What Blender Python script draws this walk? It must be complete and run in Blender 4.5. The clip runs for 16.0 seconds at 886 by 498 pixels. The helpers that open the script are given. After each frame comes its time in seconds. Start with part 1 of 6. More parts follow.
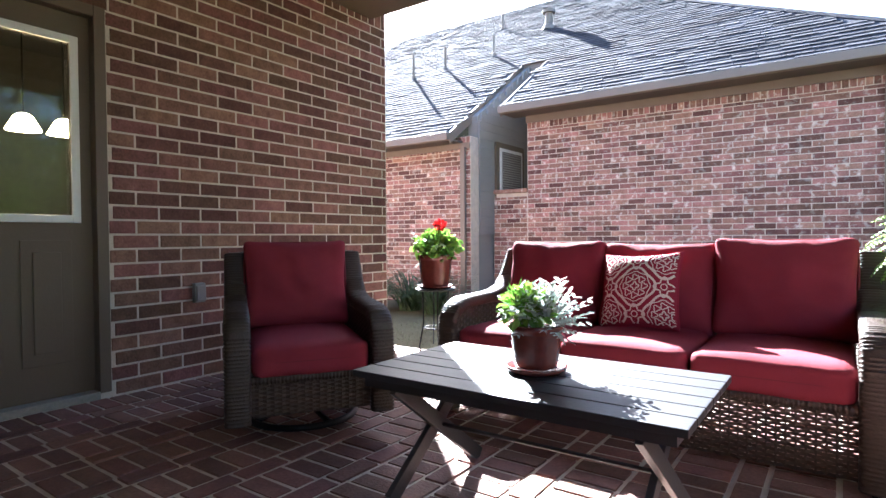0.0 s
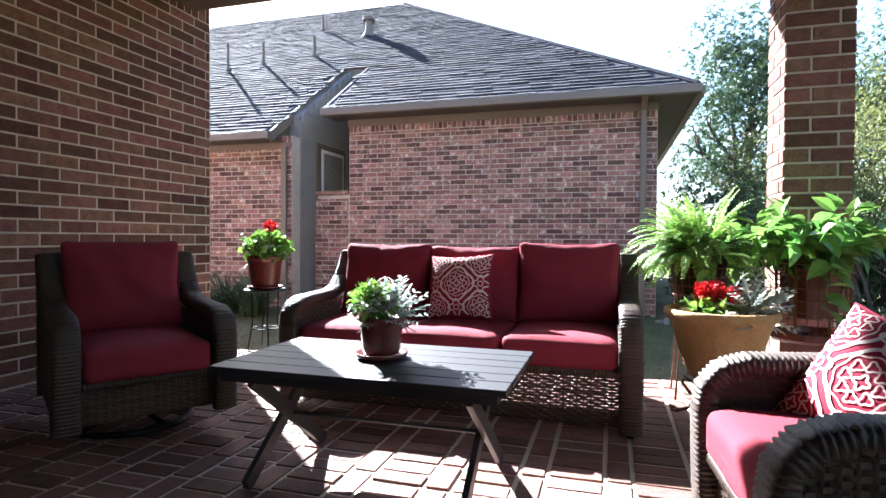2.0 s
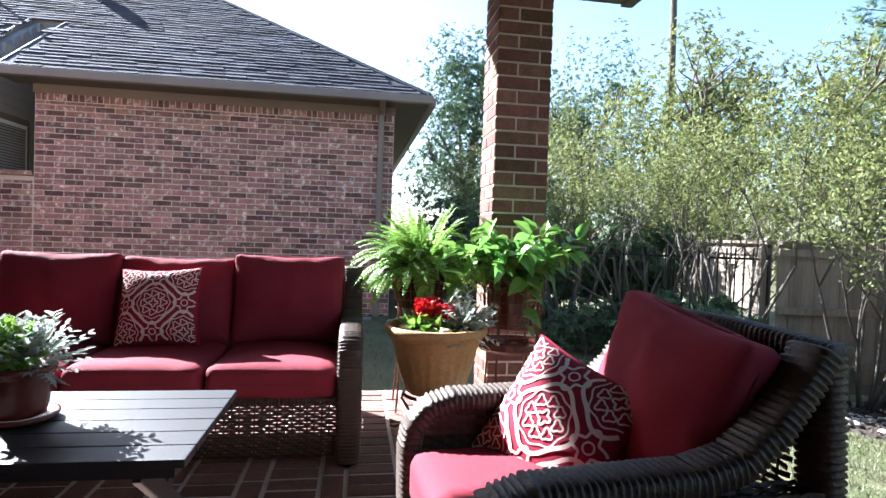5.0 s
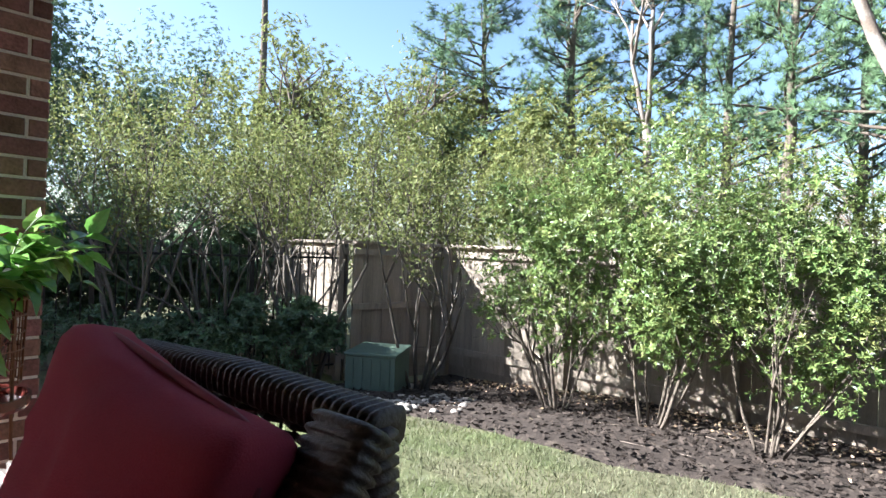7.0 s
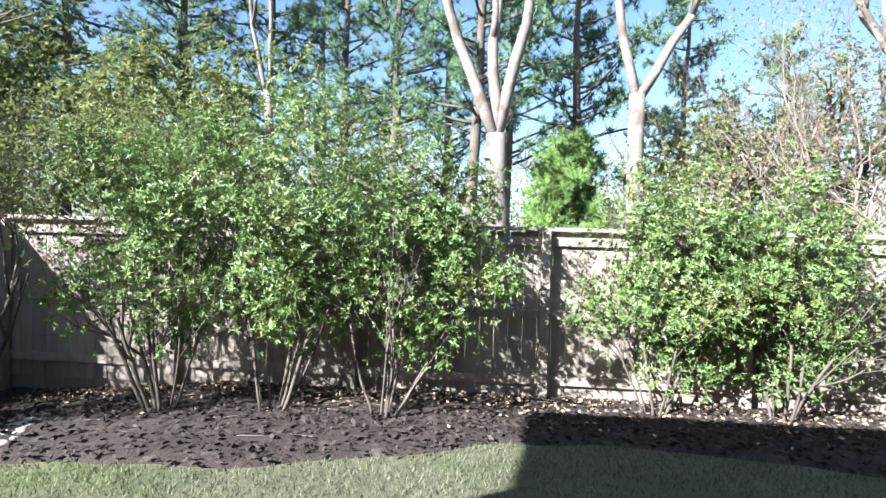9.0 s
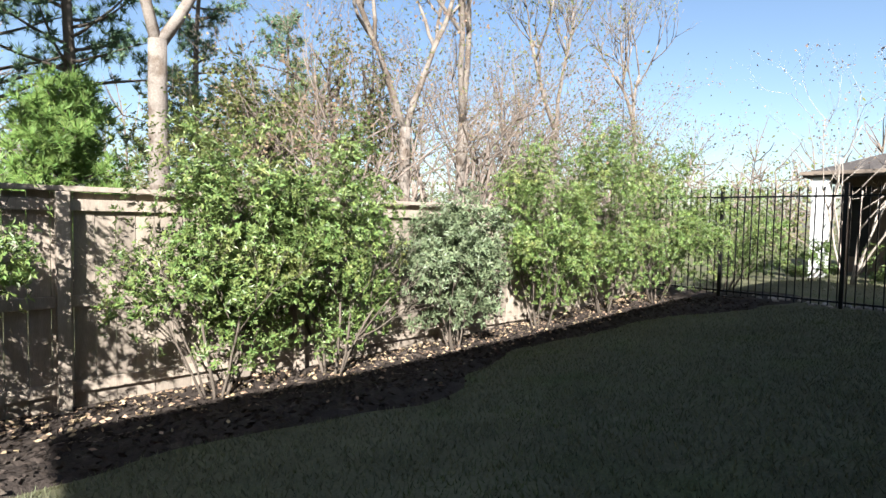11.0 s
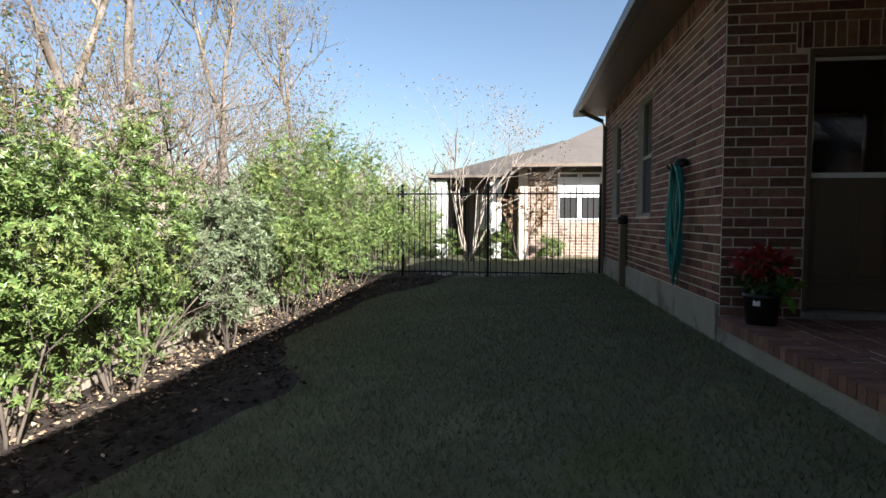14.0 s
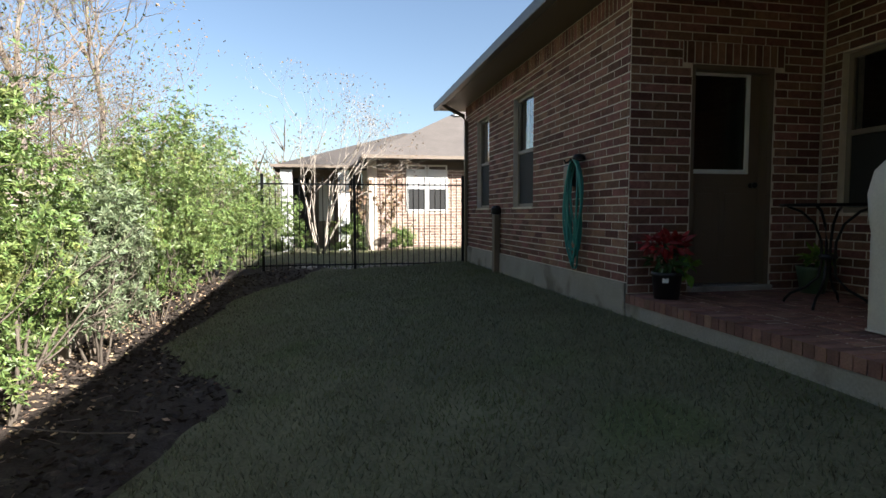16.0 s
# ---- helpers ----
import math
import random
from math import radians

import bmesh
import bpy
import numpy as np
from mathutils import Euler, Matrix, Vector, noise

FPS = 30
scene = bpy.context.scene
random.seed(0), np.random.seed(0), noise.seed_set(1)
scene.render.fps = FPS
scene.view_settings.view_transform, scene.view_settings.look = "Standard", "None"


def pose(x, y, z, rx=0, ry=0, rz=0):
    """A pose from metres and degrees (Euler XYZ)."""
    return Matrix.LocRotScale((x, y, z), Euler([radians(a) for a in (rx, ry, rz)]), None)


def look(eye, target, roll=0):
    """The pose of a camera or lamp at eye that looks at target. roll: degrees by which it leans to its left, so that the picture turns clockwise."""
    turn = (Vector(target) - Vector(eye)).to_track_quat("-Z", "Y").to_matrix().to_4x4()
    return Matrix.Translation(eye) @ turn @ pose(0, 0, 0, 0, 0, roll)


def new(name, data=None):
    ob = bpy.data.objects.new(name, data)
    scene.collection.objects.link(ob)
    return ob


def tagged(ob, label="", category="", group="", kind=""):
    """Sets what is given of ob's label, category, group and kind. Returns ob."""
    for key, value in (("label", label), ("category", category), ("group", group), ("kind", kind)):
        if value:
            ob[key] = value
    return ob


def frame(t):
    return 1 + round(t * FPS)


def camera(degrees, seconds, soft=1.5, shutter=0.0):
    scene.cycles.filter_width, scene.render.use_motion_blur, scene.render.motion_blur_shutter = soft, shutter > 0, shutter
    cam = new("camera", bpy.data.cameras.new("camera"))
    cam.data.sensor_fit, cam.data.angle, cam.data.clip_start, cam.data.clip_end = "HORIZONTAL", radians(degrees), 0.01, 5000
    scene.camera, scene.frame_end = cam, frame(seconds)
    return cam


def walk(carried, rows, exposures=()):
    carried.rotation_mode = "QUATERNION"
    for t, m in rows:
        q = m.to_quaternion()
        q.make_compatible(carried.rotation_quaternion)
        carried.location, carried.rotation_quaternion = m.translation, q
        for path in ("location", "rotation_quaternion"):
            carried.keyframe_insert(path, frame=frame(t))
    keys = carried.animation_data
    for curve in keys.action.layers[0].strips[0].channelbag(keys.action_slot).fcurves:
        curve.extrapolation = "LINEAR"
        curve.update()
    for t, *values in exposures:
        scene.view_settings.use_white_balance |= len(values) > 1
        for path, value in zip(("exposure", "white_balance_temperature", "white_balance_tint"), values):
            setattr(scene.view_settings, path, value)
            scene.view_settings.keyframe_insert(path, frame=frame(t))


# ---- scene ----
cam = camera(76.4, 16.0)
PATH = [
    (0, (3.271, -3.749, 0.86), (2.113, -2.119, 0.819), -0.4),
    (0.5, (3.244, -3.81, 0.863), (2.287, -2.054, 0.82), 0.0),
    (1, (3.257, -3.872, 0.862), (2.422, -2.056, 0.819), 0.2),
    (1.5, (3.277, -3.965, 0.867), (2.586, -2.088, 0.827), 0.3),
    (2, (3.283, -4.032, 0.871), (2.709, -2.117, 0.832), 0.3),
    (2.5, (3.282, -4.073, 0.868), (2.759, -2.143, 0.827), 0.3),
    (3, (3.298, -4.096, 0.872), (2.802, -2.159, 0.828), 0.3),
    (3.2, (3.313, -4.096, 0.872), (2.841, -2.154, 0.826), 0.3),
    (5.3, (3.405, -3.739, 1.001), (3.878, -1.797, 0.955), 2.1),
    (5.5, (3.445, -3.689, 1.016), (4.024, -1.775, 0.975), 2.1),
    (6, (3.591, -3.583, 1.035), (4.443, -1.774, 1.006), 2.1),
    (6.5, (3.726, -3.523, 1.035), (4.848, -1.868, 1.016), 2.2),
    (7, (3.87, -3.329, 0.977), (5.36, -1.995, 0.979), 2.1),
    (7.5, (4.081, -3.265, 1.005), (5.797, -2.238, 0.993), 1.5),
    (8, (4.237, -3.218, 0.981), (6.082, -2.445, 0.964), 1.5),
    (8.5, (4.347, -3.189, 0.931), (6.287, -2.703, 0.914), 1.5),
    (9, (4.434, -3.177, 0.924), (6.425, -2.997, 0.883), 1.5),
    (9.5, (4.607, -3.224, 0.867), (6.6, -3.378, 0.807), 1.4),
    (10, (4.724, -3.42, 0.825), (6.602, -4.104, 0.751), 1.0),
    (10.2, (4.77, -3.454, 0.825), (6.593, -4.272, 0.736), 1.0),
    (11.2, (5.22, -2.75, 0.855), (6.57, -4.2, 0.755), 1.1),
    (12.3, (5.753, -1.95, 0.743), (6.565, -3.776, 0.654), 0.7),
    (12.5, (5.806, -1.874, 0.754), (6.53, -3.736, 0.664), 0.6),
    (13, (6.036, -1.685, 0.764), (6.63, -3.593, 0.673), 0.5),
    (13.5, (6.311, -1.592, 0.754), (6.766, -3.537, 0.661), 0.3),
    (14, (6.598, -1.572, 0.77), (6.862, -3.552, 0.671), 0.2),
    (14.5, (6.927, -1.58, 0.75), (7.019, -3.575, 0.642), 0.1),
    (15, (7.198, -1.637, 0.752), (7.085, -3.63, 0.637), -0.0),
    (15.5, (7.459, -1.665, 0.737), (7.215, -3.646, 0.617), -0.1),
    (16, (7.669, -1.643, 0.752), (7.275, -3.6, 0.625), -0.1),
]
EXPOSURE = [(0, 3.95, 5500, 10), (1.5, 3.4, 5500, 10), (3, 3.2, 5700, 10), (5.5, 3.0, 5500, 10), (7, 2.75, 5700, 10), (8.5, 2.4, 5400, 10), (9.5, 2.55, 5600, 10), (10, 2.2, 5800, 10),
            (12.5, 1.8, 6200, 10), (15, 1.8, 6200, 10), (16, 1.95, 6300, 10)]
walk(cam, [(t, look(eye, target, roll)) for t, eye, target, roll in PATH], EXPOSURE)

# ---- light ----
SUN_DIR = Vector((0.605, -0.590, -0.526))
world = bpy.data.worlds.new("sky")
scene.world = world
world.use_nodes = True
wn = world.node_tree.nodes
sky = wn.new("ShaderNodeTexSky")
sky.sky_type = "NISHITA"
sky.sun_disc = False
sky.sun_elevation = radians(31.9)
sky.sun_rotation = math.atan2(-0.607, 0.595)
sky.altitude = 30
sky.air_density = 1.0
sky.dust_density = 1.3
sky.ozone_density = 0.8
wn["Background"].inputs[1].default_value = 0.052
world.node_tree.links.new(sky.outputs[0], wn["Background"].inputs[0])
sun_data = bpy.data.lights.new("sun", "SUN")
sun_data.energy = 5.0
sun_data.angle = radians(0.53)
sun_data.color = (1.0, 0.95, 0.87)
sun = new("sun", sun_data)
sun.matrix_world = look((0, 0, 30), Vector((0, 0, 30)) + SUN_DIR)


# ---- materials ----
def mat(name, colour, rough=0.7, spread=0.15, scale=8.0, fine=60.0, bump=0.15, metal=0.0, per_piece=0.0, hue=0.0,
        translucent=0.0, patches=None, spec=0.5, stretch=(1, 1, 1), coat=0.0):
    """A node material: two scales of noise on the colour, a fine bump, and a shift from piece to piece."""
    m = bpy.data.materials.new(name)
    m.use_nodes = True
    nt = m.node_tree
    n, ln = nt.nodes, nt.links
    b = n["Principled BSDF"]
    b.inputs["Roughness"].default_value = rough
    b.inputs["Metallic"].default_value = metal
    b.inputs["Specular IOR Level"].default_value = spec
    b.inputs["Coat Weight"].default_value = coat
    tc = n.new("ShaderNodeTexCoord")
    mp = n.new("ShaderNodeMapping")
    mp.inputs["Scale"].default_value = stretch
    ln.new(tc.outputs["Object"], mp.inputs["Vector"])
    n1 = n.new("ShaderNodeTexNoise")
    n1.inputs["Scale"].default_value = scale
    n1.inputs["Detail"].default_value = 5
    n2 = n.new("ShaderNodeTexNoise")
    n2.inputs["Scale"].default_value = fine
    n2.inputs["Detail"].default_value = 3
    for t in (n1, n2):
        ln.new(mp.outputs[0], t.inputs["Vector"])
    add = n.new("ShaderNodeMath")
    add.operation = "ADD"
    ln.new(n1.outputs[0], add.inputs[0])
    ln.new(n2.outputs[0], add.inputs[1])
    rng = n.new("ShaderNodeMapRange")
    rng.inputs[1].default_value, rng.inputs[2].default_value = 0.6, 1.4
    rng.inputs[3].default_value, rng.inputs[4].default_value = 1 - spread, 1 + spread
    ln.new(add.outputs[0], rng.inputs[0])
    hsv = n.new("ShaderNodeHueSaturation")
    hsv.inputs["Color"].default_value = (*colour, 1)
    value = rng.outputs[0]
    if patches:
        mix = n.new("ShaderNodeMix")
        mix.data_type = "RGBA"
        mix.inputs["A"].default_value = (*colour, 1)
        mix.inputs["B"].default_value = (*patches[0], 1)
        n3 = n.new("ShaderNodeTexNoise")
        n3.inputs["Scale"].default_value = patches[1]
        n3.inputs["Detail"].default_value = 4
        ln.new(tc.outputs["Object"], n3.inputs["Vector"])
        r3 = n.new("ShaderNodeMapRange")
        r3.inputs[1].default_value, r3.inputs[2].default_value = patches[2], patches[2] + 0.12
        ln.new(n3.outputs[0], r3.inputs[0])
        ln.new(r3.outputs[0], mix.inputs["Factor"])
        ln.new(mix.outputs["Result"], hsv.inputs["Color"])
    if per_piece:
        oi = n.new("ShaderNodeObjectInfo")
        geo = n.new("ShaderNodeNewGeometry")
        s = n.new("ShaderNodeMath")
        s.operation = "ADD"
        ln.new(oi.outputs["Random"], s.inputs[0])
        ln.new(geo.outputs["Random Per Island"], s.inputs[1])
        fr = n.new("ShaderNodeMath")
        fr.operation = "FRACT"
        ln.new(s.outputs[0], fr.inputs[0])
        pr = n.new("ShaderNodeMapRange")
        pr.inputs[3].default_value, pr.inputs[4].default_value = 1 - per_piece, 1 + per_piece
        ln.new(fr.outputs[0], pr.inputs[0])
        mul = n.new("ShaderNodeMath")
        mul.operation = "MULTIPLY"
        ln.new(value, mul.inputs[0])
        ln.new(pr.outputs[0], mul.inputs[1])
        value = mul.outputs[0]
        if hue:
            m7 = n.new("ShaderNodeMath")
            m7.operation = "MULTIPLY"
            m7.inputs[1].default_value = 7.31
            ln.new(fr.outputs[0], m7.inputs[0])
            f7 = n.new("ShaderNodeMath")
            f7.operation = "FRACT"
            ln.new(m7.outputs[0], f7.inputs[0])
            hr = n.new("ShaderNodeMapRange")
            hr.inputs[3].default_value, hr.inputs[4].default_value = 0.5 - hue, 0.5 + hue
            ln.new(f7.outputs[0], hr.inputs[0])
            ln.new(hr.outputs[0], hsv.inputs["Hue"])
    ln.new(value, hsv.inputs["Value"])
    ln.new(hsv.outputs[0], b.inputs["Base Color"])
    if bump:
        bp = n.new("ShaderNodeBump")
        bp.inputs["Strength"].default_value = bump
        bp.inputs["Distance"].default_value = 0.01
        ln.new(n2.outputs[0], bp.inputs["Height"])
        ln.new(bp.outputs[0], b.inputs["Normal"])
    if translucent:
        tr = n.new("ShaderNodeBsdfTranslucent")
        ln.new(hsv.outputs[0], tr.inputs["Color"])
        ms = n.new("ShaderNodeMixShader")
        ms.inputs[0].default_value = translucent
        ln.new(b.outputs[0], ms.inputs[1])
        ln.new(tr.outputs[0], ms.inputs[2])
        ln.new(ms.outputs[0], n["Material Output"].inputs["Surface"])
    return m


def glass_mat(name, colour=(0.9, 0.95, 0.95)):
    m = bpy.data.materials.new(name)
    m.use_nodes = True
    b = m.node_tree.nodes["Principled BSDF"]
    b.inputs["Base Color"].default_value = (*colour, 1)
    b.inputs["Transmission Weight"].default_value = 1.0
    b.inputs["Roughness"].default_value = 0.01
    b.inputs["IOR"].default_value = 1.5
    return m


BRICK = mat("brick_red", (0.19, 0.095, 0.072), 0.9, 0.4, 14, 90, 0.5, per_piece=0.42, hue=0.018, spec=0.2)
BRICK_NB = mat("brick_tumbled", (0.275, 0.145, 0.117), 0.9, 0.4, 9, 70, 0.5, per_piece=0.55, hue=0.015, spec=0.2,
               patches=((0.50, 0.43, 0.38), 13, 0.56))
PAVER = mat("paver_brick", (0.205, 0.105, 0.082), 0.75, 0.35, 11, 80, 0.4, per_piece=0.3, hue=0.012, spec=0.35)
MORTAR = mat("mortar", (0.60, 0.51, 0.42), 0.95, 0.2, 10, 120, 0.5, spec=0.2)
# Gutter colour darkened to carry the shade on its outer face.
GUTTER = mat("shade_dark_gutter", (0.075, 0.068, 0.066), 0.45, 0.1, 3, 60, 0.05)
# Soffit brown with the shade under the eaves mixed in.
SOFFIT = mat("shade_brown_soffit", (0.11, 0.085, 0.07), 0.7, 0.12, 3, 60, 0.08)
CONCRETE = mat("concrete", (0.29, 0.265, 0.23), 0.9, 0.22, 3, 60, 0.4, patches=((0.16, 0.135, 0.11), 2.0, 0.55))
TAUPE = mat("taupe_paint", (0.125, 0.09, 0.06), 0.55, 0.06, 2, 90, 0.08)
TRIM = mat("tan_trim_paint", (0.20, 0.16, 0.125), 0.5, 0.08, 2, 60, 0.06)
SIDING = mat("grey_siding_paint", (0.27, 0.255, 0.24), 0.6, 0.08, 3, 70, 0.08)
SHINGLE = mat("asphalt_shingle", (0.058, 0.058, 0.068), 0.95, 0.3, 2.5, 160, 0.5, per_piece=0.45, spec=0.08)
SHINGLE_TAN = mat("tan_shingle", (0.105, 0.092, 0.084), 0.9, 0.2, 2.5, 120, 0.4, per_piece=0.2, spec=0.2)
WHITE = mat("white_frame_paint", (0.72, 0.72, 0.70), 0.45, 0.05, 3, 60, 0.03)
GLASS = glass_mat("window_glass")
# Dark colour that stands for the low light of rooms indoors.
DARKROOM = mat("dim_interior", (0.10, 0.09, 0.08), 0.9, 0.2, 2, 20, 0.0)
FENCE_WOOD = mat("weathered_cedar", (0.27, 0.225, 0.18), 0.85, 0.3, 3, 40, 0.4, per_piece=0.22, stretch=(6, 6, 0.6), spec=0.2)
IRON = mat("black_iron", (0.012, 0.012, 0.013), 0.4, 0.1, 6, 80, 0.05, metal=0.6)
GRASS_SOIL = mat("lawn_thatch", (0.12, 0.115, 0.068), 0.95, 0.35, 1.6, 45, 0.7, patches=((0.09, 0.105, 0.046), 0.9, 0.55), spec=0.1)
MULCH = mat("bark_mulch", (0.046, 0.036, 0.030), 0.95, 0.5, 7, 60, 1.0, patches=((0.09, 0.073, 0.058), 6, 0.6), spec=0.15)
RED_CLOTH = mat("red_cushion_cloth", (0.25, 0.032, 0.048), 0.85, 0.12, 6, 420, 0.25, spec=0.15)
WICKER = mat("brown_resin_wicker", (0.05, 0.031, 0.021), 0.5, 0.3, 20, 120, 0.3, per_piece=0.35)
TABLE_MAT = mat("black_slat_metal", (0.035, 0.034, 0.036), 0.42, 0.15, 5, 90, 0.06)


# ---- mesh helpers ----
def mesh_of(name, verts, faces, material, smooth=False):
    me = bpy.data.meshes.new(name)
    me.from_pydata([tuple(v) for v in verts], [], [tuple(f) for f in faces])
    if material:
        me.materials.append(material)
    if smooth:
        me.polygons.foreach_set("use_smooth", [True] * len(me.polygons))
    me.update()
    return me


def part(name, bm, material, parent=None, label="", smooth=False):
    """Links a bmesh, or (verts, faces), as one mesh object under parent."""
    if isinstance(bm, tuple):
        me = mesh_of(name, bm[0], bm[1], material, smooth)
    else:
        me = bpy.data.meshes.new(name)
        bm.to_mesh(me)
        bm.free()
        me.materials.append(material)
        if smooth:
            me.polygons.foreach_set("use_smooth", [True] * len(me.polygons))
    ob = new(name, me)
    if parent:
        ob.parent = parent
    return tagged(ob, label)


def empty(name, m=None, label="", category="", group="", kind=""):
    ob = new(name)
    ob.empty_display_size = 0.1
    if m:
        ob.matrix_world = m
    return tagged(ob, label, category, group, kind)


def box(bm, x0, x1, y0, y1, z0, z1, bevel=0.0, m=None):
    before = set(bm.verts)
    r = bmesh.ops.create_cube(bm, size=1, matrix=Matrix.LocRotScale(((x0 + x1) / 2, (y0 + y1) / 2, (z0 + z1) / 2), None,
                                                                  (abs(x1 - x0), abs(y1 - y0), abs(z1 - z0))))
    if bevel:
        bmesh.ops.bevel(bm, geom=list({e for v in r["verts"] for e in v.link_edges}), offset=bevel, segments=2, affect="EDGES",
                        profile=0.6)
    if m is not None:
        bmesh.ops.transform(bm, matrix=m, verts=[v for v in bm.verts if v not in before])
    return bm


def boxed(name, b, material, parent=None, label="", bevel=0.0, m=None):
    return part(name, box(bmesh.new(), *b, bevel=bevel, m=m), material, parent, label)


def tube(points, radii, sides=7, closed=False):
    """Verts and faces of a tube along points."""
    pts = [Vector(p) for p in points]
    if not hasattr(radii, "__len__"):
        radii = [radii] * len(pts)
    vs, fs = [], []
    n = len(pts)
    for i, p in enumerate(pts):
        if closed:
            d = pts[(i + 1) % n] - pts[i - 1]
        else:
            d = pts[min(i + 1, n - 1)] - pts[max(i - 1, 0)]
        d.normalize()
        a = d.cross(Vector((0, 0, 1)) if abs(d.z) < 0.9 else Vector((1, 0, 0))).normalized()
        b = d.cross(a)
        for k in range(sides):
            t = 2 * math.pi * k / sides
            vs.append(p + (a * math.cos(t) + b * math.sin(t)) * radii[i])
    for i in range(n if closed else n - 1):
        j = (i + 1) % n
        for k in range(sides):
            l = (k + 1) % sides
            fs.append((i * sides + k, i * sides + l, j * sides + l, j * sides + k))
    if not closed:
        fs.append(tuple(range(sides))[::-1])
        fs.append(tuple(range((n - 1) * sides, n * sides)))
    return vs, fs


def join(*lists):
    vs, fs = [], []
    for v, f in lists:
        o = len(vs)
        vs.extend(v)
        fs.extend(tuple(i + o for i in g) for g in f)
    return vs, fs


def lathe(profile, sides=32):
    """Verts and faces of a profile of (radius, z) turned round z."""
    vs, fs = [], []
    for r, z in profile:
        for k in range(sides):
            t = 2 * math.pi * k / sides
            vs.append((r * math.cos(t), r * math.sin(t), z))
    for i in range(len(profile) - 1):
        for k in range(sides):
            l = (k + 1) % sides
            fs.append((i * sides + k, i * sides + l, (i + 1) * sides + l, (i + 1) * sides + k))
    return vs, fs


# ---- brickwork ----
COURSE, BLEN, JOINT = 0.0808, 0.262, 0.012
BOX_FACES = ((0, 1, 2, 3), (0, 4, 5, 1), (1, 5, 6, 2), (2, 6, 7, 3), (3, 7, 4, 0))


def brick_corners(o, u, w, n, a0, a1, z0, z1, d):
    """A brick on a wall: its front face, slightly narrowed, and its back edge."""
    c = 0.004
    f = [o + u * a + w * z + n * d for a, z in ((a0 + c, z0 + c), (a1 - c, z0 + c), (a1 - c, z1 - c), (a0 + c, z1 - c))]
    k = [o + u * a + w * z for a, z in ((a0, z0), (a1, z0), (a1, z1), (a0, z1))]
    return f + k


def lay_bricks(o, u, n, length, z0, z1, holes=(), rng=None, start=0.0, soldier=None, ends=None):
    """Bricks of a running bond on the wall from o along u, facing n: a list of corner lists. holes: (a0, a1, z0, z1)."""
    o, u, n = Vector(o), Vector(u), Vector(n)
    w = Vector((0, 0, 1))
    out = []
    rng = rng or random.Random(5)

    def put(a0, a1, b0, b1):
        if a1 - a0 < 0.035:
            return
        cuts = [(a0, a1)]
        for h0, h1, g0, g1 in holes:
            if b1 > g0 + 0.02 and b0 < g1 - 0.02:
                nxt = []
                for c0, c1 in cuts:
                    if c1 <= h0 or c0 >= h1:
                        nxt.append((c0, c1))
                    else:
                        if c0 < h0 - 0.03:
                            nxt.append((c0, h0))
                        if c1 > h1 + 0.03:
                            nxt.append((h1, c1))
                cuts = nxt
        for c0, c1 in cuts:
            out.append(brick_corners(o, u, w, n, c0 + JOINT / 2, c1 - JOINT / 2, b0 + JOINT / 2, b1 - JOINT / 2,
                                     0.0042 + rng.uniform(-0.0012, 0.0016)))

    row, z = 0, z0
    while z < z1 - 0.02:
        a = -BLEN * (0.5 if row % 2 else 0.0) - start
        while a < length:
            if a + BLEN > 0:
                put(max(a, 0), min(a + BLEN, length), z, min(z + COURSE, z1))
            a += BLEN
        z += COURSE
        row += 1
    if soldier:
        a = 0.0
        while a < length:
            put(a, min(a + COURSE, length), soldier[0], soldier[1])
            a += COURSE
    return out


def brick_mesh(name, corners, material):
    vs, fs = [], []
    for c in corners:
        o = len(vs)
        vs.extend(c)
        fs.extend(tuple(i + o for i in f) for f in BOX_FACES)
    return mesh_of(name, vs, fs, material)


def brick_face(parent, corners, material, near=None, count=290):
    """Lays brick corners on parent: the count nearest to the point near as bricks of their own, the rest as one part."""
    if near is not None:
        near = Vector(near)
        corners = sorted(corners, key=lambda c: (c[0] - near).length)
        for c in corners[:count]:
            ob = new("brick", brick_mesh("brick", [c], material))
            ob.parent = parent
        corners = corners[count:]
    if corners:
        ob = new("brickwork", brick_mesh("brickwork", corners, material))
        ob.parent = parent
        tagged(ob, kind="stuff")


def wall(name, x0, x1, y0, y1, z0, z1, material=MORTAR, holes=(), axis="y"):
    """A wall slab with openings: boxes round the holes. axis: the way it runs; holes: (a0, a1, z0, z1) in world numbers."""
    bm = bmesh.new()
    a0, a1 = (y0, y1) if axis == "y" else (x0, x1)
    cuts = sorted({a0, a1, *[h[0] for h in holes], *[h[1] for h in holes]})
    for c0, c1 in zip(cuts, cuts[1:]):
        spans = [(z0, z1)]
        for h in holes:
            if h[0] <= c0 and h[1] >= c1:
                spans = [s for p, q in spans for s in ((p, min(q, h[2])), (max(p, h[3]), q)) if s[1] - s[0] > 0.001]
        for p, q in spans:
            if axis == "y":
                box(bm, x0, x1, c0, c1, p, q)
            else:
                box(bm, c0, c1, y0, y1, p, q)
    ob = part(name, bm, material)
    return tagged(ob, kind="structure")


# ---- ground ----
def smooth01(a, b, v):
    t = min(1, max(0, (v - a) / (b - a)))
    return t * t * (3 - 2 * t)


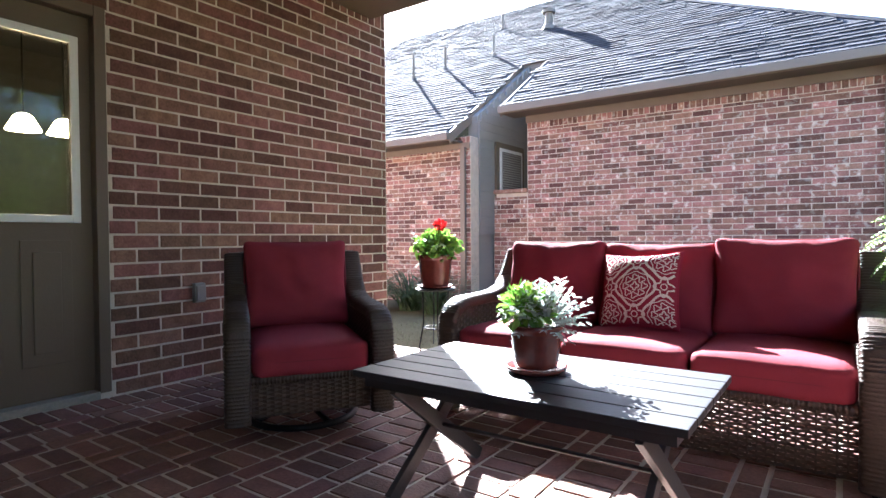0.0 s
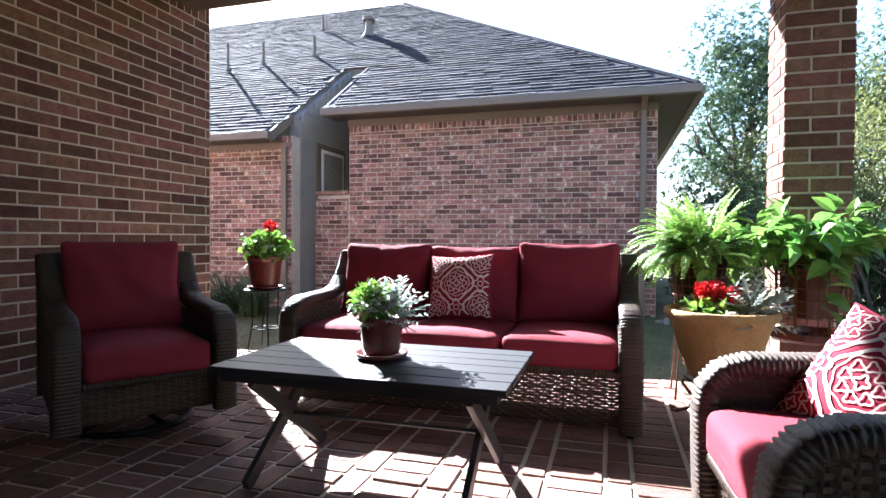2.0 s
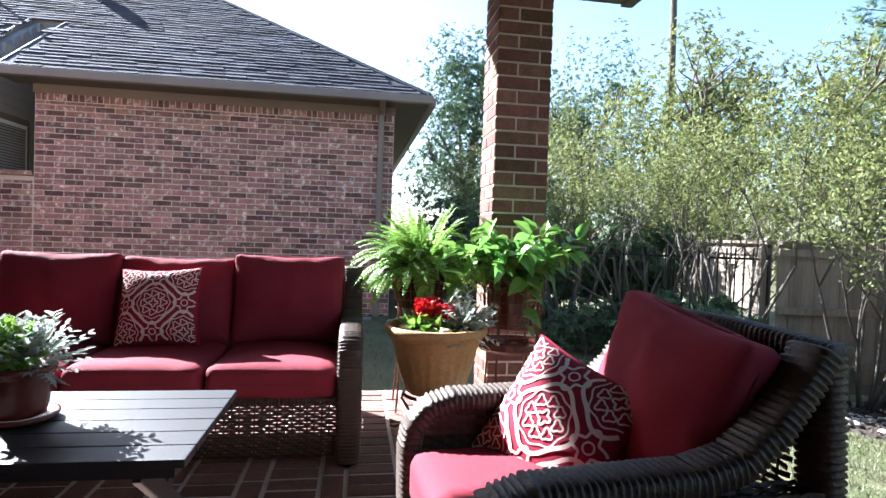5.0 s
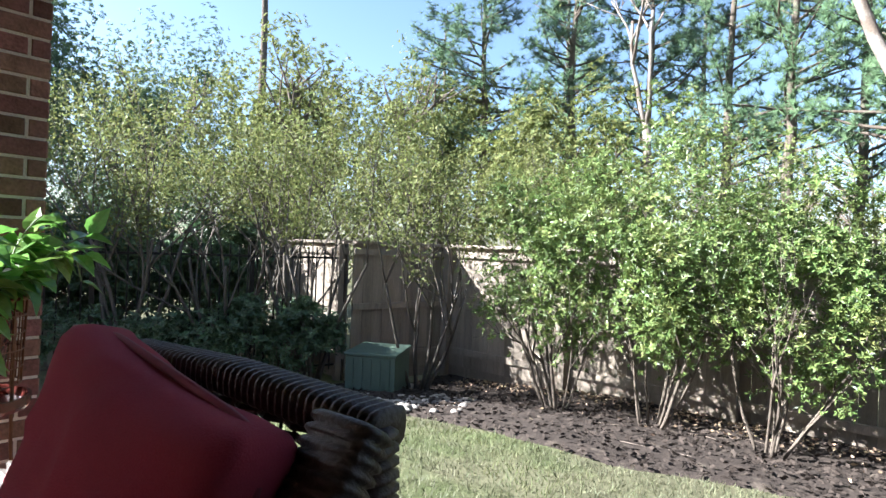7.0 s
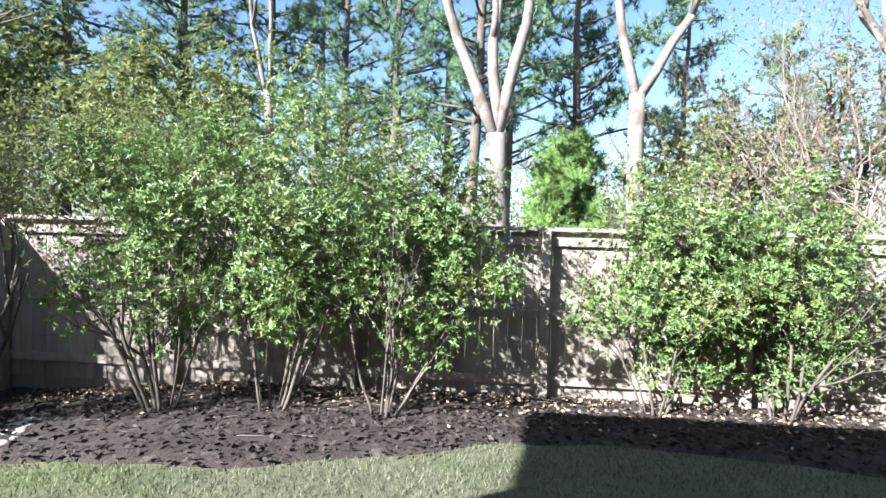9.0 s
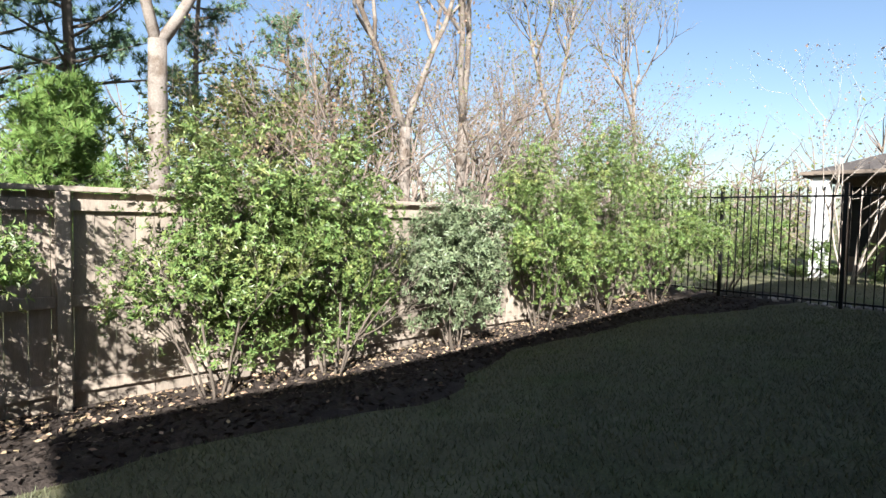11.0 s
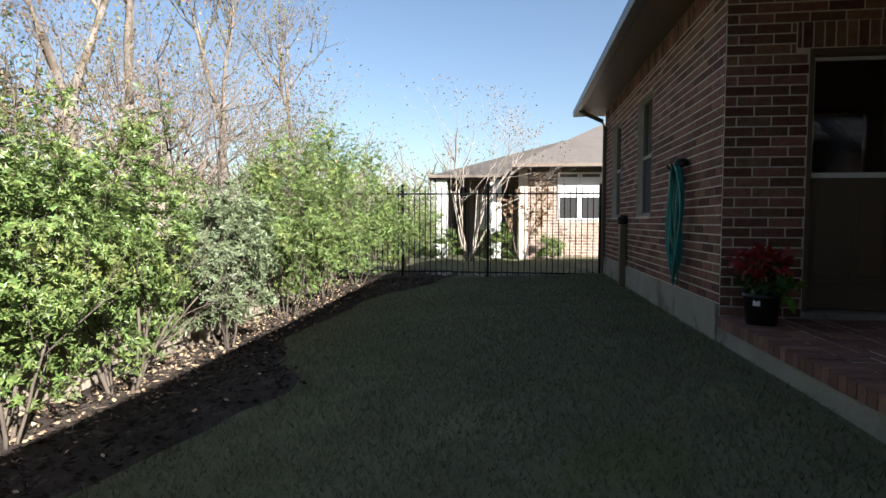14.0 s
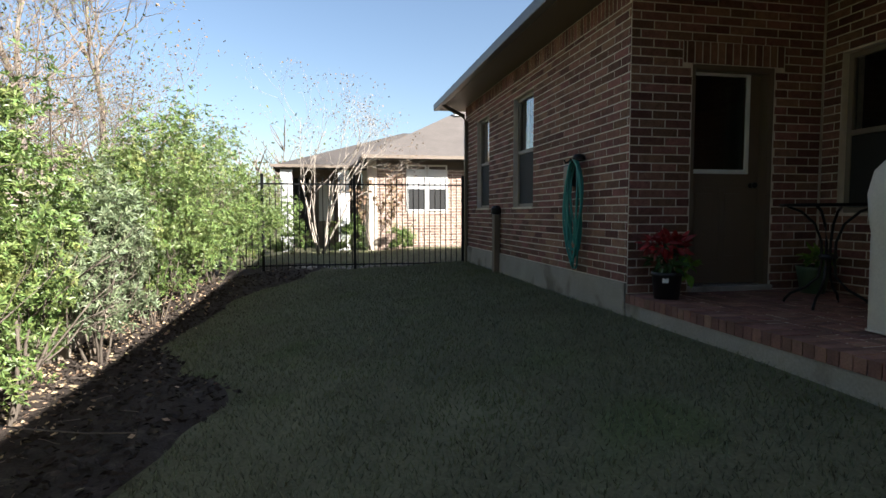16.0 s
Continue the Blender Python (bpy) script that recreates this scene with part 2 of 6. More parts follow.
def ground_z(x, y):
    z = -0.30 - 0.36 * smooth01(5.6, 9.4, x) * smooth01(-16, -6, y) - 0.1 * smooth01(8.6, 9.6, x)
    z -= 0.22 * smooth01(-1.0, 2.5, y) * smooth01(4.0, 8.0, x)
    z += 0.09 * (1 - smooth01(5.0, 6.4, x)) * (1 - smooth01(-4.5, -2.0, y))
    return z + 0.012 * noise.noise(Vector((x * 0.9, y * 0.9, 0)))


BED = ((-13.6, 7.6), (-12.1, 8.05), (-10.2, 9.1), (-8.2, 9.45), (-7.1, 9.0), (-6.0, 8.35), (-4.9, 8.6), (-4.2, 8.85), (-3.3, 8.65), (-2.5, 8.1),
       (-1.5, 7.6), (-0.25, 7.5), (1.0, 7.2), (2.4, 6.9))


def bed_edge(y):
    """The x at which the lawn meets the planting bed."""
    if y <= BED[0][0] or y >= BED[-1][0]:
        return BED[0][1] if y <= BED[0][0] else BED[-1][1]
    for (ya, xa), (yb, xb) in zip(BED, BED[1:]):
        if y <= yb:
            return xa + (xb - xa) * smooth01(ya, yb, y)


def build_ground():
    xs = list(np.arange(-14, 22.01, 0.25))
    ys = list(np.arange(-30, 14.01, 0.25))
    xs = [-900, -200, -60] + xs + [60, 200, 900]
    ys = [-900, -200, -70] + ys + [60, 200, 900]
    vs = [(x, y, ground_z(x, y)) for y in ys for x in xs]
    nx = len(xs)
    fs, idx = [], []
    for j in range(len(ys) - 1):
        for i in range(nx - 1):
            fs.append((j * nx + i, j * nx + i + 1, (j + 1) * nx + i + 1, (j + 1) * nx + i))
    g = new("ground", mesh_of("ground", vs, fs, GRASS_SOIL, True))
    tagged(g, "dormant winter lawn, thin green grass", "lawn", kind="structure")
    # planting bed along the fence
    vs, fs = [], []
    rows = list(np.arange(-13.6, 2.4, 0.16))
    cols = 22
    for y in rows:
        x0 = bed_edge(y) + 0.03 * math.sin(y * 9)
        for k in range(cols):
            f = k / (cols - 1)
            x = x0 + (10.6 - x0) * f
            h = 0.02 + 0.05 * smooth01(0, 0.25, f) + 0.02 * noise.noise(Vector((x * 3, y * 3, 1))) + 0.015 * noise.noise(Vector((x * 11, y * 11, 1)))
            vs.append((x, y, ground_z(x, y) + (h if k else -0.03)))
    for j in range(len(rows) - 1):
        for k in range(cols - 1):
            fs.append((j * cols + k, j * cols + k + 1, (j + 1) * cols + k + 1, (j + 1) * cols + k))
    tagged(new("planting_bed", mesh_of("planting_bed", vs, fs, MULCH, True)), "dark bark mulch bed along the fence", "flower bed", kind="structure")


build_ground()


# ---- the house: patio, walls, column, roof ----
PX1, PY0, PY1 = 4.97, -6.42, -0.30
BACK_Y, SIDE_X = -4.9, 2.9
TOP = 2.86


def build_patio():
    slab = part("patio_slab", box(box(bmesh.new(), 0, PX1, PY0, PY1, -0.6, -0.075), 4.1, PX1, PY1, -0.1, -0.6, -0.08), CONCRETE)
    tagged(slab, "raised concrete patio slab paved with brick", "patio", kind="structure")
    bed = boxed("mortar_bed", (0.0, PX1 - 0.004, PY0, PY1 - 0.004, -0.074, -0.006), MORTAR, slab)
    return slab


patio = build_patio()


def build_house():
    # back wall with the half-glazed door
    door = (-3.20, -2.30, 0.03, 2.11)
    w = wall("wall_west", -0.25, 0.0, BACK_Y, 0.0, -0.4, TOP, holes=[door])
    c = lay_bricks((0, BACK_Y, 0), (0, 1, 0), (1, 0, 0), -BACK_Y, 0.0, TOP - 0.2, [(door[0] - BACK_Y, door[1] - BACK_Y, -0.1, door[3])],
                   soldier=(TOP - 0.2, TOP))
    brick_face(w, c, BRICK, (0, -1.2, 1.2))
    tagged(w, "red brick house wall with pale mortar", "wall")
    wn_ = wall("wall_north", -8, -0.255, -0.25, 0.0, -0.4, TOP, axis="x")
    brick_face(wn_, lay_bricks((-8, 0, 0), (1, 0, 0), (0, 1, 0), 8.0, -0.2, TOP), BRICK)
    # step in the plan behind the camera, and the wall with the large window
    ws = wall("wall_step", -0.25, SIDE_X, BACK_Y - 0.25, BACK_Y - 0.002, -0.4, TOP, axis="x")
    brick_face(ws, lay_bricks((0.0, BACK_Y, 0), (1, 0, 0), (0, 1, 0), SIDE_X, 0, TOP), BRICK)
    win = (-6.20, -5.3, 0.75, 2.25)
    wb = wall("wall_window", SIDE_X - 0.25, SIDE_X, -6.4, BACK_Y, -0.4, TOP, holes=[win])
    brick_face(wb, lay_bricks((SIDE_X, -6.4, 0), (0, 1, 0), (1, 0, 0), 1.5, 0, TOP, [(win[0] + 6.4, win[1] + 6.4, win[2], win[3])]), BRICK)
    # wall with the second door, facing the patio
    d2 = (3.44, 4.33, 0.05, 2.14)
    w2 = wall("wall_south", SIDE_X - 0.25, 4.96, -6.67, -6.42, -0.4, TOP, holes=[d2], axis="x")
    c = lay_bricks((SIDE_X, -6.42, 0), (1, 0, 0), (0, 1, 0), 4.96 - SIDE_X, 0, TOP,
                   [(d2[0] - SIDE_X, d2[1] - SIDE_X, -0.1, d2[3]), (d2[0] - 0.1 - SIDE_X, d2[1] + 0.1 - SIDE_X, d2[3], d2[3] + 0.21)])
    c += [k for k in lay_bricks((d2[0] - 0.1, -6.42, 0), (1, 0, 0), (0, 1, 0), d2[1] - d2[0] + 0.2, 0, 0, soldier=(d2[3], d2[3] + 0.21))]
    brick_face(w2, c, BRICK, (4.6, -6.42, 1.2))
    # the wing beside the lawn
    wins = [(-9.75, -8.91, 0.84, 2.43), (-11.85, -11.05, 0.84, 2.43)]
    we = wall("wall_east", 4.71, 4.96, -12.75, -6.671, -0.6, TOP, holes=wins)
    c = lay_bricks((4.96, -12.75, 0.1), (0, 1, 0), (1, 0, 0), 6.33, 0, TOP - 0.3,
                   [(a + 12.75, b + 12.75, z0 - 0.1, z1 - 0.1) for a, b, z0, z1 in wins], soldier=(TOP - 0.3, TOP - 0.1))
    brick_face(we, c, BRICK, (4.96, -7.2, 1.2))
    f = boxed("foundation", (4.9, 4.985, -12.76, -6.425, -0.7, 0.098), CONCRETE, we, "stained concrete foundation strip")
    wx = wall("wall_wing_end", 1.0, 4.70, -12.75, -12.5, -0.6, TOP, axis="x")
    # column
    col = wall("brick_column", 4.175, 4.495, -0.565, -0.235, -0.3, 2.6)
    faces = []
    for o, u, n, l, s in (((4.165, -0.575, 0), (1, 0, 0), (0, -1, 0), 0.34, 0), ((4.505, -0.225, 0), (-1, 0, 0), (0, 1, 0), 0.34, 0),
                          ((4.165, -0.225, 0), (0, -1, 0), (-1, 0, 0), 0.35, 0.131), ((4.505, -0.575, 0), (0, 1, 0), (1, 0, 0), 0.35, 0.131)):
        o = Vector(o) - Vector(n) * 0.008
        faces += lay_bricks(o, u, n, l, -0.25, 2.6, start=s)
    brick_face(col, faces, BRICK, (4.3, -0.5, 1.4))
    tagged(col, "square brick patio column", "column")
    return door, win, d2, wins


DOOR1, BIGWIN, DOOR2, WINGWINS = build_house()


def build_roof():
    beam = part("beam", box(box(bmesh.new(), 0.0, 4.55, -0.62, -0.18, 2.71, 2.84), 4.12, 4.55, -6.42, -0.62, 2.71, 2.84), TAUPE)
    tagged(beam, "taupe painted patio beam", "beam", kind="structure")
    ceil = part("ceiling", box(box(bmesh.new(), -8.0, 5.42, -6.8, 0.04, 2.86, 2.92), 0.5, 5.42, -13.2, -6.8, 2.86, 2.92), TAUPE)
    tagged(ceil, "taupe painted patio ceiling and soffit", "ceiling", kind="structure")
    s = 0.5
    vs = [(5.46, 0.11, 2.95), (5.46, -13.25, 2.95), (-8.0, 0.11, 2.95), (5.46 - 6.9, 0.11 - 6.9, 2.95 + 6.9 * s), (-8.0, 0.11 - 6.9, 2.95 + 6.9 * s),
          (5.46 - 6.9, -6.45, 2.95 + 6.9 * s), (-8, -13.25, 2.95), (-8.0, 0.11, 2.95)]
    fs = [(0, 3, 1), (0, 2, 4, 3), (1, 3, 4, 6)]
    roof = part("roof", (vs, fs), SHINGLE)
    tagged(roof, "grey shingled house roof", "roof", kind="structure")
    m = roof.modifiers.new("thick", "SOLIDIFY")
    m.thickness = 0.05
    bm = bmesh.new()
    box(bm, 5.42, 5.53, -13.25, 0.50, 2.86, 2.99, 0.015)
    box(bm, -8.0, 1.8, 0.04, 0.14, 2.89, 2.99, 0.015)
    # Gutter run and eave below are added to hold the lawn's shadow edge.
    box(bm, 1.8, 5.42, 0.40, 0.50, 2.88, 2.99, 0.015)
    tagged(part("sun_block_eave", box(bmesh.new(), 1.8, 5.42, 0.042, 0.40, 2.87, 2.97), TAUPE), "added taupe eave that keeps sun off the lawn", "eave", kind="structure")
    tagged(part("gutter", bm, GUTTER), "metal roof gutter, shade put into its dark colour", "gutter", kind="structure")


build_roof()


# ---- neighbouring house ----
def roof_sheet(name, o, u, v, nu, nv, inside, parent, material=SHINGLE, w=0.3, h=0.14, seed=3):
    """Courses of shingles from o along u, up the slope v, where inside(a, b) holds; joined."""
    rng = random.Random(seed)
    o, u, v = Vector(o), Vector(u).normalized(), Vector(v).normalized()
    n = u.cross(v).normalized()
    if n.z < 0:
        n = -n
    vs, fs = [], []
    for j in range(nv):
        off = rng.uniform(0, w)
        for i in range(-1, nu):
            a0 = i * w + off
            a1, b0, b1 = a0 + w - 0.008, j * h, j * h + h * 1.12
            if not inside((a0 + a1) / 2, (b0 + b1) / 2):
                continue
            t = 0.014 + rng.uniform(0, 0.012)
            k = len(vs)
            p = [o + u * a + v * b for a, b in ((a0, b0), (a1, b0), (a1, b1), (a0, b1))]
            vs += [p[0] + n * t, p[1] + n * t, p[2] + n * 0.003, p[3] + n * 0.003, p[0], p[1]]
            fs += [(k, k + 1, k + 2, k + 3), (k + 4, k + 5, k + 1, k), (k + 4, k, k + 3), (k + 5, k + 2, k + 1)]
    ob = part(name, (vs, fs), material, parent)
    return tagged(ob, kind="stuff")


def build_neighbour():
    h = empty("neighbour_house", pose(0, 0, 0), "brick neighbour house with grey shingled hip roof", "house")
    zb, zt = -0.35, 2.93
    def slab(name, b, m, label=""):
        return boxed(name, b, m, h, label)
    w1 = slab("wall", (-1.12, 3.92, 4.94, 5.2, -0.7, zt), MORTAR, "tumbled brick wall")
    brick_face(w1, lay_bricks((-1.12, 4.94, 0), (1, 0, 0), (0, -1, 0), 5.04, zb, zt - 0.24, soldier=(zt - 0.24, zt)), BRICK_NB, (1.5, 4.94, 1.6))
    w2 = slab("wall", (3.67, 3.92, 5.2, 14, -0.7, zt), MORTAR, "tumbled brick wall")
    brick_face(w2, lay_bricks((3.92, 4.94, 0), (0, 1, 0), (1, 0, 0), 9, zb, zt - 0.24), BRICK_NB)
    w3 = slab("wall", (-9, -1.8, 4.2, 4.45, -0.7, 2.55), MORTAR, "tumbled brick wall")
    brick_face(w3, lay_bricks((-9, 4.2, 0), (1, 0, 0), (0, -1, 0), 7.2, zb, 2.55 - 0.24, soldier=(2.31, 2.55)), BRICK_NB)
    w4 = slab("low_wall", (-1.79, -1.125, 4.95, 5.1, -0.7, 1.62), MORTAR, "low brick courtyard wall")
    brick_face(w4, lay_bricks((-1.79, 4.95, 0), (1, 0, 0), (0, -1, 0), 0.66, zb, 1.56), BRICK_NB)
    slab("coping", (-1.79, -1.125, 4.91, 5.12, 1.625, 1.69), BRICK_NB)
    # siding in the recess
    bm = bmesh.new()
    for k in range(26):
        z = 0.9 + k * 0.15
        y0 = max(4.46, 4.5 + (z + 0.146 - 2.98) / 0.667)
        if y0 < 6.9:
            box(bm, -1.82, -1.778, y0, 6.9, z, z + 0.146)
        if z < 4.3:
            box(bm, -1.77, -1.1, 6.905, 6.94, z, z + 0.146)
    part("siding", bm, SIDING, h, "grey horizontal board siding")
    vs = [(x, y, z) for x in (-2.0, -1.822) for y, z in ((4.45, -0.4), (7.0, -0.4), (7.0, 4.60), (4.45, 2.92))]
    part("siding_wall", (vs, [(0, 1, 2, 3), (7, 6, 5, 4), (0, 4, 5, 1), (1, 5, 6, 2), (2, 6, 7, 3), (3, 7, 4, 0)]), SIDING, h)
    slab("siding_wall", (-1.8, -1.1, 6.945, 7.1, -0.4, 4.5), SIDING)
    win = empty("window", None)
    win.parent = h
    boxed("frame", (-1.775, -1.735, 4.95, 6.0, 1.55, 2.55), TAUPE, win)
    boxed("sash", (-1.733, -1.715, 5.06, 5.9, 1.65, 2.45), WHITE, win)
    # Opaque pane, coloured like the unlit room behind it.
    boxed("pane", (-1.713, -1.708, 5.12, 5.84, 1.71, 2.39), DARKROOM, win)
    for k in range(16):
        boxed("blind_slat", (-1.706, -1.70, 5.12, 5.84, 1.72 + k * 0.042, 1.745 + k * 0.042), SIDING, win)
    # roof: one plane with a lower eave to the west and a notch over the recess
    s = 0.667
    k = math.hypot(1, s)
    ez = 3.03

    def z_at(y):
        return ez + s * (y - 4.5)
    under = []
    def hip(a):
        return 4.41 - a
    bm_v = [(-1.38, 4.5), (4.41, 4.5), (-2.6, 11.5), (-12, 11.5), (-12, 3.8), (-1.95, 3.8), (-1.95, 6.4), (-1.38, 6.4)]
    vs = [(x, y, z_at(y) - 0.002) for x, y in bm_v]
    bm = bmesh.new()
    f = bm.faces.new([bm.verts.new(v) for v in vs])
    east = [bm.verts.new(v) for v in ((4.41, 4.5, ez - 0.002), (4.41, 18, ez - 0.002), (-2.6, 11.51, z_at(11.5) - 0.002))]
    bm.faces.new(east)
    back = [bm.verts.new(v) for v in ((-2.6, 11.51, z_at(11.5)), (4.41, 18.5, ez), (-12, 18.5, ez), (-12, 11.51, z_at(11.5)))]
    bm.faces.new(back)
    deck = part("roof_deck", bm, SHINGLE, h)

    def in_roof(a, b):
        x, y = -12 + a, 3.8 + b / k
        if y > 11.45 or x > 4.41 - (y - 4.5) - 0.05:
            return False
        if y < 4.5 and x > -1.98:
            return False
        if -1.98 < x < -1.36 and y < 6.4:
            return False
        return x > -9
    roof_sheet("shingles", (-12, 3.8, z_at(3.8)), (1, 0, 0), (0, 1, s), 56, 66, in_roof, h)
    # hip cap
    cap = tube([(4.41 - d, 4.5 + d, z_at(4.5 + d) + 0.005) for d in np.linspace(0, 7, 20)], 0.045, 6)
    part("hip_cap", cap, SHINGLE, h)
    # gutters, fascia, rake boards
    g = box(bmesh.new(), -1.40, 4.45, 4.40, 4.51, z_at(4.5) - 0.13, z_at(4.5) - 0.01, 0.015)
    part("gutter", g, TRIM, h, "tan metal gutter")
    part("gutter", box(bmesh.new(), -9, -1.93, 3.70, 3.81, z_at(3.8) - 0.13, z_at(3.8) - 0.01, 0.015), TRIM, h, "tan metal gutter")
    part("gutter", box(bmesh.new(), 4.40, 4.51, 4.52, 14, ez - 0.14, ez - 0.01, 0.015), TRIM, h, "tan metal gutter")
    part("soffit", box(box(box(bmesh.new(), -1.38, 4.40, 4.51, 4.96, ez - 0.12, ez - 0.09), 3.9, 4.40, 4.96, 14, ez - 0.12, ez - 0.09),
                       -9, -1.95, 3.81, 4.22, z_at(3.8) - 0.12, z_at(3.8) - 0.09), SOFFIT, h)
    part("eave_strip", box(box(bmesh.new(), -1.13, 3.93, 4.90, 4.935, ez - 0.24, ez - 0.121), -9, -1.8, 4.16, 4.195, z_at(3.8) - 0.22, z_at(3.8) - 0.121), TRIM, h)
    for x, y0, y1 in ((-1.94, 3.8, 6.4), (-1.39, 4.5, 6.4)):
        vs = []
        for y in (y0, y1):
            for dx in (-0.012, 0.012):
                for dz in (-0.17, 0.012):
                    vs.append((x + dx, y, z_at(y) + dz))
        part("rake_board", (vs, [(0, 1, 5, 4), (2, 6, 7, 3), (1, 3, 7, 5), (0, 4, 6, 2), (0, 2, 3, 1), (4, 5, 7, 6)]), TRIM, h)
    slab("fascia", (-1.95, -1.38, 6.41, 6.45, z_at(6.4) - 0.18, z_at(6.4) + 0.02), TRIM)
    # downspouts
    for x, y, zt_ in ((3.72, 4.86, ez - 0.2), (-1.9, 4.12, z_at(3.8) - 0.2)):
        ds = part("downspout", box(bmesh.new(), x - 0.045, x + 0.045, y - 0.03, y + 0.03, -0.3, zt_, 0.012), TRIM, h, "tan metal downspout")
    part("downspout_elbow", tube([(3.72, 4.86, ez - 0.22), (3.72, 4.75, ez - 0.17), (3.72, 4.5, ez - 0.1)], 0.045, 8), TRIM, h)
    # roof vents
    for x, y, r, hh in ((-3.2, 7.4, 0.03, 0.45), (-4.4, 7.2, 0.03, 0.5), (-2.4, 8.6, 0.09, 0.35), (-4.2, 9.6, 0.03, 0.4), (-5.2, 7.0, 0.03, 0.6)):
        z = z_at(y)
        v = part("roof_vent", lathe([(r * 1.9, -0.05), (r * 1.4, 0.06), (r, 0.08), (r, hh)] + ([(r * 1.7, hh), (r * 1.7, hh + 0.07), (0.001, hh + 0.12)] if r > 0.05 else [(0.001, hh)]), 14), TRIM, h)
        v.location = (x, y, z)
    return h


build_neighbour()


# ---- fences ----
FX, FTOP, FBOT = 10.3, 1.04, -0.70


def build_wood_fence(name, p, q, face, near=False):
    """Cedar boards behind rails and posts from p to q; face: the side (unit vector) on which the rails show."""
    p, q, f = Vector((*p, 0)), Vector((*q, 0)), Vector((*face, 0))
    d = (q - p)
    L = d.length
    d.normalize()
    fe = empty(name, None, "weathered cedar privacy fence, rails and posts showing", "fence")
    rng = random.Random(11)
    me = []
    M = Matrix((( d.x, f.x, 0, p.x), (d.y, f.y, 0, p.y), (0, 0, 1, 0), (0, 0, 0, 1)))
    n = int(L / 0.146)
    joined = bmesh.new()
    for i in range(n):
        a = i * L / n
        t = FTOP - 0.03 + rng.uniform(-0.008, 0.006)
        y0 = rng.uniform(-0.004, 0.004)
        bm = box(bmesh.new(), a + 0.002, a + L / n - 0.003, -0.02 + y0, -0.002 + y0, FBOT - 0.05, t)
        bmesh.ops.transform(bm, matrix=M, verts=bm.verts)
        part("board", bm, FENCE_WOOD, fe)
    for z in (FBOT + 0.18, FBOT + 0.86, FTOP - 0.13):
        bm = box(bmesh.new(), 0, L, 0.002, 0.04, z - 0.045, z + 0.045, 0.004)
        bmesh.ops.transform(bm, matrix=M, verts=bm.verts)
        part("rail", bm, FENCE_WOOD, fe)
    bm = box(bmesh.new(), -0.02, L, -0.05, 0.075, FTOP - 0.025, FTOP + 0.015, 0.004)
    bmesh.ops.transform(bm, matrix=M, verts=bm.verts)
    part("cap", bm, FENCE_WOOD, fe)
    bm = box(bmesh.new(), 0, L, -0.05, -0.022, FBOT - 0.2, FBOT + 0.06)
    bmesh.ops.transform(bm, matrix=M, verts=bm.verts)
    part("kickboard", bm, FENCE_WOOD, fe)
    k = 0.0
    while k < L:
        bm = box(bmesh.new(), k, k + 0.09, 0.042, 0.13, FBOT - 0.25, FTOP - 0.03, 0.005)
        bmesh.ops.transform(bm, matrix=M, verts=bm.verts)
        part("post", bm, FENCE_WOOD, fe)
        k += 1.98
    return fe


build_wood_fence("wood_fence", (FX, -3.75 - 1.98 * 5), (FX, 2.25), (-1, 0))
build_wood_fence("wood_fence", (FX, 2.36), (8.75, 2.66), (-0.19, -0.98))
build_wood_fence("wood_fence", (8.72, 2.75), (9.6, 8.5), (-0.99, 0.15))


def build_iron_fence(p, q, z0, z1, posts, gap=0.108):
    p, q = Vector((*p, 0)), Vector((*q, 0))
    d = q - p
    L = d.length
    d.normalize()
    fe = empty("iron_fence", None, "black wrought iron picket fence", "fence")
    M = Matrix(((d.x, -d.y, 0, p.x), (d.y, d.x, 0, p.y), (0, 0, 1, 0), (0, 0, 0, 1)))
    def put(name, *b, bevel=0.0):
        bm = box(bmesh.new(), *b, bevel=bevel)
        bmesh.ops.transform(bm, matrix=M, verts=bm.verts)
        return part(name, bm, IRON, fe)
    n = int(L / gap)
    for i in range(n):
        a = (i + 0.5) * L / n
        put("picket", a - 0.008, a + 0.008, -0.008, 0.008, z0 + 0.06, z1)
    for z in (z0 + 0.12, z1 - 0.14):
        put("rail", 0, L, -0.016, 0.016, z - 0.014, z + 0.014)
    for a in posts:
        put("post", a - 0.027, a + 0.027, -0.027, 0.027, z0 - 0.2, z1 + 0.05, bevel=0.004)
    return fe


build_iron_fence((5.0, -12.72), (10.25, -12.72), -0.36, 1.45, (0.03, 2.19, 3.9, 5.2))
build_iron_fence((4.2, 4.2), (8.7, 2.8), -0.75, 0.95, (0.03, 1.8, 3.5, 4.7))


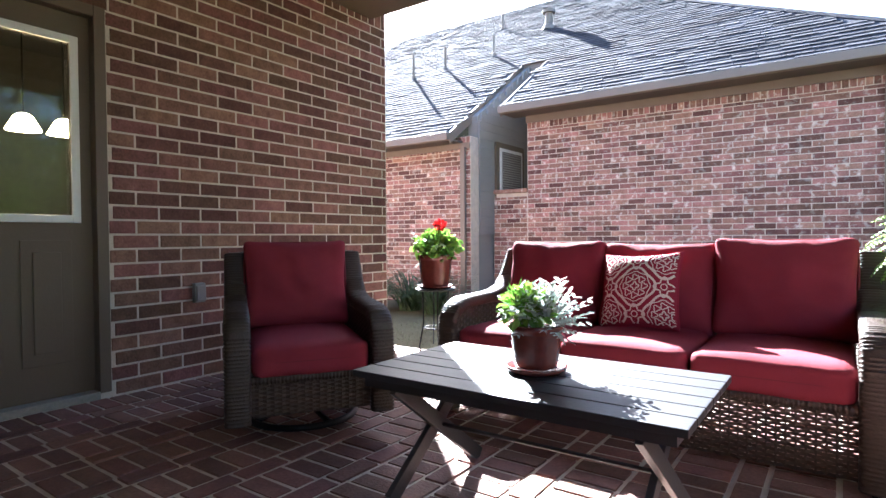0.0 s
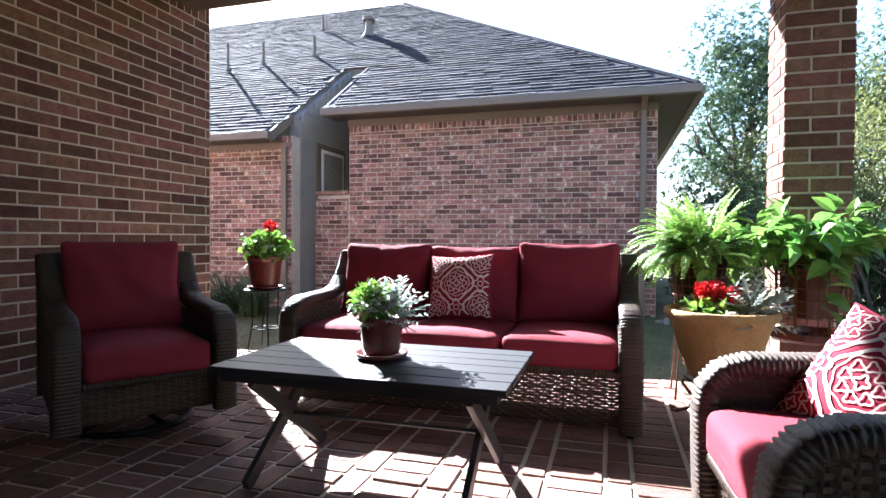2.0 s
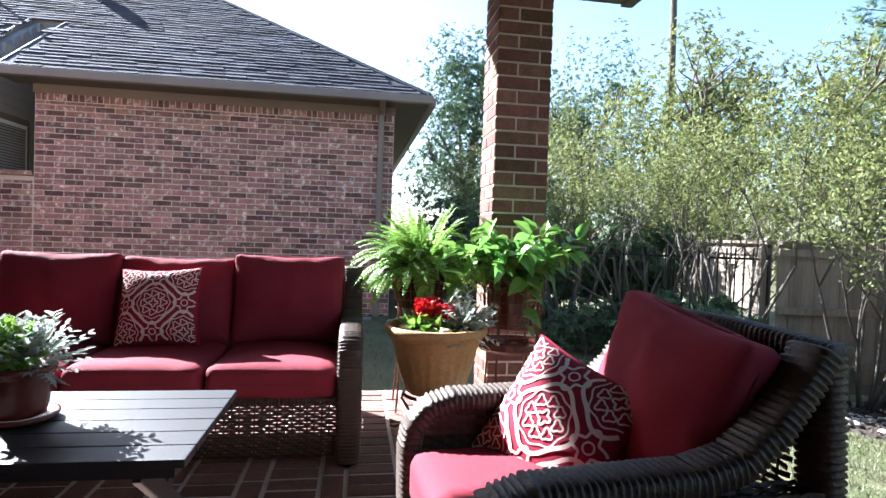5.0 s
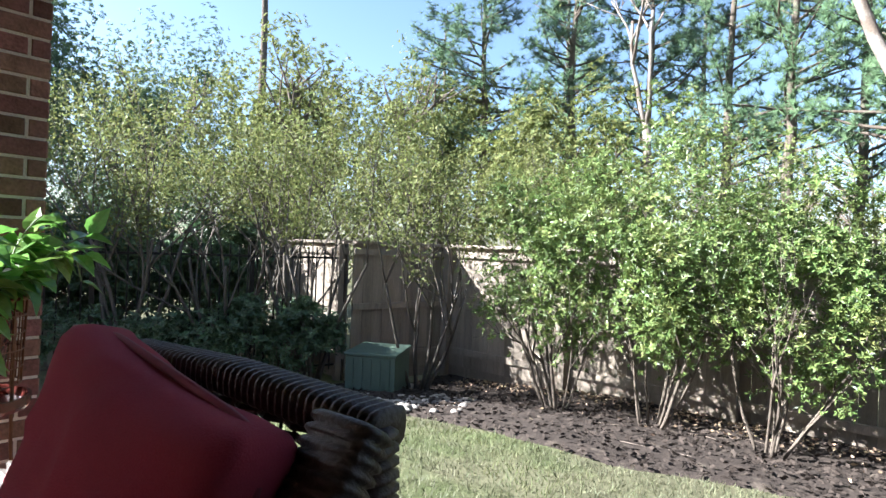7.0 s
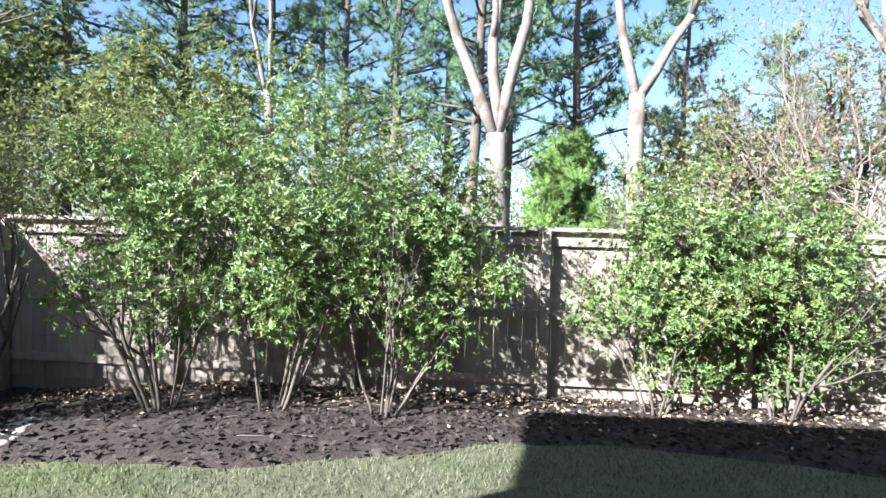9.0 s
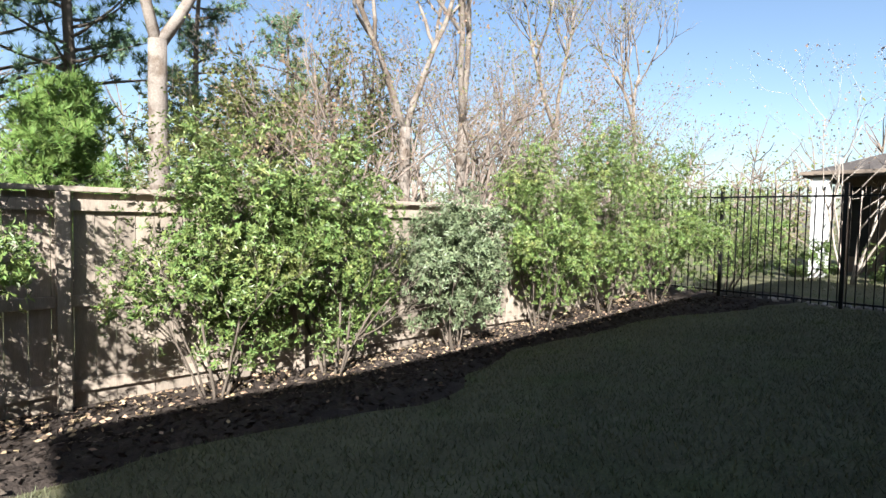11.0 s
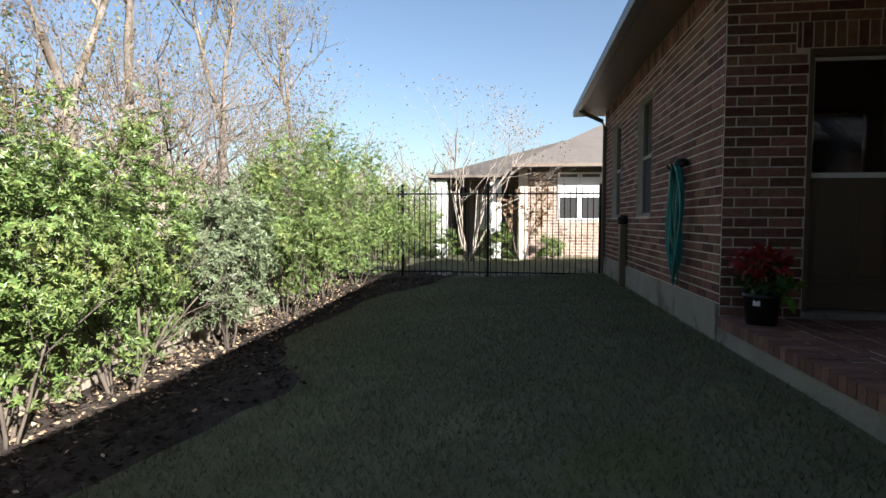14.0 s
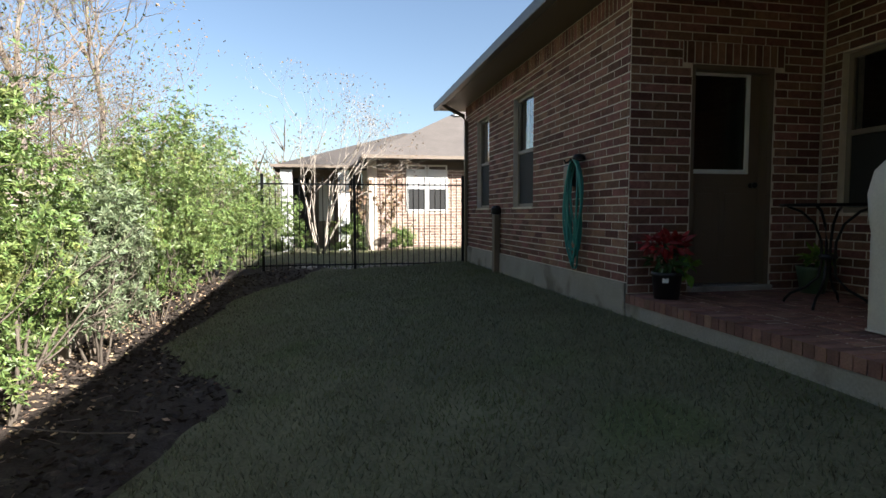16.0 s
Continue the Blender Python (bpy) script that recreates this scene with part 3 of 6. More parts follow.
# ---- patio paving, doors and windows ----
def build_pavers():
    rng = random.Random(21)
    c, tint = 0.004, []

    def paver(x0, x1, y0, y1):
        z = rng.uniform(-0.003, 0.002)
        g = 0.0065
        x0, x1, y0, y1 = x0 + g, x1 - g, y0 + g, y1 - g
        if x1 - x0 < 0.03 or y1 - y0 < 0.03:
            return
        if y0 < BACK_Y and x0 < SIDE_X:
            return
        dz = [z + rng.uniform(-0.0015, 0.0015) for _ in range(4)]
        f = [Vector(p) for p in ((x0 + c, y0 + c, dz[0]), (x1 - c, y0 + c, dz[1]), (x1 - c, y1 - c, dz[2]), (x0 + c, y1 - c, dz[3]))]
        k = [Vector(p) for p in ((x0, y0, -0.02), (x1, y0, -0.02), (x1, y1, -0.02), (x0, y1, -0.02))]
        tint.append(f + k)
    x, band = 0.012, 0
    edge = PX1 - 0.215
    while x < edge:
        w = 0.205 if band % 2 == 0 else 0.1
        w2 = min(w, edge - x)
        y = PY0 + 0.01 - (rng.uniform(0, 0.1))
        step = 0.1 if band % 2 == 0 else 0.205
        while y < PY1:
            paver(x, x + w2, max(y, PY0 + 0.005), min(y + step, PY1 - 0.004))
            y += step
        x += w
        band += 1
    brick_face(patio, tint, PAVER, (2.0, -2.6, 0))
    # bricks on edge along the lawn side
    for y in np.arange(PY0 + 0.004, PY1 - 0.05, 0.0805):
        bm = box(bmesh.new(), edge + 0.004, PX1 + 0.006, y + 0.004, y + 0.0765, -0.085, rng.uniform(-0.003, 0.004))
        part("edge_brick", bm, PAVER, patio)


def build_doors():
    # half-glazed back door
    d = empty("door_1", None, "taupe panelled back door with half glass", "door", kind="structure")
    y0, y1, z0, z1 = DOOR1
    fr = bmesh.new()
    box(fr, -0.16, 0.012, y1 - 0.06, y1, z0, z1, 0.006)
    box(fr, -0.16, 0.012, y0, y0 + 0.06, z0, z1, 0.006)
    box(fr, -0.16, 0.012, y0 + 0.06, y1 - 0.06, z1 - 0.06, z1, 0.006)
    part("door_frame", fr, TAUPE, d)
    boxed("threshold", (-0.2, 0.02, y0 + 0.06, y1 - 0.06, z0 - 0.03, z0 + 0.012), CONCRETE, d, "worn metal door sill", 0.004)
    ly0, ly1, lz0, lz1 = y0 + 0.2, y1 - 0.15, 0.98, 1.90
    leaf = bmesh.new()
    a0, a1 = y0 + 0.062, y1 - 0.062
    for b in ((a0, ly0, z0 + 0.015, z1 - 0.062), (ly1, a1, z0 + 0.015, z1 - 0.062), (ly0, ly1, z0 + 0.015, lz0), (ly0, ly1, lz1, z1 - 0.062)):
        box(leaf, -0.09, -0.045, *b)
    body = part("door_leaf", leaf, TAUPE, d)
    for p0 in (ly0 + 0.0, (ly0 + ly1) / 2 + 0.03):
        p1 = p0 + 0.23
        pn = bmesh.new()
        box(pn, -0.044, -0.036, p0, p1, 0.22, 0.86, 0.003)
        box(pn, -0.035, -0.026, p0 + 0.05, p1 - 0.05, 0.28, 0.80, 0.006)
        part("door_panel", pn, TAUPE, body)
    lf = bmesh.new()
    for b in ((ly0 - 0.03, ly0 + 0.01, lz0 - 0.03, lz1 + 0.03), (ly1 - 0.01, ly1 + 0.03, lz0 - 0.03, lz1 + 0.03), (ly0 + 0.01, ly1 - 0.01, lz0 - 0.03, lz0 + 0.01), (ly0 + 0.01, ly1 - 0.01, lz1 - 0.01, lz1 + 0.03)):
        box(lf, -0.044, -0.028, *b, 0.004)
    part("glass_frame", lf, WHITE, body, "pale grey glazing frame")
    boxed("pane", (-0.07, -0.064, ly0, ly1, lz0, lz1), GLASS, body).visible_shadow = False
    # second door, at the end of the patio
    d = empty("door_2", None, "dark brown half-glazed side door, closed", "door", kind="structure")
    x0, x1, z0, z1 = DOOR2
    fr = bmesh.new()
    box(fr, x0, x0 + 0.055, -6.60, -6.425, z0, z1, 0.006)
    box(fr, x1 - 0.04, x1, -6.60, -6.425, z0, z1, 0.006)
    box(fr, x0 + 0.055, x1 - 0.04, -6.60, -6.425, z1 - 0.05, z1, 0.006)
    part("door_frame", fr, TAUPE, d)
    boxed("step_sill", (x0, x1, -6.62, -6.36, 0.0, z0), CONCRETE, d, "concrete door sill", 0.006)
    lx0, lx1, lz0, lz1 = 3.655, 4.255, 1.16, 2.075
    a0, a1 = x0 + 0.057, x1 - 0.042
    leaf = bmesh.new()
    for b in ((a0, lx0, z0 + 0.01, z1 - 0.052), (lx1, a1, z0 + 0.01, z1 - 0.052), (lx0, lx1, z0 + 0.01, lz0), (lx0, lx1, lz1, z1 - 0.052)):
        box(leaf, b[0], b[1], -6.58, -6.535, b[2], b[3])
    body = part("door_leaf", leaf, TAUPE, d)
    for p0 in (lx0 - 0.01, lx0 + 0.32):
        pn = bmesh.new()
        box(pn, p0, p0 + 0.28, -6.534, -6.526, 0.27, 1.0, 0.003)
        box(pn, p0 + 0.05, p0 + 0.23, -6.525, -6.516, 0.33, 0.94, 0.006)
        part("door_panel", pn, TAUPE, body)
    lf = bmesh.new()
    for b in ((lx0 - 0.03, lx0 + 0.012, lz0 - 0.03, lz1 + 0.03), (lx1 - 0.012, lx1 + 0.03, lz0 - 0.03, lz1 + 0.03), (lx0 + 0.012, lx1 - 0.012, lz0 - 0.03, lz0 + 0.012), (lx0 + 0.012, lx1 - 0.012, lz1 - 0.012, lz1 + 0.03)):
        box(lf, b[0], b[1], -6.534, -6.516, b[2], b[3], 0.004)
    part("glass_frame", lf, WHITE, body, "pale grey glazing frame")
    boxed("pane", (lx0, lx1, -6.562, -6.556, lz0, lz1), GLASS, body).visible_shadow = False
    k = part("door_knob", lathe([(0.001, 0), (0.028, 0.0), (0.028, 0.012), (0.012, 0.02), (0.012, 0.04), (0.027, 0.05), (0.03, 0.065), (0.02, 0.08), (0.001, 0.083)], 14), IRON, d, smooth=True)
    k.matrix_world = pose(3.585, -6.53, 1.02, -90, 0, 0)


def build_window(name, plane, a0, a1, z0, z1, axis, out, label):
    """A two-sash window in the opening a0..a1, z0..z1 of the wall whose outer face is at plane; out: +1 faces up the axis."""
    w = empty(name, None, label, "window", kind="structure")

    def put(n, m, p0, p1, c0, c1, e0, e1, bevel=0.0):
        lo, hi = plane + out * p0, plane + out * p1
        lo, hi = min(lo, hi), max(lo, hi)
        b = (lo, hi, c0, c1, e0, e1) if axis == "x" else (c0, c1, lo, hi, e0, e1)
        return boxed(n, b, m, w, bevel=bevel)
    t, mid = 0.05, (z0 + z1) / 2
    put("window_frame", TRIM, -0.13, -0.07, a0, a0 + t, z0, z1, 0.004)
    put("window_frame", TRIM, -0.13, -0.07, a1 - t, a1, z0, z1, 0.004)
    put("window_frame", TRIM, -0.13, -0.07, a0 + t, a1 - t, z1 - t, z1, 0.004)
    put("window_frame", TRIM, -0.13, -0.07, a0 + t, a1 - t, z0, z0 + t, 0.004)
    put("meeting_rail", TRIM, -0.125, -0.06, a0 + t, a1 - t, mid - 0.025, mid + 0.025, 0.004)
    put("window_sill", MORTAR, -0.13, 0.02, a0, a1, z0 - 0.03, z0, 0.004)
    put("pane", GLASS, -0.105, -0.1, a0 + t, a1 - t, mid + 0.025, z1 - t).visible_shadow = False
    put("pane", GLASS, -0.105, -0.1, a0 + t, a1 - t, z0 + t, mid - 0.025).visible_shadow = False
    put("insect_screen", SCREEN, -0.085, -0.082, a0 + t, a1 - t, z0 + t, mid - 0.025)
    return w


SCREEN = mat("dark_insect_screen", (0.02, 0.02, 0.02), 0.8, 0.1, 5, 200, 0.1)


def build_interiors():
    """Dim rooms behind the doors and windows, the dimness put into their colour."""
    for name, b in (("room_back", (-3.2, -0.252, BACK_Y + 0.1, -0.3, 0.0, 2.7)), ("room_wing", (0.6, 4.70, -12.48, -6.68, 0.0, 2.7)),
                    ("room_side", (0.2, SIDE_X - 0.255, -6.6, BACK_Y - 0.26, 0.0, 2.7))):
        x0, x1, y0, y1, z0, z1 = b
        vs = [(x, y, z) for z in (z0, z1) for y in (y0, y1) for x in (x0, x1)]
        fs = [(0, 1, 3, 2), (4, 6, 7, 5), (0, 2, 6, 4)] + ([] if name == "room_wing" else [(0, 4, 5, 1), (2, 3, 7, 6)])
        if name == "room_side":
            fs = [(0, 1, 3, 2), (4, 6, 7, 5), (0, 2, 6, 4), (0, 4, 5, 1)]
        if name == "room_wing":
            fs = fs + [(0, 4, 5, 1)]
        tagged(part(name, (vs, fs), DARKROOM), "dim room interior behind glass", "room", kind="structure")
    glow = bpy.data.materials.new("lit_lamp_shade")
    glow.use_nodes = True
    b = glow.node_tree.nodes["Principled BSDF"]
    b.inputs["Base Color"].default_value = (0.9, 0.75, 0.45, 1)
    b.inputs["Emission Color"].default_value = (1.0, 0.72, 0.33, 1)
    b.inputs["Emission Strength"].default_value = 3.5
    for x, y in ((-0.8, -2.42), (-0.8, -2.2), (-1.2, -2.6)):
        l = empty("pendant_lamp", pose(x, y, 1.53), "lit amber glass pendant lamp", "lamp", "pendant lamps indoors")
        part("shade", lathe([(0.03, 0.1), (0.05, 0.085), (0.08, 0.03), (0.095, 0.0), (0.09, 0.0), (0.07, 0.03), (0.03, 0.09)], 20), glow, l, smooth=True)
        part("rod", tube([(0, 0, 0.09), (0, 0, 1.17)], 0.006, 6), IRON, l)


build_pavers()
build_doors()
build_interiors()
build_window("window_1", SIDE_X, BIGWIN[0], BIGWIN[1], BIGWIN[2], BIGWIN[3], "x", 1, "large patio window with tan frame")
build_window("window_2", 4.96, *WINGWINS[0], "x", 1, "tall sash window with lower insect screen")
build_window("window_3", 4.96, *WINGWINS[1], "x", 1, "tall sash window with lower insect screen")


# ---- wicker furniture ----
def ribbon_weave(fn, na, nb, width, amp=0.005, stakes=True):
    """Flat strands woven over stakes on the patch fn(a, b) -> point, normal, a and b from 0 to 1; na stakes, nb rows."""
    vs, fs = [], []
    for j in range(nb):
        b = (j + 0.5) / nb
        o = len(vs)
        for i in range(na + 1):
            p, n, up = fn(i / na, b)
            s = amp * (1 if (i + j) % 2 else -1)
            vs += [p + n * s - up * width / 2, p + n * s + up * width / 2, p + n * (s - 0.004)]
        for i in range(na):
            k = o + i * 3
            fs += [(k, k + 3, k + 4, k + 1), (k + 1, k + 4, k + 5, k + 2), (k + 2, k + 5, k + 3, k)]
    if stakes:
        for i in range(1, na, 1):
            o = len(vs)
            for j in range(nb + 1):
                p, n, up = fn(i / na, j / nb)
                q, _, _ = fn(i / na + 0.004, j / nb)
                d = (q - p).normalized() * 0.004
                vs += [p - d, p + d]
            for j in range(nb):
                k = o + j * 2
                fs.append((k, k + 1, k + 3, k + 2))
    return vs, fs


def flat_patch(o, u, v, n):
    o, u, v, n = Vector(o), Vector(u), Vector(v), Vector(n)
    up = v.normalized()
    return lambda a, b: (o + u * a + v * b, n, up)


def wrapped_band(path, width, thick, side, pitch=0.015):
    """A padded wicker band: rings of strand wrapped round a core along path; side: the band's width direction."""
    pts = [Vector(p) for p in path]
    d = [0.0]
    for p, q in zip(pts, pts[1:]):
        d.append(d[-1] + (q - p).length)
    side = Vector(side)
    L = d[-1]
    n = max(4, int(L / pitch))
    vs, fs = [], []
    rng = random.Random(4)
    prev = None
    for r in range(n * 3 + 1):
        s = L * r / (n * 3)
        i = max(k for k in range(len(d)) if d[k] <= s + 1e-9)
        i = min(i, len(pts) - 2)
        f = (s - d[i]) / max(1e-6, d[i + 1] - d[i])
        p = pts[i].lerp(pts[i + 1], f)
        t = (pts[i + 1] - pts[i]).normalized()
        nn = t.cross(side).normalized()
        bulge = (0.0035 if r % 3 else -0.003)
        o = len(vs)
        m = 14
        for k in range(m):
            a = 2 * math.pi * k / m
            ca, sa = math.cos(a), math.sin(a)
            x = math.copysign(abs(ca) ** 0.55, ca) * (width / 2 + bulge)
            y = math.copysign(abs(sa) ** 0.55, sa) * (thick / 2 + bulge)
            vs.append(p + side * x + nn * y)
        if prev is not None:
            for k in range(m):
                fs.append((prev + k, prev + (k + 1) % m, o + (k + 1) % m, o + k))
        prev = o
    fs.append(tuple(range(m))[::-1])
    fs.append(tuple(range(prev, prev + m)))
    return vs, fs


def soft_box(sx, sy, sz, r=0.05, bulge=0.03, cuts=12, seed=0, wrinkle=0.004, pinch=0.0):
    """Verts and faces of a stuffed cushion, centred."""
    bm = bmesh.new()
    bmesh.ops.create_cube(bm, size=2)
    bmesh.ops.subdivide_edges(bm, edges=bm.edges, cuts=cuts, use_grid_fill=True)
    half = Vector((sx / 2, sy / 2, sz / 2))
    thin = min(range(3), key=lambda i: half[i])
    o1, o2 = [i for i in range(3) if i != thin]
    vs = []
    for v in bm.verts:
        u = Vector(v.co)
        q = Vector([u[i] * half[i] for i in range(3)])
        rr = min(r, half[thin] * 0.98)
        inner = Vector([max(-(half[i] - rr), min(half[i] - rr, q[i])) for i in range(3)])
        dd = q - inner
        if dd.length > 1e-6:
            q = inner + dd.normalized() * rr
        e = (1 - u[o1] ** 2) * (1 - u[o2] ** 2)
        q[thin] += math.copysign(bulge * e, u[thin]) if abs(u[thin]) > 0.3 else 0
        if pinch:
            far = abs(u[o1]) * abs(u[o2])
            q[o1] *= 1 - pinch * (1 - abs(u[o2]) ** 2) * abs(u[o1]) ** 3 + 0.02 * far
            q[o2] *= 1 - pinch * (1 - abs(u[o1]) ** 2) * abs(u[o2]) ** 3 + 0.02 * far
        w = wrinkle * (noise.noise(q * 9 + Vector((seed, 0, 0))) + 0.5 * noise.noise(q * 22 + Vector((seed, 3, 0))))
        q[thin] += w
        vs.append(q)
    bm.verts.index_update()
    fs = [[v.index for v in f.verts] for f in bm.faces]
    bm.free()
    return vs, fs


def seam(sx, sy, axes, r=0.006, z=0.0):
    pts = []
    for k in range(48):
        a = 2 * math.pi * k / 48
        c, s = math.cos(a), math.sin(a)
        x = math.copysign(abs(c) ** 0.22, c) * sx / 2
        y = math.copysign(abs(s) ** 0.22, s) * sy / 2
        p = [0.0, 0.0, 0.0]
        p[axes[0]], p[axes[1]] = x, y
        pts.append(p)
    return tube(pts, r, 6, closed=True)


PIPING = mat("dark_red_piping", (0.16, 0.012, 0.02), 0.8, 0.1, 6, 300, 0.1)


def cushion(parent, name, size, at, turn=(0, 0, 0), seed=0, label="", **k):
    c = part(name, soft_box(*size, seed=seed, **k), RED_CLOTH, parent, label, smooth=True)
    c.matrix_local = pose(*at, *turn)
    thin = min(range(3), key=lambda i: size[i])
    o = [i for i in range(3) if i != thin]
    part("piping", seam(size[o[0]] * 0.985, size[o[1]] * 0.985, o), PIPING, c, smooth=True)
    return c


def seat_thing(name, m, width, seats, label, swivel, sag=0.0, back_lean=14, group=""):
    """A deep wicker seat facing -y, centred, on the floor: arms, apron, back, seat and back cushions."""
    s = empty(name, m, label, "sofa" if seats > 1 else "armchair", group)
    d0, d1 = -0.40, 0.40
    low = 0.10 if swivel else 0.012
    aw = 0.10
    inner = width / 2 - aw
    for sx in (-1, 1):
        x = sx * (width / 2 - aw / 2)
        path = [(x, d0 + 0.035, low), (x, d0 + 0.03, 0.2), (x, d0 + 0.025, 0.40), (x, d0 + 0.035, 0.46), (x, d0 + 0.075, 0.505), (x, d0 + 0.14, 0.525),
                (x, d0 + 0.3, 0.53), (x, d0 + 0.46, 0.535), (x, d0 + 0.56, 0.56), (x, d0 + 0.63, 0.62), (x, d0 + 0.69, 0.70), (x, d1 - 0.06, 0.775)]
        arm = part("arm", wrapped_band(path, aw, 0.055, (1, 0, 0)), WICKER, s, "wrapped brown wicker arm", smooth=True)
        xo = x + sx * (aw / 2 - 0.02)
        for xx, nn in ((xo, sx), (x - sx * (aw / 2 - 0.02), -sx)):
            part("arm_panel", ribbon_weave(flat_patch((xx, d0 + 0.06, low + 0.03), (0, 0.68, 0), (0, 0, 0.47 - low), (nn, 0, 0)), 24, 30, 0.0125), WICKER, arm)["kind"] = "stuff"
        part("rear_leg", wrapped_band([(x, d1 - 0.02, low), (x, d1 - 0.03, 0.4), (x, d1 - 0.05, 0.77)], aw * 0.9, 0.05, (1, 0, 0)), WICKER, s, smooth=True)
    na = int(2 * inner / 0.03)
    part("apron", ribbon_weave(flat_patch((-inner, d0 + 0.055, low + 0.02), (2 * inner, 0, 0), (0, 0, 0.265 - low), (0, -1, 0)), na, 19, 0.0125), WICKER, s, "woven wicker front apron")["kind"] = "stuff"
    part("seat_rail", wrapped_band([(-inner, d0 + 0.05, 0.275), (inner, d0 + 0.05, 0.275)], 0.05, 0.03, (0, 1, 0)), WICKER, s, smooth=True)
    boxed("seat_deck", (-inner, inner, d0 + 0.07, d1 - 0.08, 0.25, 0.272), WICKER, s)
    part("back_panel", ribbon_weave(lambda a, b: (Vector((-inner + 2 * inner * a, d1 - 0.09 + 0.06 * b, 0.27 + 0.49 * b)), Vector((0, 1, 0)), Vector((0, 0.12, 1))), na, 29, 0.0125), WICKER, s, "woven wicker back")
    part("top_rail", wrapped_band([(-width / 2 + 0.02, d1 - 0.03, 0.765), (0, d1 - 0.03, 0.775), (width / 2 - 0.02, d1 - 0.03, 0.765)], 0.06, 0.045, (0, 1, 0)), WICKER, s, smooth=True)
    w = 2 * inner / seats
    for k in range(seats):
        cx = -inner + w * (k + 0.5)
        cushion(s, "seat_cushion", (w - 0.006, 0.66, 0.14), (cx, d0 + 0.345, 0.348), seed=k, r=0.04, bulge=0.016, label="red cloth seat cushion")
        lean = back_lean + (k % 2) * 3
        cushion(s, "back_cushion", (w + 0.012, 0.11, 0.44), (cx + 0.004 * (k - 1), 0.205 + 0.012 * (k % 2), 0.615 - 0.004 * sag - 0.01 * (k % 2) + 0.012 * (k == seats - 1)), (-lean, sag, 2 * (k - 1)), seed=k + 7, r=0.035, cuts=16,
                bulge=0.05, wrinkle=0.016, pinch=0.05, label="plump red cloth back cushion")
    if swivel:
        ring = tube([(0.25 * math.cos(t), 0.25 * math.sin(t) + 0.02, 0.016) for t in np.linspace(0, 2 * math.pi, 40)[:-1]], 0.016, 8, closed=True)
        b = part("swivel_base", ring, IRON, s, "round black metal swivel base", smooth=True)
        part("base_plate", lathe([(0.001, 0.19), (0.09, 0.19), (0.09, 0.21), (0.001, 0.21)], 20), IRON, b)
        for a in (0.4, 1.97, 3.54, 5.1):
            part("spoke", tube([(0.25 * math.cos(a), 0.25 * math.sin(a) + 0.02, 0.018), (0.13 * math.cos(a), 0.13 * math.sin(a) + 0.02, 0.05), (0.05 * math.cos(a), 0.05 * math.sin(a), 0.19)], 0.014, 7), IRON, b)
        part("underframe", box(bmesh.new(), -0.2, 0.2, -0.2, 0.2, 0.21, 0.25, 0.01), IRON, s)
    else:
        for sx in (-1, 1):
            for y in (d0 + 0.035, d1 - 0.02):
                part("foot", lathe([(0.018, 0), (0.022, 0.006), (0.022, 0.02)], 10), IRON, s).location = (sx * (width / 2 - aw / 2), y, 0)
    return s


PATTERN_DARK = mat("dark_red_print_ground", (0.27, 0.022, 0.045), 0.85, 0.15, 6, 300, 0.2, spec=0.15)
PATTERN_PALE = mat("cream_print", (0.72, 0.62, 0.56), 0.85, 0.1, 6, 300, 0.15, spec=0.15)


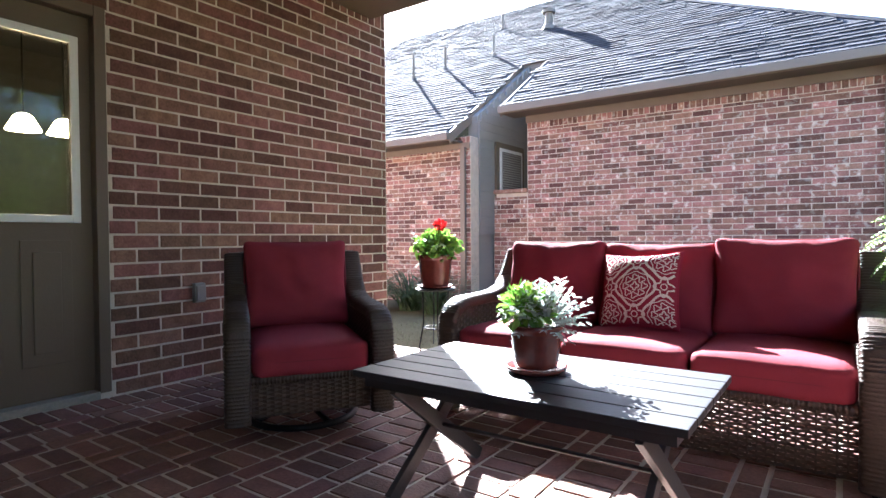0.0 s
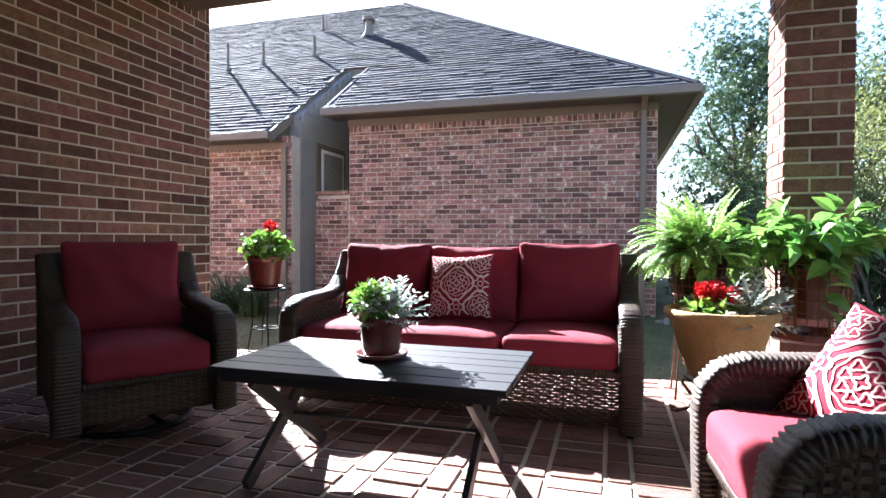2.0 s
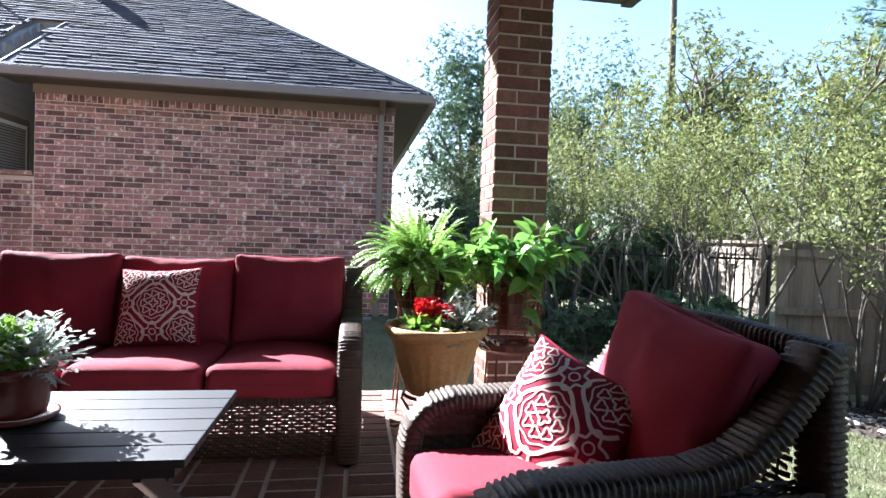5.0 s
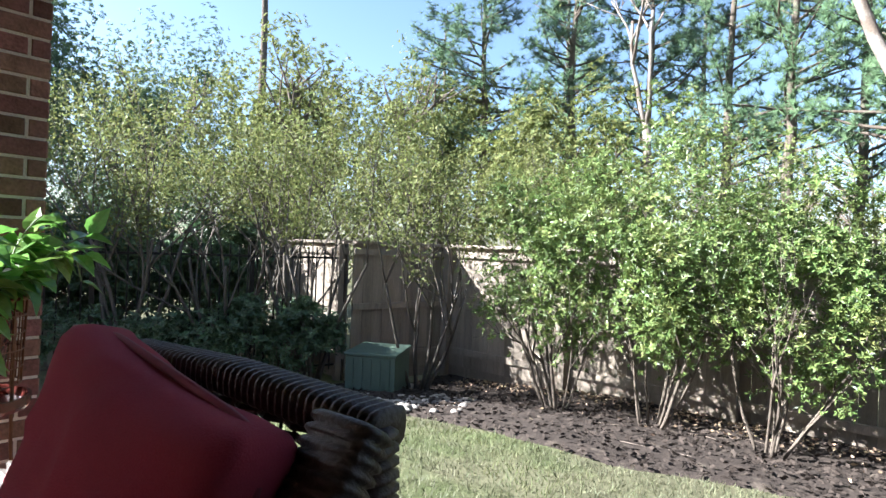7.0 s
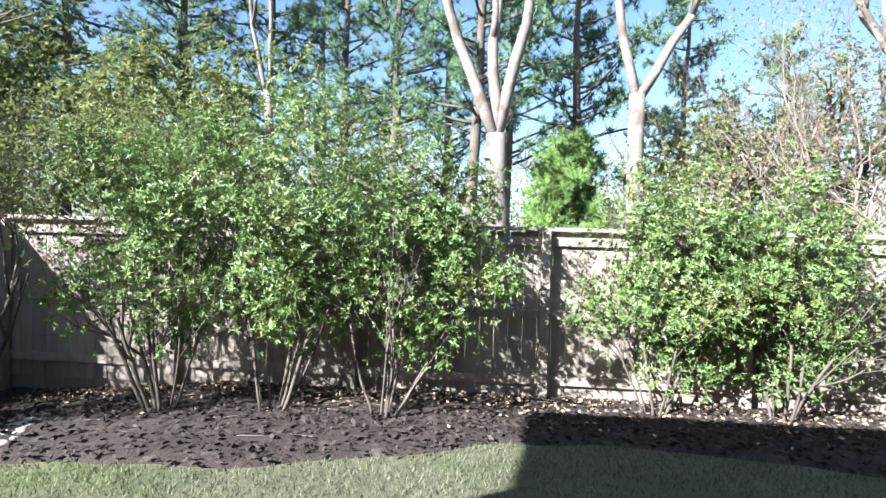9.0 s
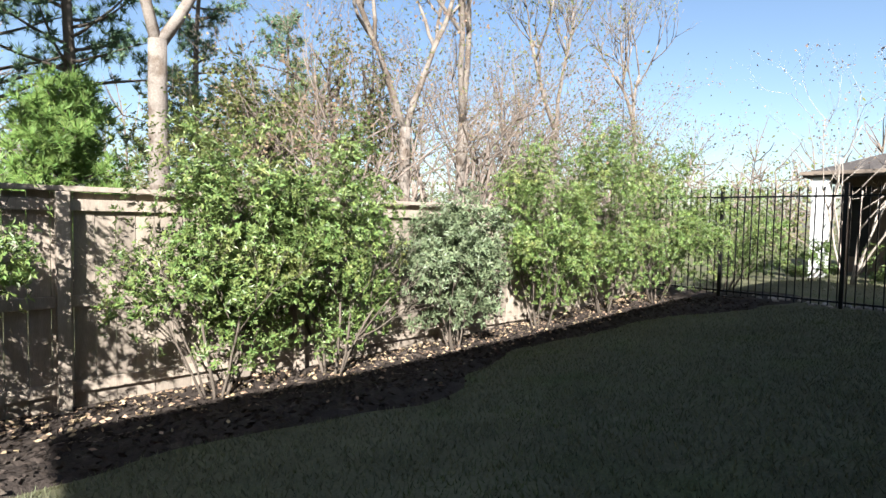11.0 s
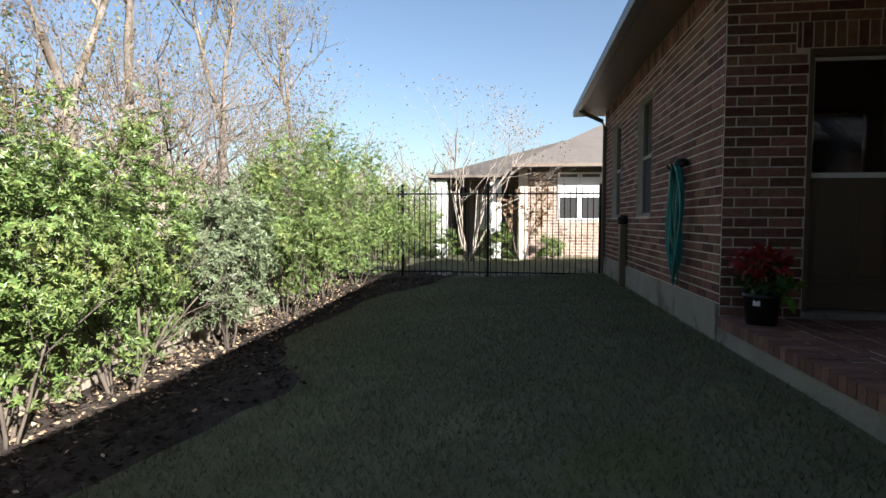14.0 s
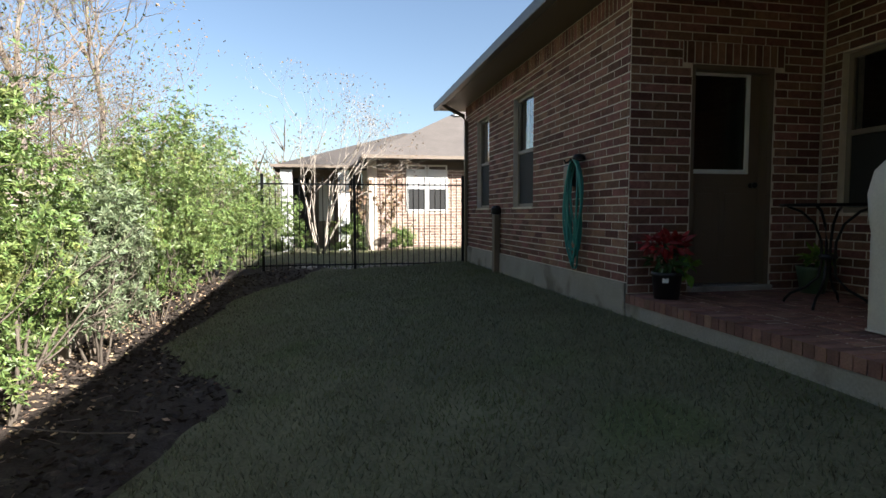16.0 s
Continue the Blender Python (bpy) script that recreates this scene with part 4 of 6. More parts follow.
def pillow(m, size, label):
    """A printed throw pillow standing on its edge, facing -y: rings, scrolls and hearts of the print lie on its front."""
    p = empty("throw_pillow", m, label, "pillow", "printed pillows")
    T = 0.085
    hs = size / 2

    def front(x, z):
        u, v = min(1, abs(x / hs)), min(1, abs(z / hs))
        return -(0.012 + (T - 0.012) * ((1 - u ** 2.4) * (1 - v ** 2.4)) ** 0.6)
    N = 26
    vs, fs = [], []
    for side in (0, 1):
        for j in range(N + 1):
            for i in range(N + 1):
                x, z = -hs + size * i / N, -hs + size * j / N
                sx = x * (1 - 0.09 * (1 - (z / hs) ** 2) * abs(x / hs) ** 2)
                sz = z * (1 - 0.09 * (1 - (x / hs) ** 2) * abs(z / hs) ** 2)
                y = front(x, z)
                vs.append((sx, y if side == 0 else -y, sz))
    for side in (0, 1):
        o = side * (N + 1) ** 2
        for j in range(N):
            for i in range(N):
                k = o + j * (N + 1) + i
                fs.append((k, k + 1, k + N + 2, k + N + 1) if side == 0 else (k, k + N + 1, k + N + 2, k + 1))
    rim = [i for i in range(N)] + [N + j * (N + 1) for j in range(N)] + [(N + 1) * (N + 1) - 1 - i for i in range(N)] + [(N - j) * (N + 1) for j in range(N)]
    o = (N + 1) ** 2
    for a, b in zip(rim, rim[1:] + rim[:1]):
        fs.append((a, a + o, b + o, b))
    part("cover", (vs, fs), PATTERN_DARK, p, smooth=True)

    def stroke(pts, w):
        sv, sf = [], []
        n = len(pts)
        for i, (x, z) in enumerate(pts):
            x0, z0 = pts[max(i - 1, 0)]
            x1, z1 = pts[min(i + 1, n - 1)]
            dx, dz = x1 - x0, z1 - z0
            l = math.hypot(dx, dz) or 1
            for s in (-1, 1):
                qx, qz = x - s * dz / l * w / 2, z + s * dx / l * w / 2
                qx, qz = max(-hs * 0.98, min(hs * 0.98, qx)), max(-hs * 0.98, min(hs * 0.98, qz))
                tx = qx * (1 - 0.09 * (1 - (qz / hs) ** 2) * abs(qx / hs) ** 2)
                tz = qz * (1 - 0.09 * (1 - (qx / hs) ** 2) * abs(qz / hs) ** 2)
                sv.append((tx, front(qx, qz) - 0.0022, tz))
        for i in range(n - 1):
            k = i * 2
            sf.append((k, k + 2, k + 3, k + 1))
        return sv, sf
    strokes = []
    r1 = size * 0.235

    def ring(cx, cz, r, w, lobes=0, depth=0.0):
        pts = []
        for k in range(49):
            t = 2 * math.pi * k / 48
            rr = r * (1 + depth * math.cos(lobes * t))
            x, z = cx + rr * math.cos(t), cz + rr * math.sin(t)
            pts.append((x, z))
        run = []
        for q in pts:
            if abs(q[0]) < hs * 0.97 and abs(q[1]) < hs * 0.97:
                run.append(q)
            else:
                if len(run) > 2:
                    strokes.append(stroke(run, w))
                run = []
        if len(run) > 2:
            strokes.append(stroke(run, w))
    for i in (-1, 0, 1):
        for j in (-1, 0, 1):
            if (i + j) % 2 == 0:
                cx, cz = i * size * 0.36, j * size * 0.36
                ring(cx, cz, r1, 0.011, 4, 0.10)
                ring(cx, cz, r1 * 0.80, 0.0045, 8, 0.05)
                for q in range(8):
                    t = 2 * math.pi * q / 8
                    ring(cx + r1 * 0.5 * math.cos(t), cz + r1 * 0.5 * math.sin(t), r1 * 0.15, 0.0048, 3, 0.25)
                ring(cx, cz, r1 * 0.18, 0.006, 4, 0.3)
            else:
                cx, cz = i * size * 0.36, j * size * 0.36
                ring(cx, cz, r1 * 0.42, 0.007, 4, 0.3)
                ring(cx, cz, r1 * 0.16, 0.005)
    part("print", join(*strokes), PATTERN_PALE, p, "cream scrolled medallion print")
    part("edge_seam", tube([(x * (0.998), 0, z * 0.998) for x, z in [(vs[i][0], vs[i][2]) for i in rim]], 0.006, 5, closed=True), PATTERN_DARK, p)
    return p


seat_thing("wicker_sofa", pose(2.52, -1.08, 0, 0, 0, 0), 1.80, 3, "brown wicker sofa with three red cushions", False)
seat_thing("wicker_armchair", pose(1.14, -1.93, 0, 0, 0, 56), 0.70, 1, "brown wicker swivel armchair by the wall", True, group="wicker armchairs")
seat_thing("wicker_armchair", pose(3.93, -2.56, 0, 0, 0, -86), 0.68, 1, "brown wicker swivel armchair with printed pillow", True, sag=8, group="wicker armchairs")
pillow(pose(2.49, -1.03, 0.60, -20, -3, -3), 0.37, "red and cream printed pillow on the sofa")
pillow(pose(3.905, -2.44, 0.495, -30, 16, -58), 0.37, "red and cream printed pillow on the armchair")


def build_table():
    t = empty("coffee_table", pose(0, 0, 0), "black slatted coffee table with crossed legs", "table")
    x0, x1, y0, y1, z = 1.965, 2.995, -2.43, -1.83, 0.43
    n = 6
    for k in range(n):
        a = y0 + (y1 - y0) * k / n
        part("slat", box(bmesh.new(), x0, x1, a + 0.003, a + (y1 - y0) / n - 0.003, z - 0.022, z, 0.003), TABLE_MAT, t)
    fr = bmesh.new()
    for b in ((x0 + 0.03, x1 - 0.03, y0 + 0.03, y0 + 0.055), (x0 + 0.03, x1 - 0.03, y1 - 0.055, y1 - 0.03), (x0 + 0.03, x0 + 0.055, y0 + 0.056, y1 - 0.056), (x1 - 0.055, x1 - 0.03, y0 + 0.056, y1 - 0.056)):
        box(fr, *b, z - 0.055, z - 0.023)
    part("frame", fr, TABLE_MAT, t)
    for x in (x0 + 0.13, x1 - 0.13):
        for sgn, off in ((1, -0.012), (-1, 0.012)):
            L = math.hypot(0.50, 0.375)
            ang = math.degrees(math.atan2(0.375, 0.50)) * sgn
            bm = box(bmesh.new(), -0.011, 0.011, -L / 2, L / 2, -0.026, 0.026, 0.003)
            bmesh.ops.transform(bm, matrix=pose(x + off, (y0 + y1) / 2, 0.197, ang), verts=bm.verts)
            part("leg", bm, TABLE_MAT, t)
    part("stretcher", tube([(x0 + 0.13, (y0 + y1) / 2, 0.197), (x1 - 0.13, (y0 + y1) / 2, 0.197)], 0.008, 8), TABLE_MAT, t)


build_table()

# ---- pots and plants ----
POT_RED = mat("dark_red_glaze", (0.11, 0.022, 0.016), 0.25, 0.2, 7, 50, 0.08, spec=0.6)
TERRA = mat("yellow_terracotta", (0.44, 0.27, 0.11), 0.8, 0.25, 8, 70, 0.3, patches=((0.50, 0.36, 0.19), 5, 0.55))
SOIL = mat("potting_soil", (0.035, 0.024, 0.017), 0.95, 0.5, 18, 90, 0.8)
LEAF_LIME = mat("bright_leaf", (0.17, 0.30, 0.045), 0.45, 0.25, 9, 50, 0.1, per_piece=0.35, hue=0.02, translucent=0.4)
LEAF_SILVER = mat("silver_leaf", (0.46, 0.50, 0.46), 0.8, 0.15, 9, 80, 0.15, per_piece=0.2, translucent=0.25)
LEAF_FERN = mat("fern_leaf", (0.24, 0.39, 0.085), 0.5, 0.25, 9, 60, 0.1, per_piece=0.35, hue=0.02, translucent=0.4)
LEAF_POTHOS = mat("pothos_leaf", (0.14, 0.28, 0.055), 0.3, 0.25, 9, 60, 0.08, per_piece=0.4, hue=0.02, translucent=0.35, patches=((0.24, 0.36, 0.08), 20, 0.6))
LEAF_DARK = mat("dark_leaf", (0.035, 0.085, 0.025), 0.4, 0.3, 9, 60, 0.1, per_piece=0.4, hue=0.02, translucent=0.2)
PETAL_RED = mat("red_petal", (0.55, 0.016, 0.018), 0.5, 0.2, 20, 90, 0.1, per_piece=0.3, translucent=0.3)
STEM = mat("green_stem", (0.12, 0.16, 0.05), 0.6, 0.2, 20, 90, 0.1)
COPPER = mat("rusty_wire", (0.16, 0.065, 0.03), 0.6, 0.3, 20, 90, 0.2, metal=0.5)
STONE = mat("river_stone", (0.33, 0.29, 0.25), 0.8, 0.3, 6, 60, 0.3, per_piece=0.4)


def leaf_shape(kind, L, W):
    """Outline points (along, across, droop) of half a leaf."""
    if kind == "round":
        return [(0, 0.1), (0.25, 0.85), (0.55, 1.0), (0.85, 0.6), (1.0, 0.0)]
    if kind == "heart":
        return [(-0.08, 0.35), (0.1, 0.9), (0.35, 1.0), (0.7, 0.55), (1.0, 0.0)]
    return [(0, 0.05), (0.35, 1.0), (0.7, 0.7), (1.0, 0.0)]


def add_leaf(vs, fs, p, d, n, L, W, kind="lance", droop=0.25):
    """One folded leaf at p along d, its face towards n."""
    d = d.normalized()
    s = d.cross(n)
    if s.length < 1e-4:
        s = d.orthogonal()
    s.normalize()
    n = s.cross(d)
    prof = leaf_shape(kind, L, W)
    o = len(vs)
    for a, w in prof:
        c = p + d * (a * L) - n * (droop * L * a * a)
        if w > 0.02:
            e = n * (0.18 * W * w)
            vs += [c, c + s * (w * W / 2) + e, c - s * (w * W / 2) + e]
        else:
            vs += [c, c, c]
    for i in range(len(prof) - 1):
        k = o + i * 3
        if prof[i + 1][1] > 0.02:
            fs += [(k, k + 3, k + 4, k + 1), (k, k + 2, k + 5, k + 3)]
        else:
            fs += [(k, k + 3, k + 1), (k, k + 2, k + 3)]


def rand_dir(rng, up=0.0):
    while True:
        v = Vector((rng.uniform(-1, 1), rng.uniform(-1, 1), rng.uniform(-1, 1)))
        if 0.05 < v.length < 1:
            v.normalize()
            v.z += up
            return v.normalized()


def foliage_clump(rng, centre, rad, n, L, W, kind, up=0.5, fill=0.5):
    vs, fs = [], []
    c = Vector(centre)
    for _ in range(n):
        d = rand_dir(rng, 0.15)
        r = rng.uniform(fill, 1.0)
        p = c + Vector((d.x * rad[0], d.y * rad[1], d.z * rad[2])) * r
        dd = (d + rand_dir(rng) * 0.7).normalized()
        nn = (Vector((0, 0, 1)) * up + rand_dir(rng) * 0.8 + d * 0.3).normalized()
        add_leaf(vs, fs, p, dd, nn, L * rng.uniform(0.7, 1.25), W * rng.uniform(0.7, 1.2), kind)
    return vs, fs


def flower_head(rng, at, r, n, size):
    vs, fs = [], []
    for _ in range(n):
        d = rand_dir(rng, 0.35)
        add_leaf(vs, fs, Vector(at) + d * r * rng.uniform(0.4, 1), (d + rand_dir(rng) * 0.6), d, size, size * 0.9, "round", 0.2)
    return vs, fs


def dusty_miller(rng, at, r, n):
    """Silver lobed leaves."""
    vs, fs = [], []
    for _ in range(n):
        d = rand_dir(rng, 0.7)
        L = r * rng.uniform(0.5, 1.0)
        base = Vector(at)
        tip = base + d * L
        nn = (Vector((0, 0, 1)) + rand_dir(rng) * 0.5).normalized()
        s = d.cross(nn).normalized()
        for k in range(5):
            f = 0.35 + 0.65 * k / 4
            p = base + d * (L * f)
            for sg in (-1, 1):
                add_leaf(vs, fs, p, (d * 0.6 + s * sg), nn, L * 0.22, L * 0.09, "round", 0.1)
        add_leaf(vs, fs, base + d * L * 0.4, d, nn, L * 0.65, L * 0.14, "lance", 0.15)
    return vs, fs


def ribbed_pot(parent, r0, r1, h, ribs=14):
    prof = [(0.001, 0.0), (r0, 0.0), (r0 * 1.02, 0.008)]
    for k in range(ribs):
        f = 0.08 + 0.76 * k / ribs
        r = r0 + (r1 - r0) * f
        dz = 0.76 * h / ribs
        prof += [(r, f * h), (r + 0.0025, f * h + dz * 0.5)]
    prof += [(r1, h * 0.86), (r1 + 0.006, h * 0.88), (r1 + 0.008, h * 0.98), (r1 + 0.004, h), (r1 - 0.008, h), (r1 - 0.012, h * 0.9), (0.001, h * 0.9)]
    part("pot", lathe(prof, 36), POT_RED, parent, "ribbed dark red glazed pot", smooth=True)
    part("soil", lathe([(0.001, h * 0.915), (r1 - 0.013, h * 0.91)], 24), SOIL, parent)


def potted(name, m, r0, r1, h, label, seed, saucer=True):
    e = empty(name, m, label, "potted plant", "ribbed pots of flowers")
    lift = 0.018 if saucer else 0.0
    if saucer:
        part("saucer", lathe([(0.001, 0), (r0 + 0.012, 0), (r0 + 0.03, 0.012), (r0 + 0.032, 0.022), (r0 + 0.026, 0.022), (r0 + 0.01, 0.014), (0.001, 0.014)], 32), POT_RED, e, smooth=True)
    inner = empty("ribbed_pot")
    inner.parent = e
    inner.location = (0, 0, lift)
    ribbed_pot(inner, r0, r1, h)
    return e, h + lift


def build_pots():
    rng = random.Random(31)
    e, h = potted("potted_flowers", pose(2.475, -2.12, 0.43), 0.066, 0.083, 0.135, "dark red ribbed pot of silver and green foliage on the table", 1)
    part("foliage", foliage_clump(rng, (-0.03, -0.01, h + 0.045), (0.085, 0.075, 0.075), 330, 0.035, 0.02, "lance", 0.5, 0.2), LEAF_LIME, e)
    part("silver_foliage", dusty_miller(rng, (0.03, 0.01, h - 0.005), 0.155, 70), LEAF_SILVER, e, "silver dusty miller leaves")
    part("flower", flower_head(rng, (-0.02, 0.04, h + 0.10), 0.008, 12, 0.010), PETAL_RED, e, "red geranium bloom")
    # the pot on the tall wire stand
    st = empty("plant_stand", pose(0.69, -0.22, 0), "tall black wire plant stand", "plant stand")
    part("top", lathe([(0.001, 0.452), (0.15, 0.452), (0.158, 0.458), (0.158, 0.466), (0.15, 0.470), (0.001, 0.470)], 32), IRON, st)
    for k in range(4):
        a = math.pi / 4 + k * math.pi / 2
        part("leg", tube([(0.10 * math.cos(a), 0.10 * math.sin(a), 0.452), (0.095 * math.cos(a), 0.095 * math.sin(a), 0.2), (0.13 * math.cos(a), 0.13 * math.sin(a), 0.006)], 0.006, 6), IRON, st)
    part("ring", tube([(0.1 * math.cos(t), 0.1 * math.sin(t), 0.16) for t in np.linspace(0, 2 * math.pi, 25)[:-1]], 0.005, 6, closed=True), IRON, st)
    e, h = potted("potted_flowers", pose(0.69, -0.22, 0.47), 0.105, 0.135, 0.24, "dark red ribbed pot of bright geranium leaves on a stand", 2)
    part("foliage", foliage_clump(rng, (0.01, 0, h + 0.06), (0.185, 0.17, 0.115), 420, 0.05, 0.05, "round", 0.7, 0.4), LEAF_LIME, e)
    part("silver_foliage", dusty_miller(rng, (-0.08, 0, h), 0.22, 16), LEAF_SILVER, e, "silver dusty miller leaves")
    part("flower_stalk", tube([(0.03, 0, h), (0.04, 0.01, h + 0.2)], 0.004, 5), STEM, e)
    part("flower", flower_head(rng, (0.04, 0.01, h + 0.22), 0.04, 70, 0.026), PETAL_RED, e, "red geranium bloom")
    # fluted terracotta planter on an iron stand
    st = empty("planter_stand", pose(3.78, -1.1, 0), "bronze iron planter stand with curled feet", "plant stand")
    part("top_ring", tube([(0.15 * math.cos(t), 0.15 * math.sin(t), 0.205) for t in np.linspace(0, 2 * math.pi, 33)[:-1]], 0.008, 6, closed=True), COPPER, st)
    part("low_ring", tube([(0.11 * math.cos(t), 0.11 * math.sin(t), 0.1) for t in np.linspace(0, 2 * math.pi, 33)[:-1]], 0.006, 6, closed=True), COPPER, st)
    for k in range(3):
        a = 0.6 + k * 2 * math.pi / 3
        prof = [(0.15, 0.21), (0.17, 0.16), (0.12, 0.1), (0.13, 0.05), (0.2, 0.012), (0.225, 0.016), (0.222, 0.034), (0.208, 0.034)]
        part("leg", tube([(r * math.cos(a), r * math.sin(a), z) for r, z in prof], 0.008, 7), COPPER, st, smooth=True)
    e = empty("planter", pose(3.78, -1.1, 0.213), "large fluted yellow terracotta planter of flowers", "planter")
    vs, fs = [], []
    prof = [(0.001, 0.0), (0.125, 0.0), (0.14, 0.01), (0.16, 0.06), (0.182, 0.13), (0.20, 0.2), (0.21, 0.235), (0.222, 0.26), (0.232, 0.285), (0.245, 0.29), (0.252, 0.305), (0.25, 0.325), (0.24, 0.33), (0.228, 0.322), (0.222, 0.29), (0.001, 0.29)]
    S = 96
    for r, z in prof:
        for k in range(S):
            t = 2 * math.pi * k / S
            fl = 0.006 * abs(math.sin(12 * t)) * (1 if 0.02 < z < 0.21 else 0)
            vs.append(((r - fl) * math.cos(t), (r - fl) * math.sin(t), z))
    for i in range(len(prof) - 1):
        for k in range(S):
            fs.append((i * S + k, i * S + (k + 1) % S, (i + 1) * S + (k + 1) % S, (i + 1) * S + k))
    part("bowl", (vs, fs), TERRA, e, smooth=True)
    part("soil", lathe([(0.001, 0.315), (0.12, 0.308), (0.223, 0.297)], 30), SOIL, e)
    part("silver_foliage", dusty_miller(rng, (0.12, -0.07, 0.33), 0.19, 60), LEAF_SILVER, e, "silver dusty miller leaves")
    for x, y, z in ((-0.055, -0.02, 0.405), (-0.02, 0.03, 0.41), (0.03, -0.05, 0.395), (-0.07, 0.05, 0.40)):
        part("flower", flower_head(rng, (x, y, z), 0.034, 46, 0.032), PETAL_RED, e, "red cyclamen bloom")
    part("foliage", foliage_clump(rng, (-0.04, -0.02, 0.325), (0.13, 0.13, 0.05), 90, 0.05, 0.045, "heart", 0.8, 0.3), LEAF_LIME, e)
    for x, y, r in ((-0.16, -0.06, 0.032), (-0.13, 0.03, 0.026), (0.02, -0.17, 0.03), (0.11, -0.15, 0.026)):
        s = part("stone", soft_box(r * 2, r * 1.7, r * 1.4, r=r, bulge=0.0, cuts=4, seed=r * 99, wrinkle=0.004), STONE, e, smooth=True)
        s.location = (x, y, 0.315)


def wire_basket(st, z0, z1, r0, r1, n=22):
    for k in range(6):
        f = k / 5
        r = r0 + (r1 - r0) * f
        z = z0 + (z1 - z0) * f
        part("hoop", tube([(r * math.cos(t), r * math.sin(t), z) for t in np.linspace(0, 2 * math.pi, 29)[:-1]], 0.003 if k < 5 else 0.006, 5, closed=True), COPPER, st)
    for k in range(n):
        a = 2 * math.pi * k / n
        part("wire", tube([(r0 * math.cos(a), r0 * math.sin(a), z0), (r1 * math.cos(a), r1 * math.sin(a), z1)], 0.0025, 4), COPPER, st)


def build_fern():
    rng = random.Random(8)
    st = empty("basket_stand", pose(3.74, -0.66, 0), "rusty wire basket stand holding the fern", "plant stand", "wire basket stands")
    wire_basket(st, 0.57, 0.82, 0.13, 0.17)
    for k in range(4):
        a = math.pi / 4 + k * math.pi / 2
        part("leg", tube([(0.15 * math.cos(a), 0.15 * math.sin(a), 0.62), (0.14 * math.cos(a), 0.14 * math.sin(a), 0.3), (0.17 * math.cos(a), 0.17 * math.sin(a), 0.005)], 0.006, 6), COPPER, st)
    part("base_plate", lathe([(0.001, 0.568), (0.132, 0.568), (0.132, 0.573), (0.001, 0.573)], 24), COPPER, st)
    f = empty("fern", pose(3.74, -0.66, 0.575), "large bright green sword fern in a basket", "fern")
    part("liner", lathe([(0.001, 0), (0.122, 0.0), (0.155, 0.22), (0.14, 0.225), (0.001, 0.21)], 24), SOIL, f, "dark coco liner")
    for k in range(240):
        az = rng.uniform(0, 2 * math.pi)
        rise = rng.uniform(0.25, 1.5)
        L = rng.uniform(0.24, 0.42)
        h = Vector((math.cos(az), math.sin(az), 0))
        p = Vector((h.x * 0.07, h.y * 0.07, 0.20))
        v = (h * math.cos(rise) + Vector((0, 0, math.sin(rise)))).normalized()
        vs, fs = [], []
        n = 24
        pts = []
        for i in range(n):
            pts.append(p.copy())
            p = p + v * (L / n)
            v = (v + Vector((0, 0, -1)) * (0.075 + 0.02 * rng.random())).normalized()
        for i in range(2, n):
            d = (pts[i] - pts[i - 1]).normalized()
            s = d.cross(Vector((0, 0, 1)))
            if s.length < 0.01:
                s = Vector((1, 0, 0))
            s.normalize()
            nn = s.cross(d)
            w = 0.036 * math.sin(math.pi * (i / n) ** 0.7) + 0.006
            for sg in (-1, 1):
                add_leaf(vs, fs, pts[i], s * sg + d * 0.35 + nn * rng.uniform(-0.1, 0.25), nn, w * rng.uniform(0.85, 1.1), 0.014, "lance", 0.2)
        vs2, fs2 = tube(pts, 0.0018, 4)
        part("frond", join((vs, fs), (vs2, fs2)), LEAF_FERN, f)


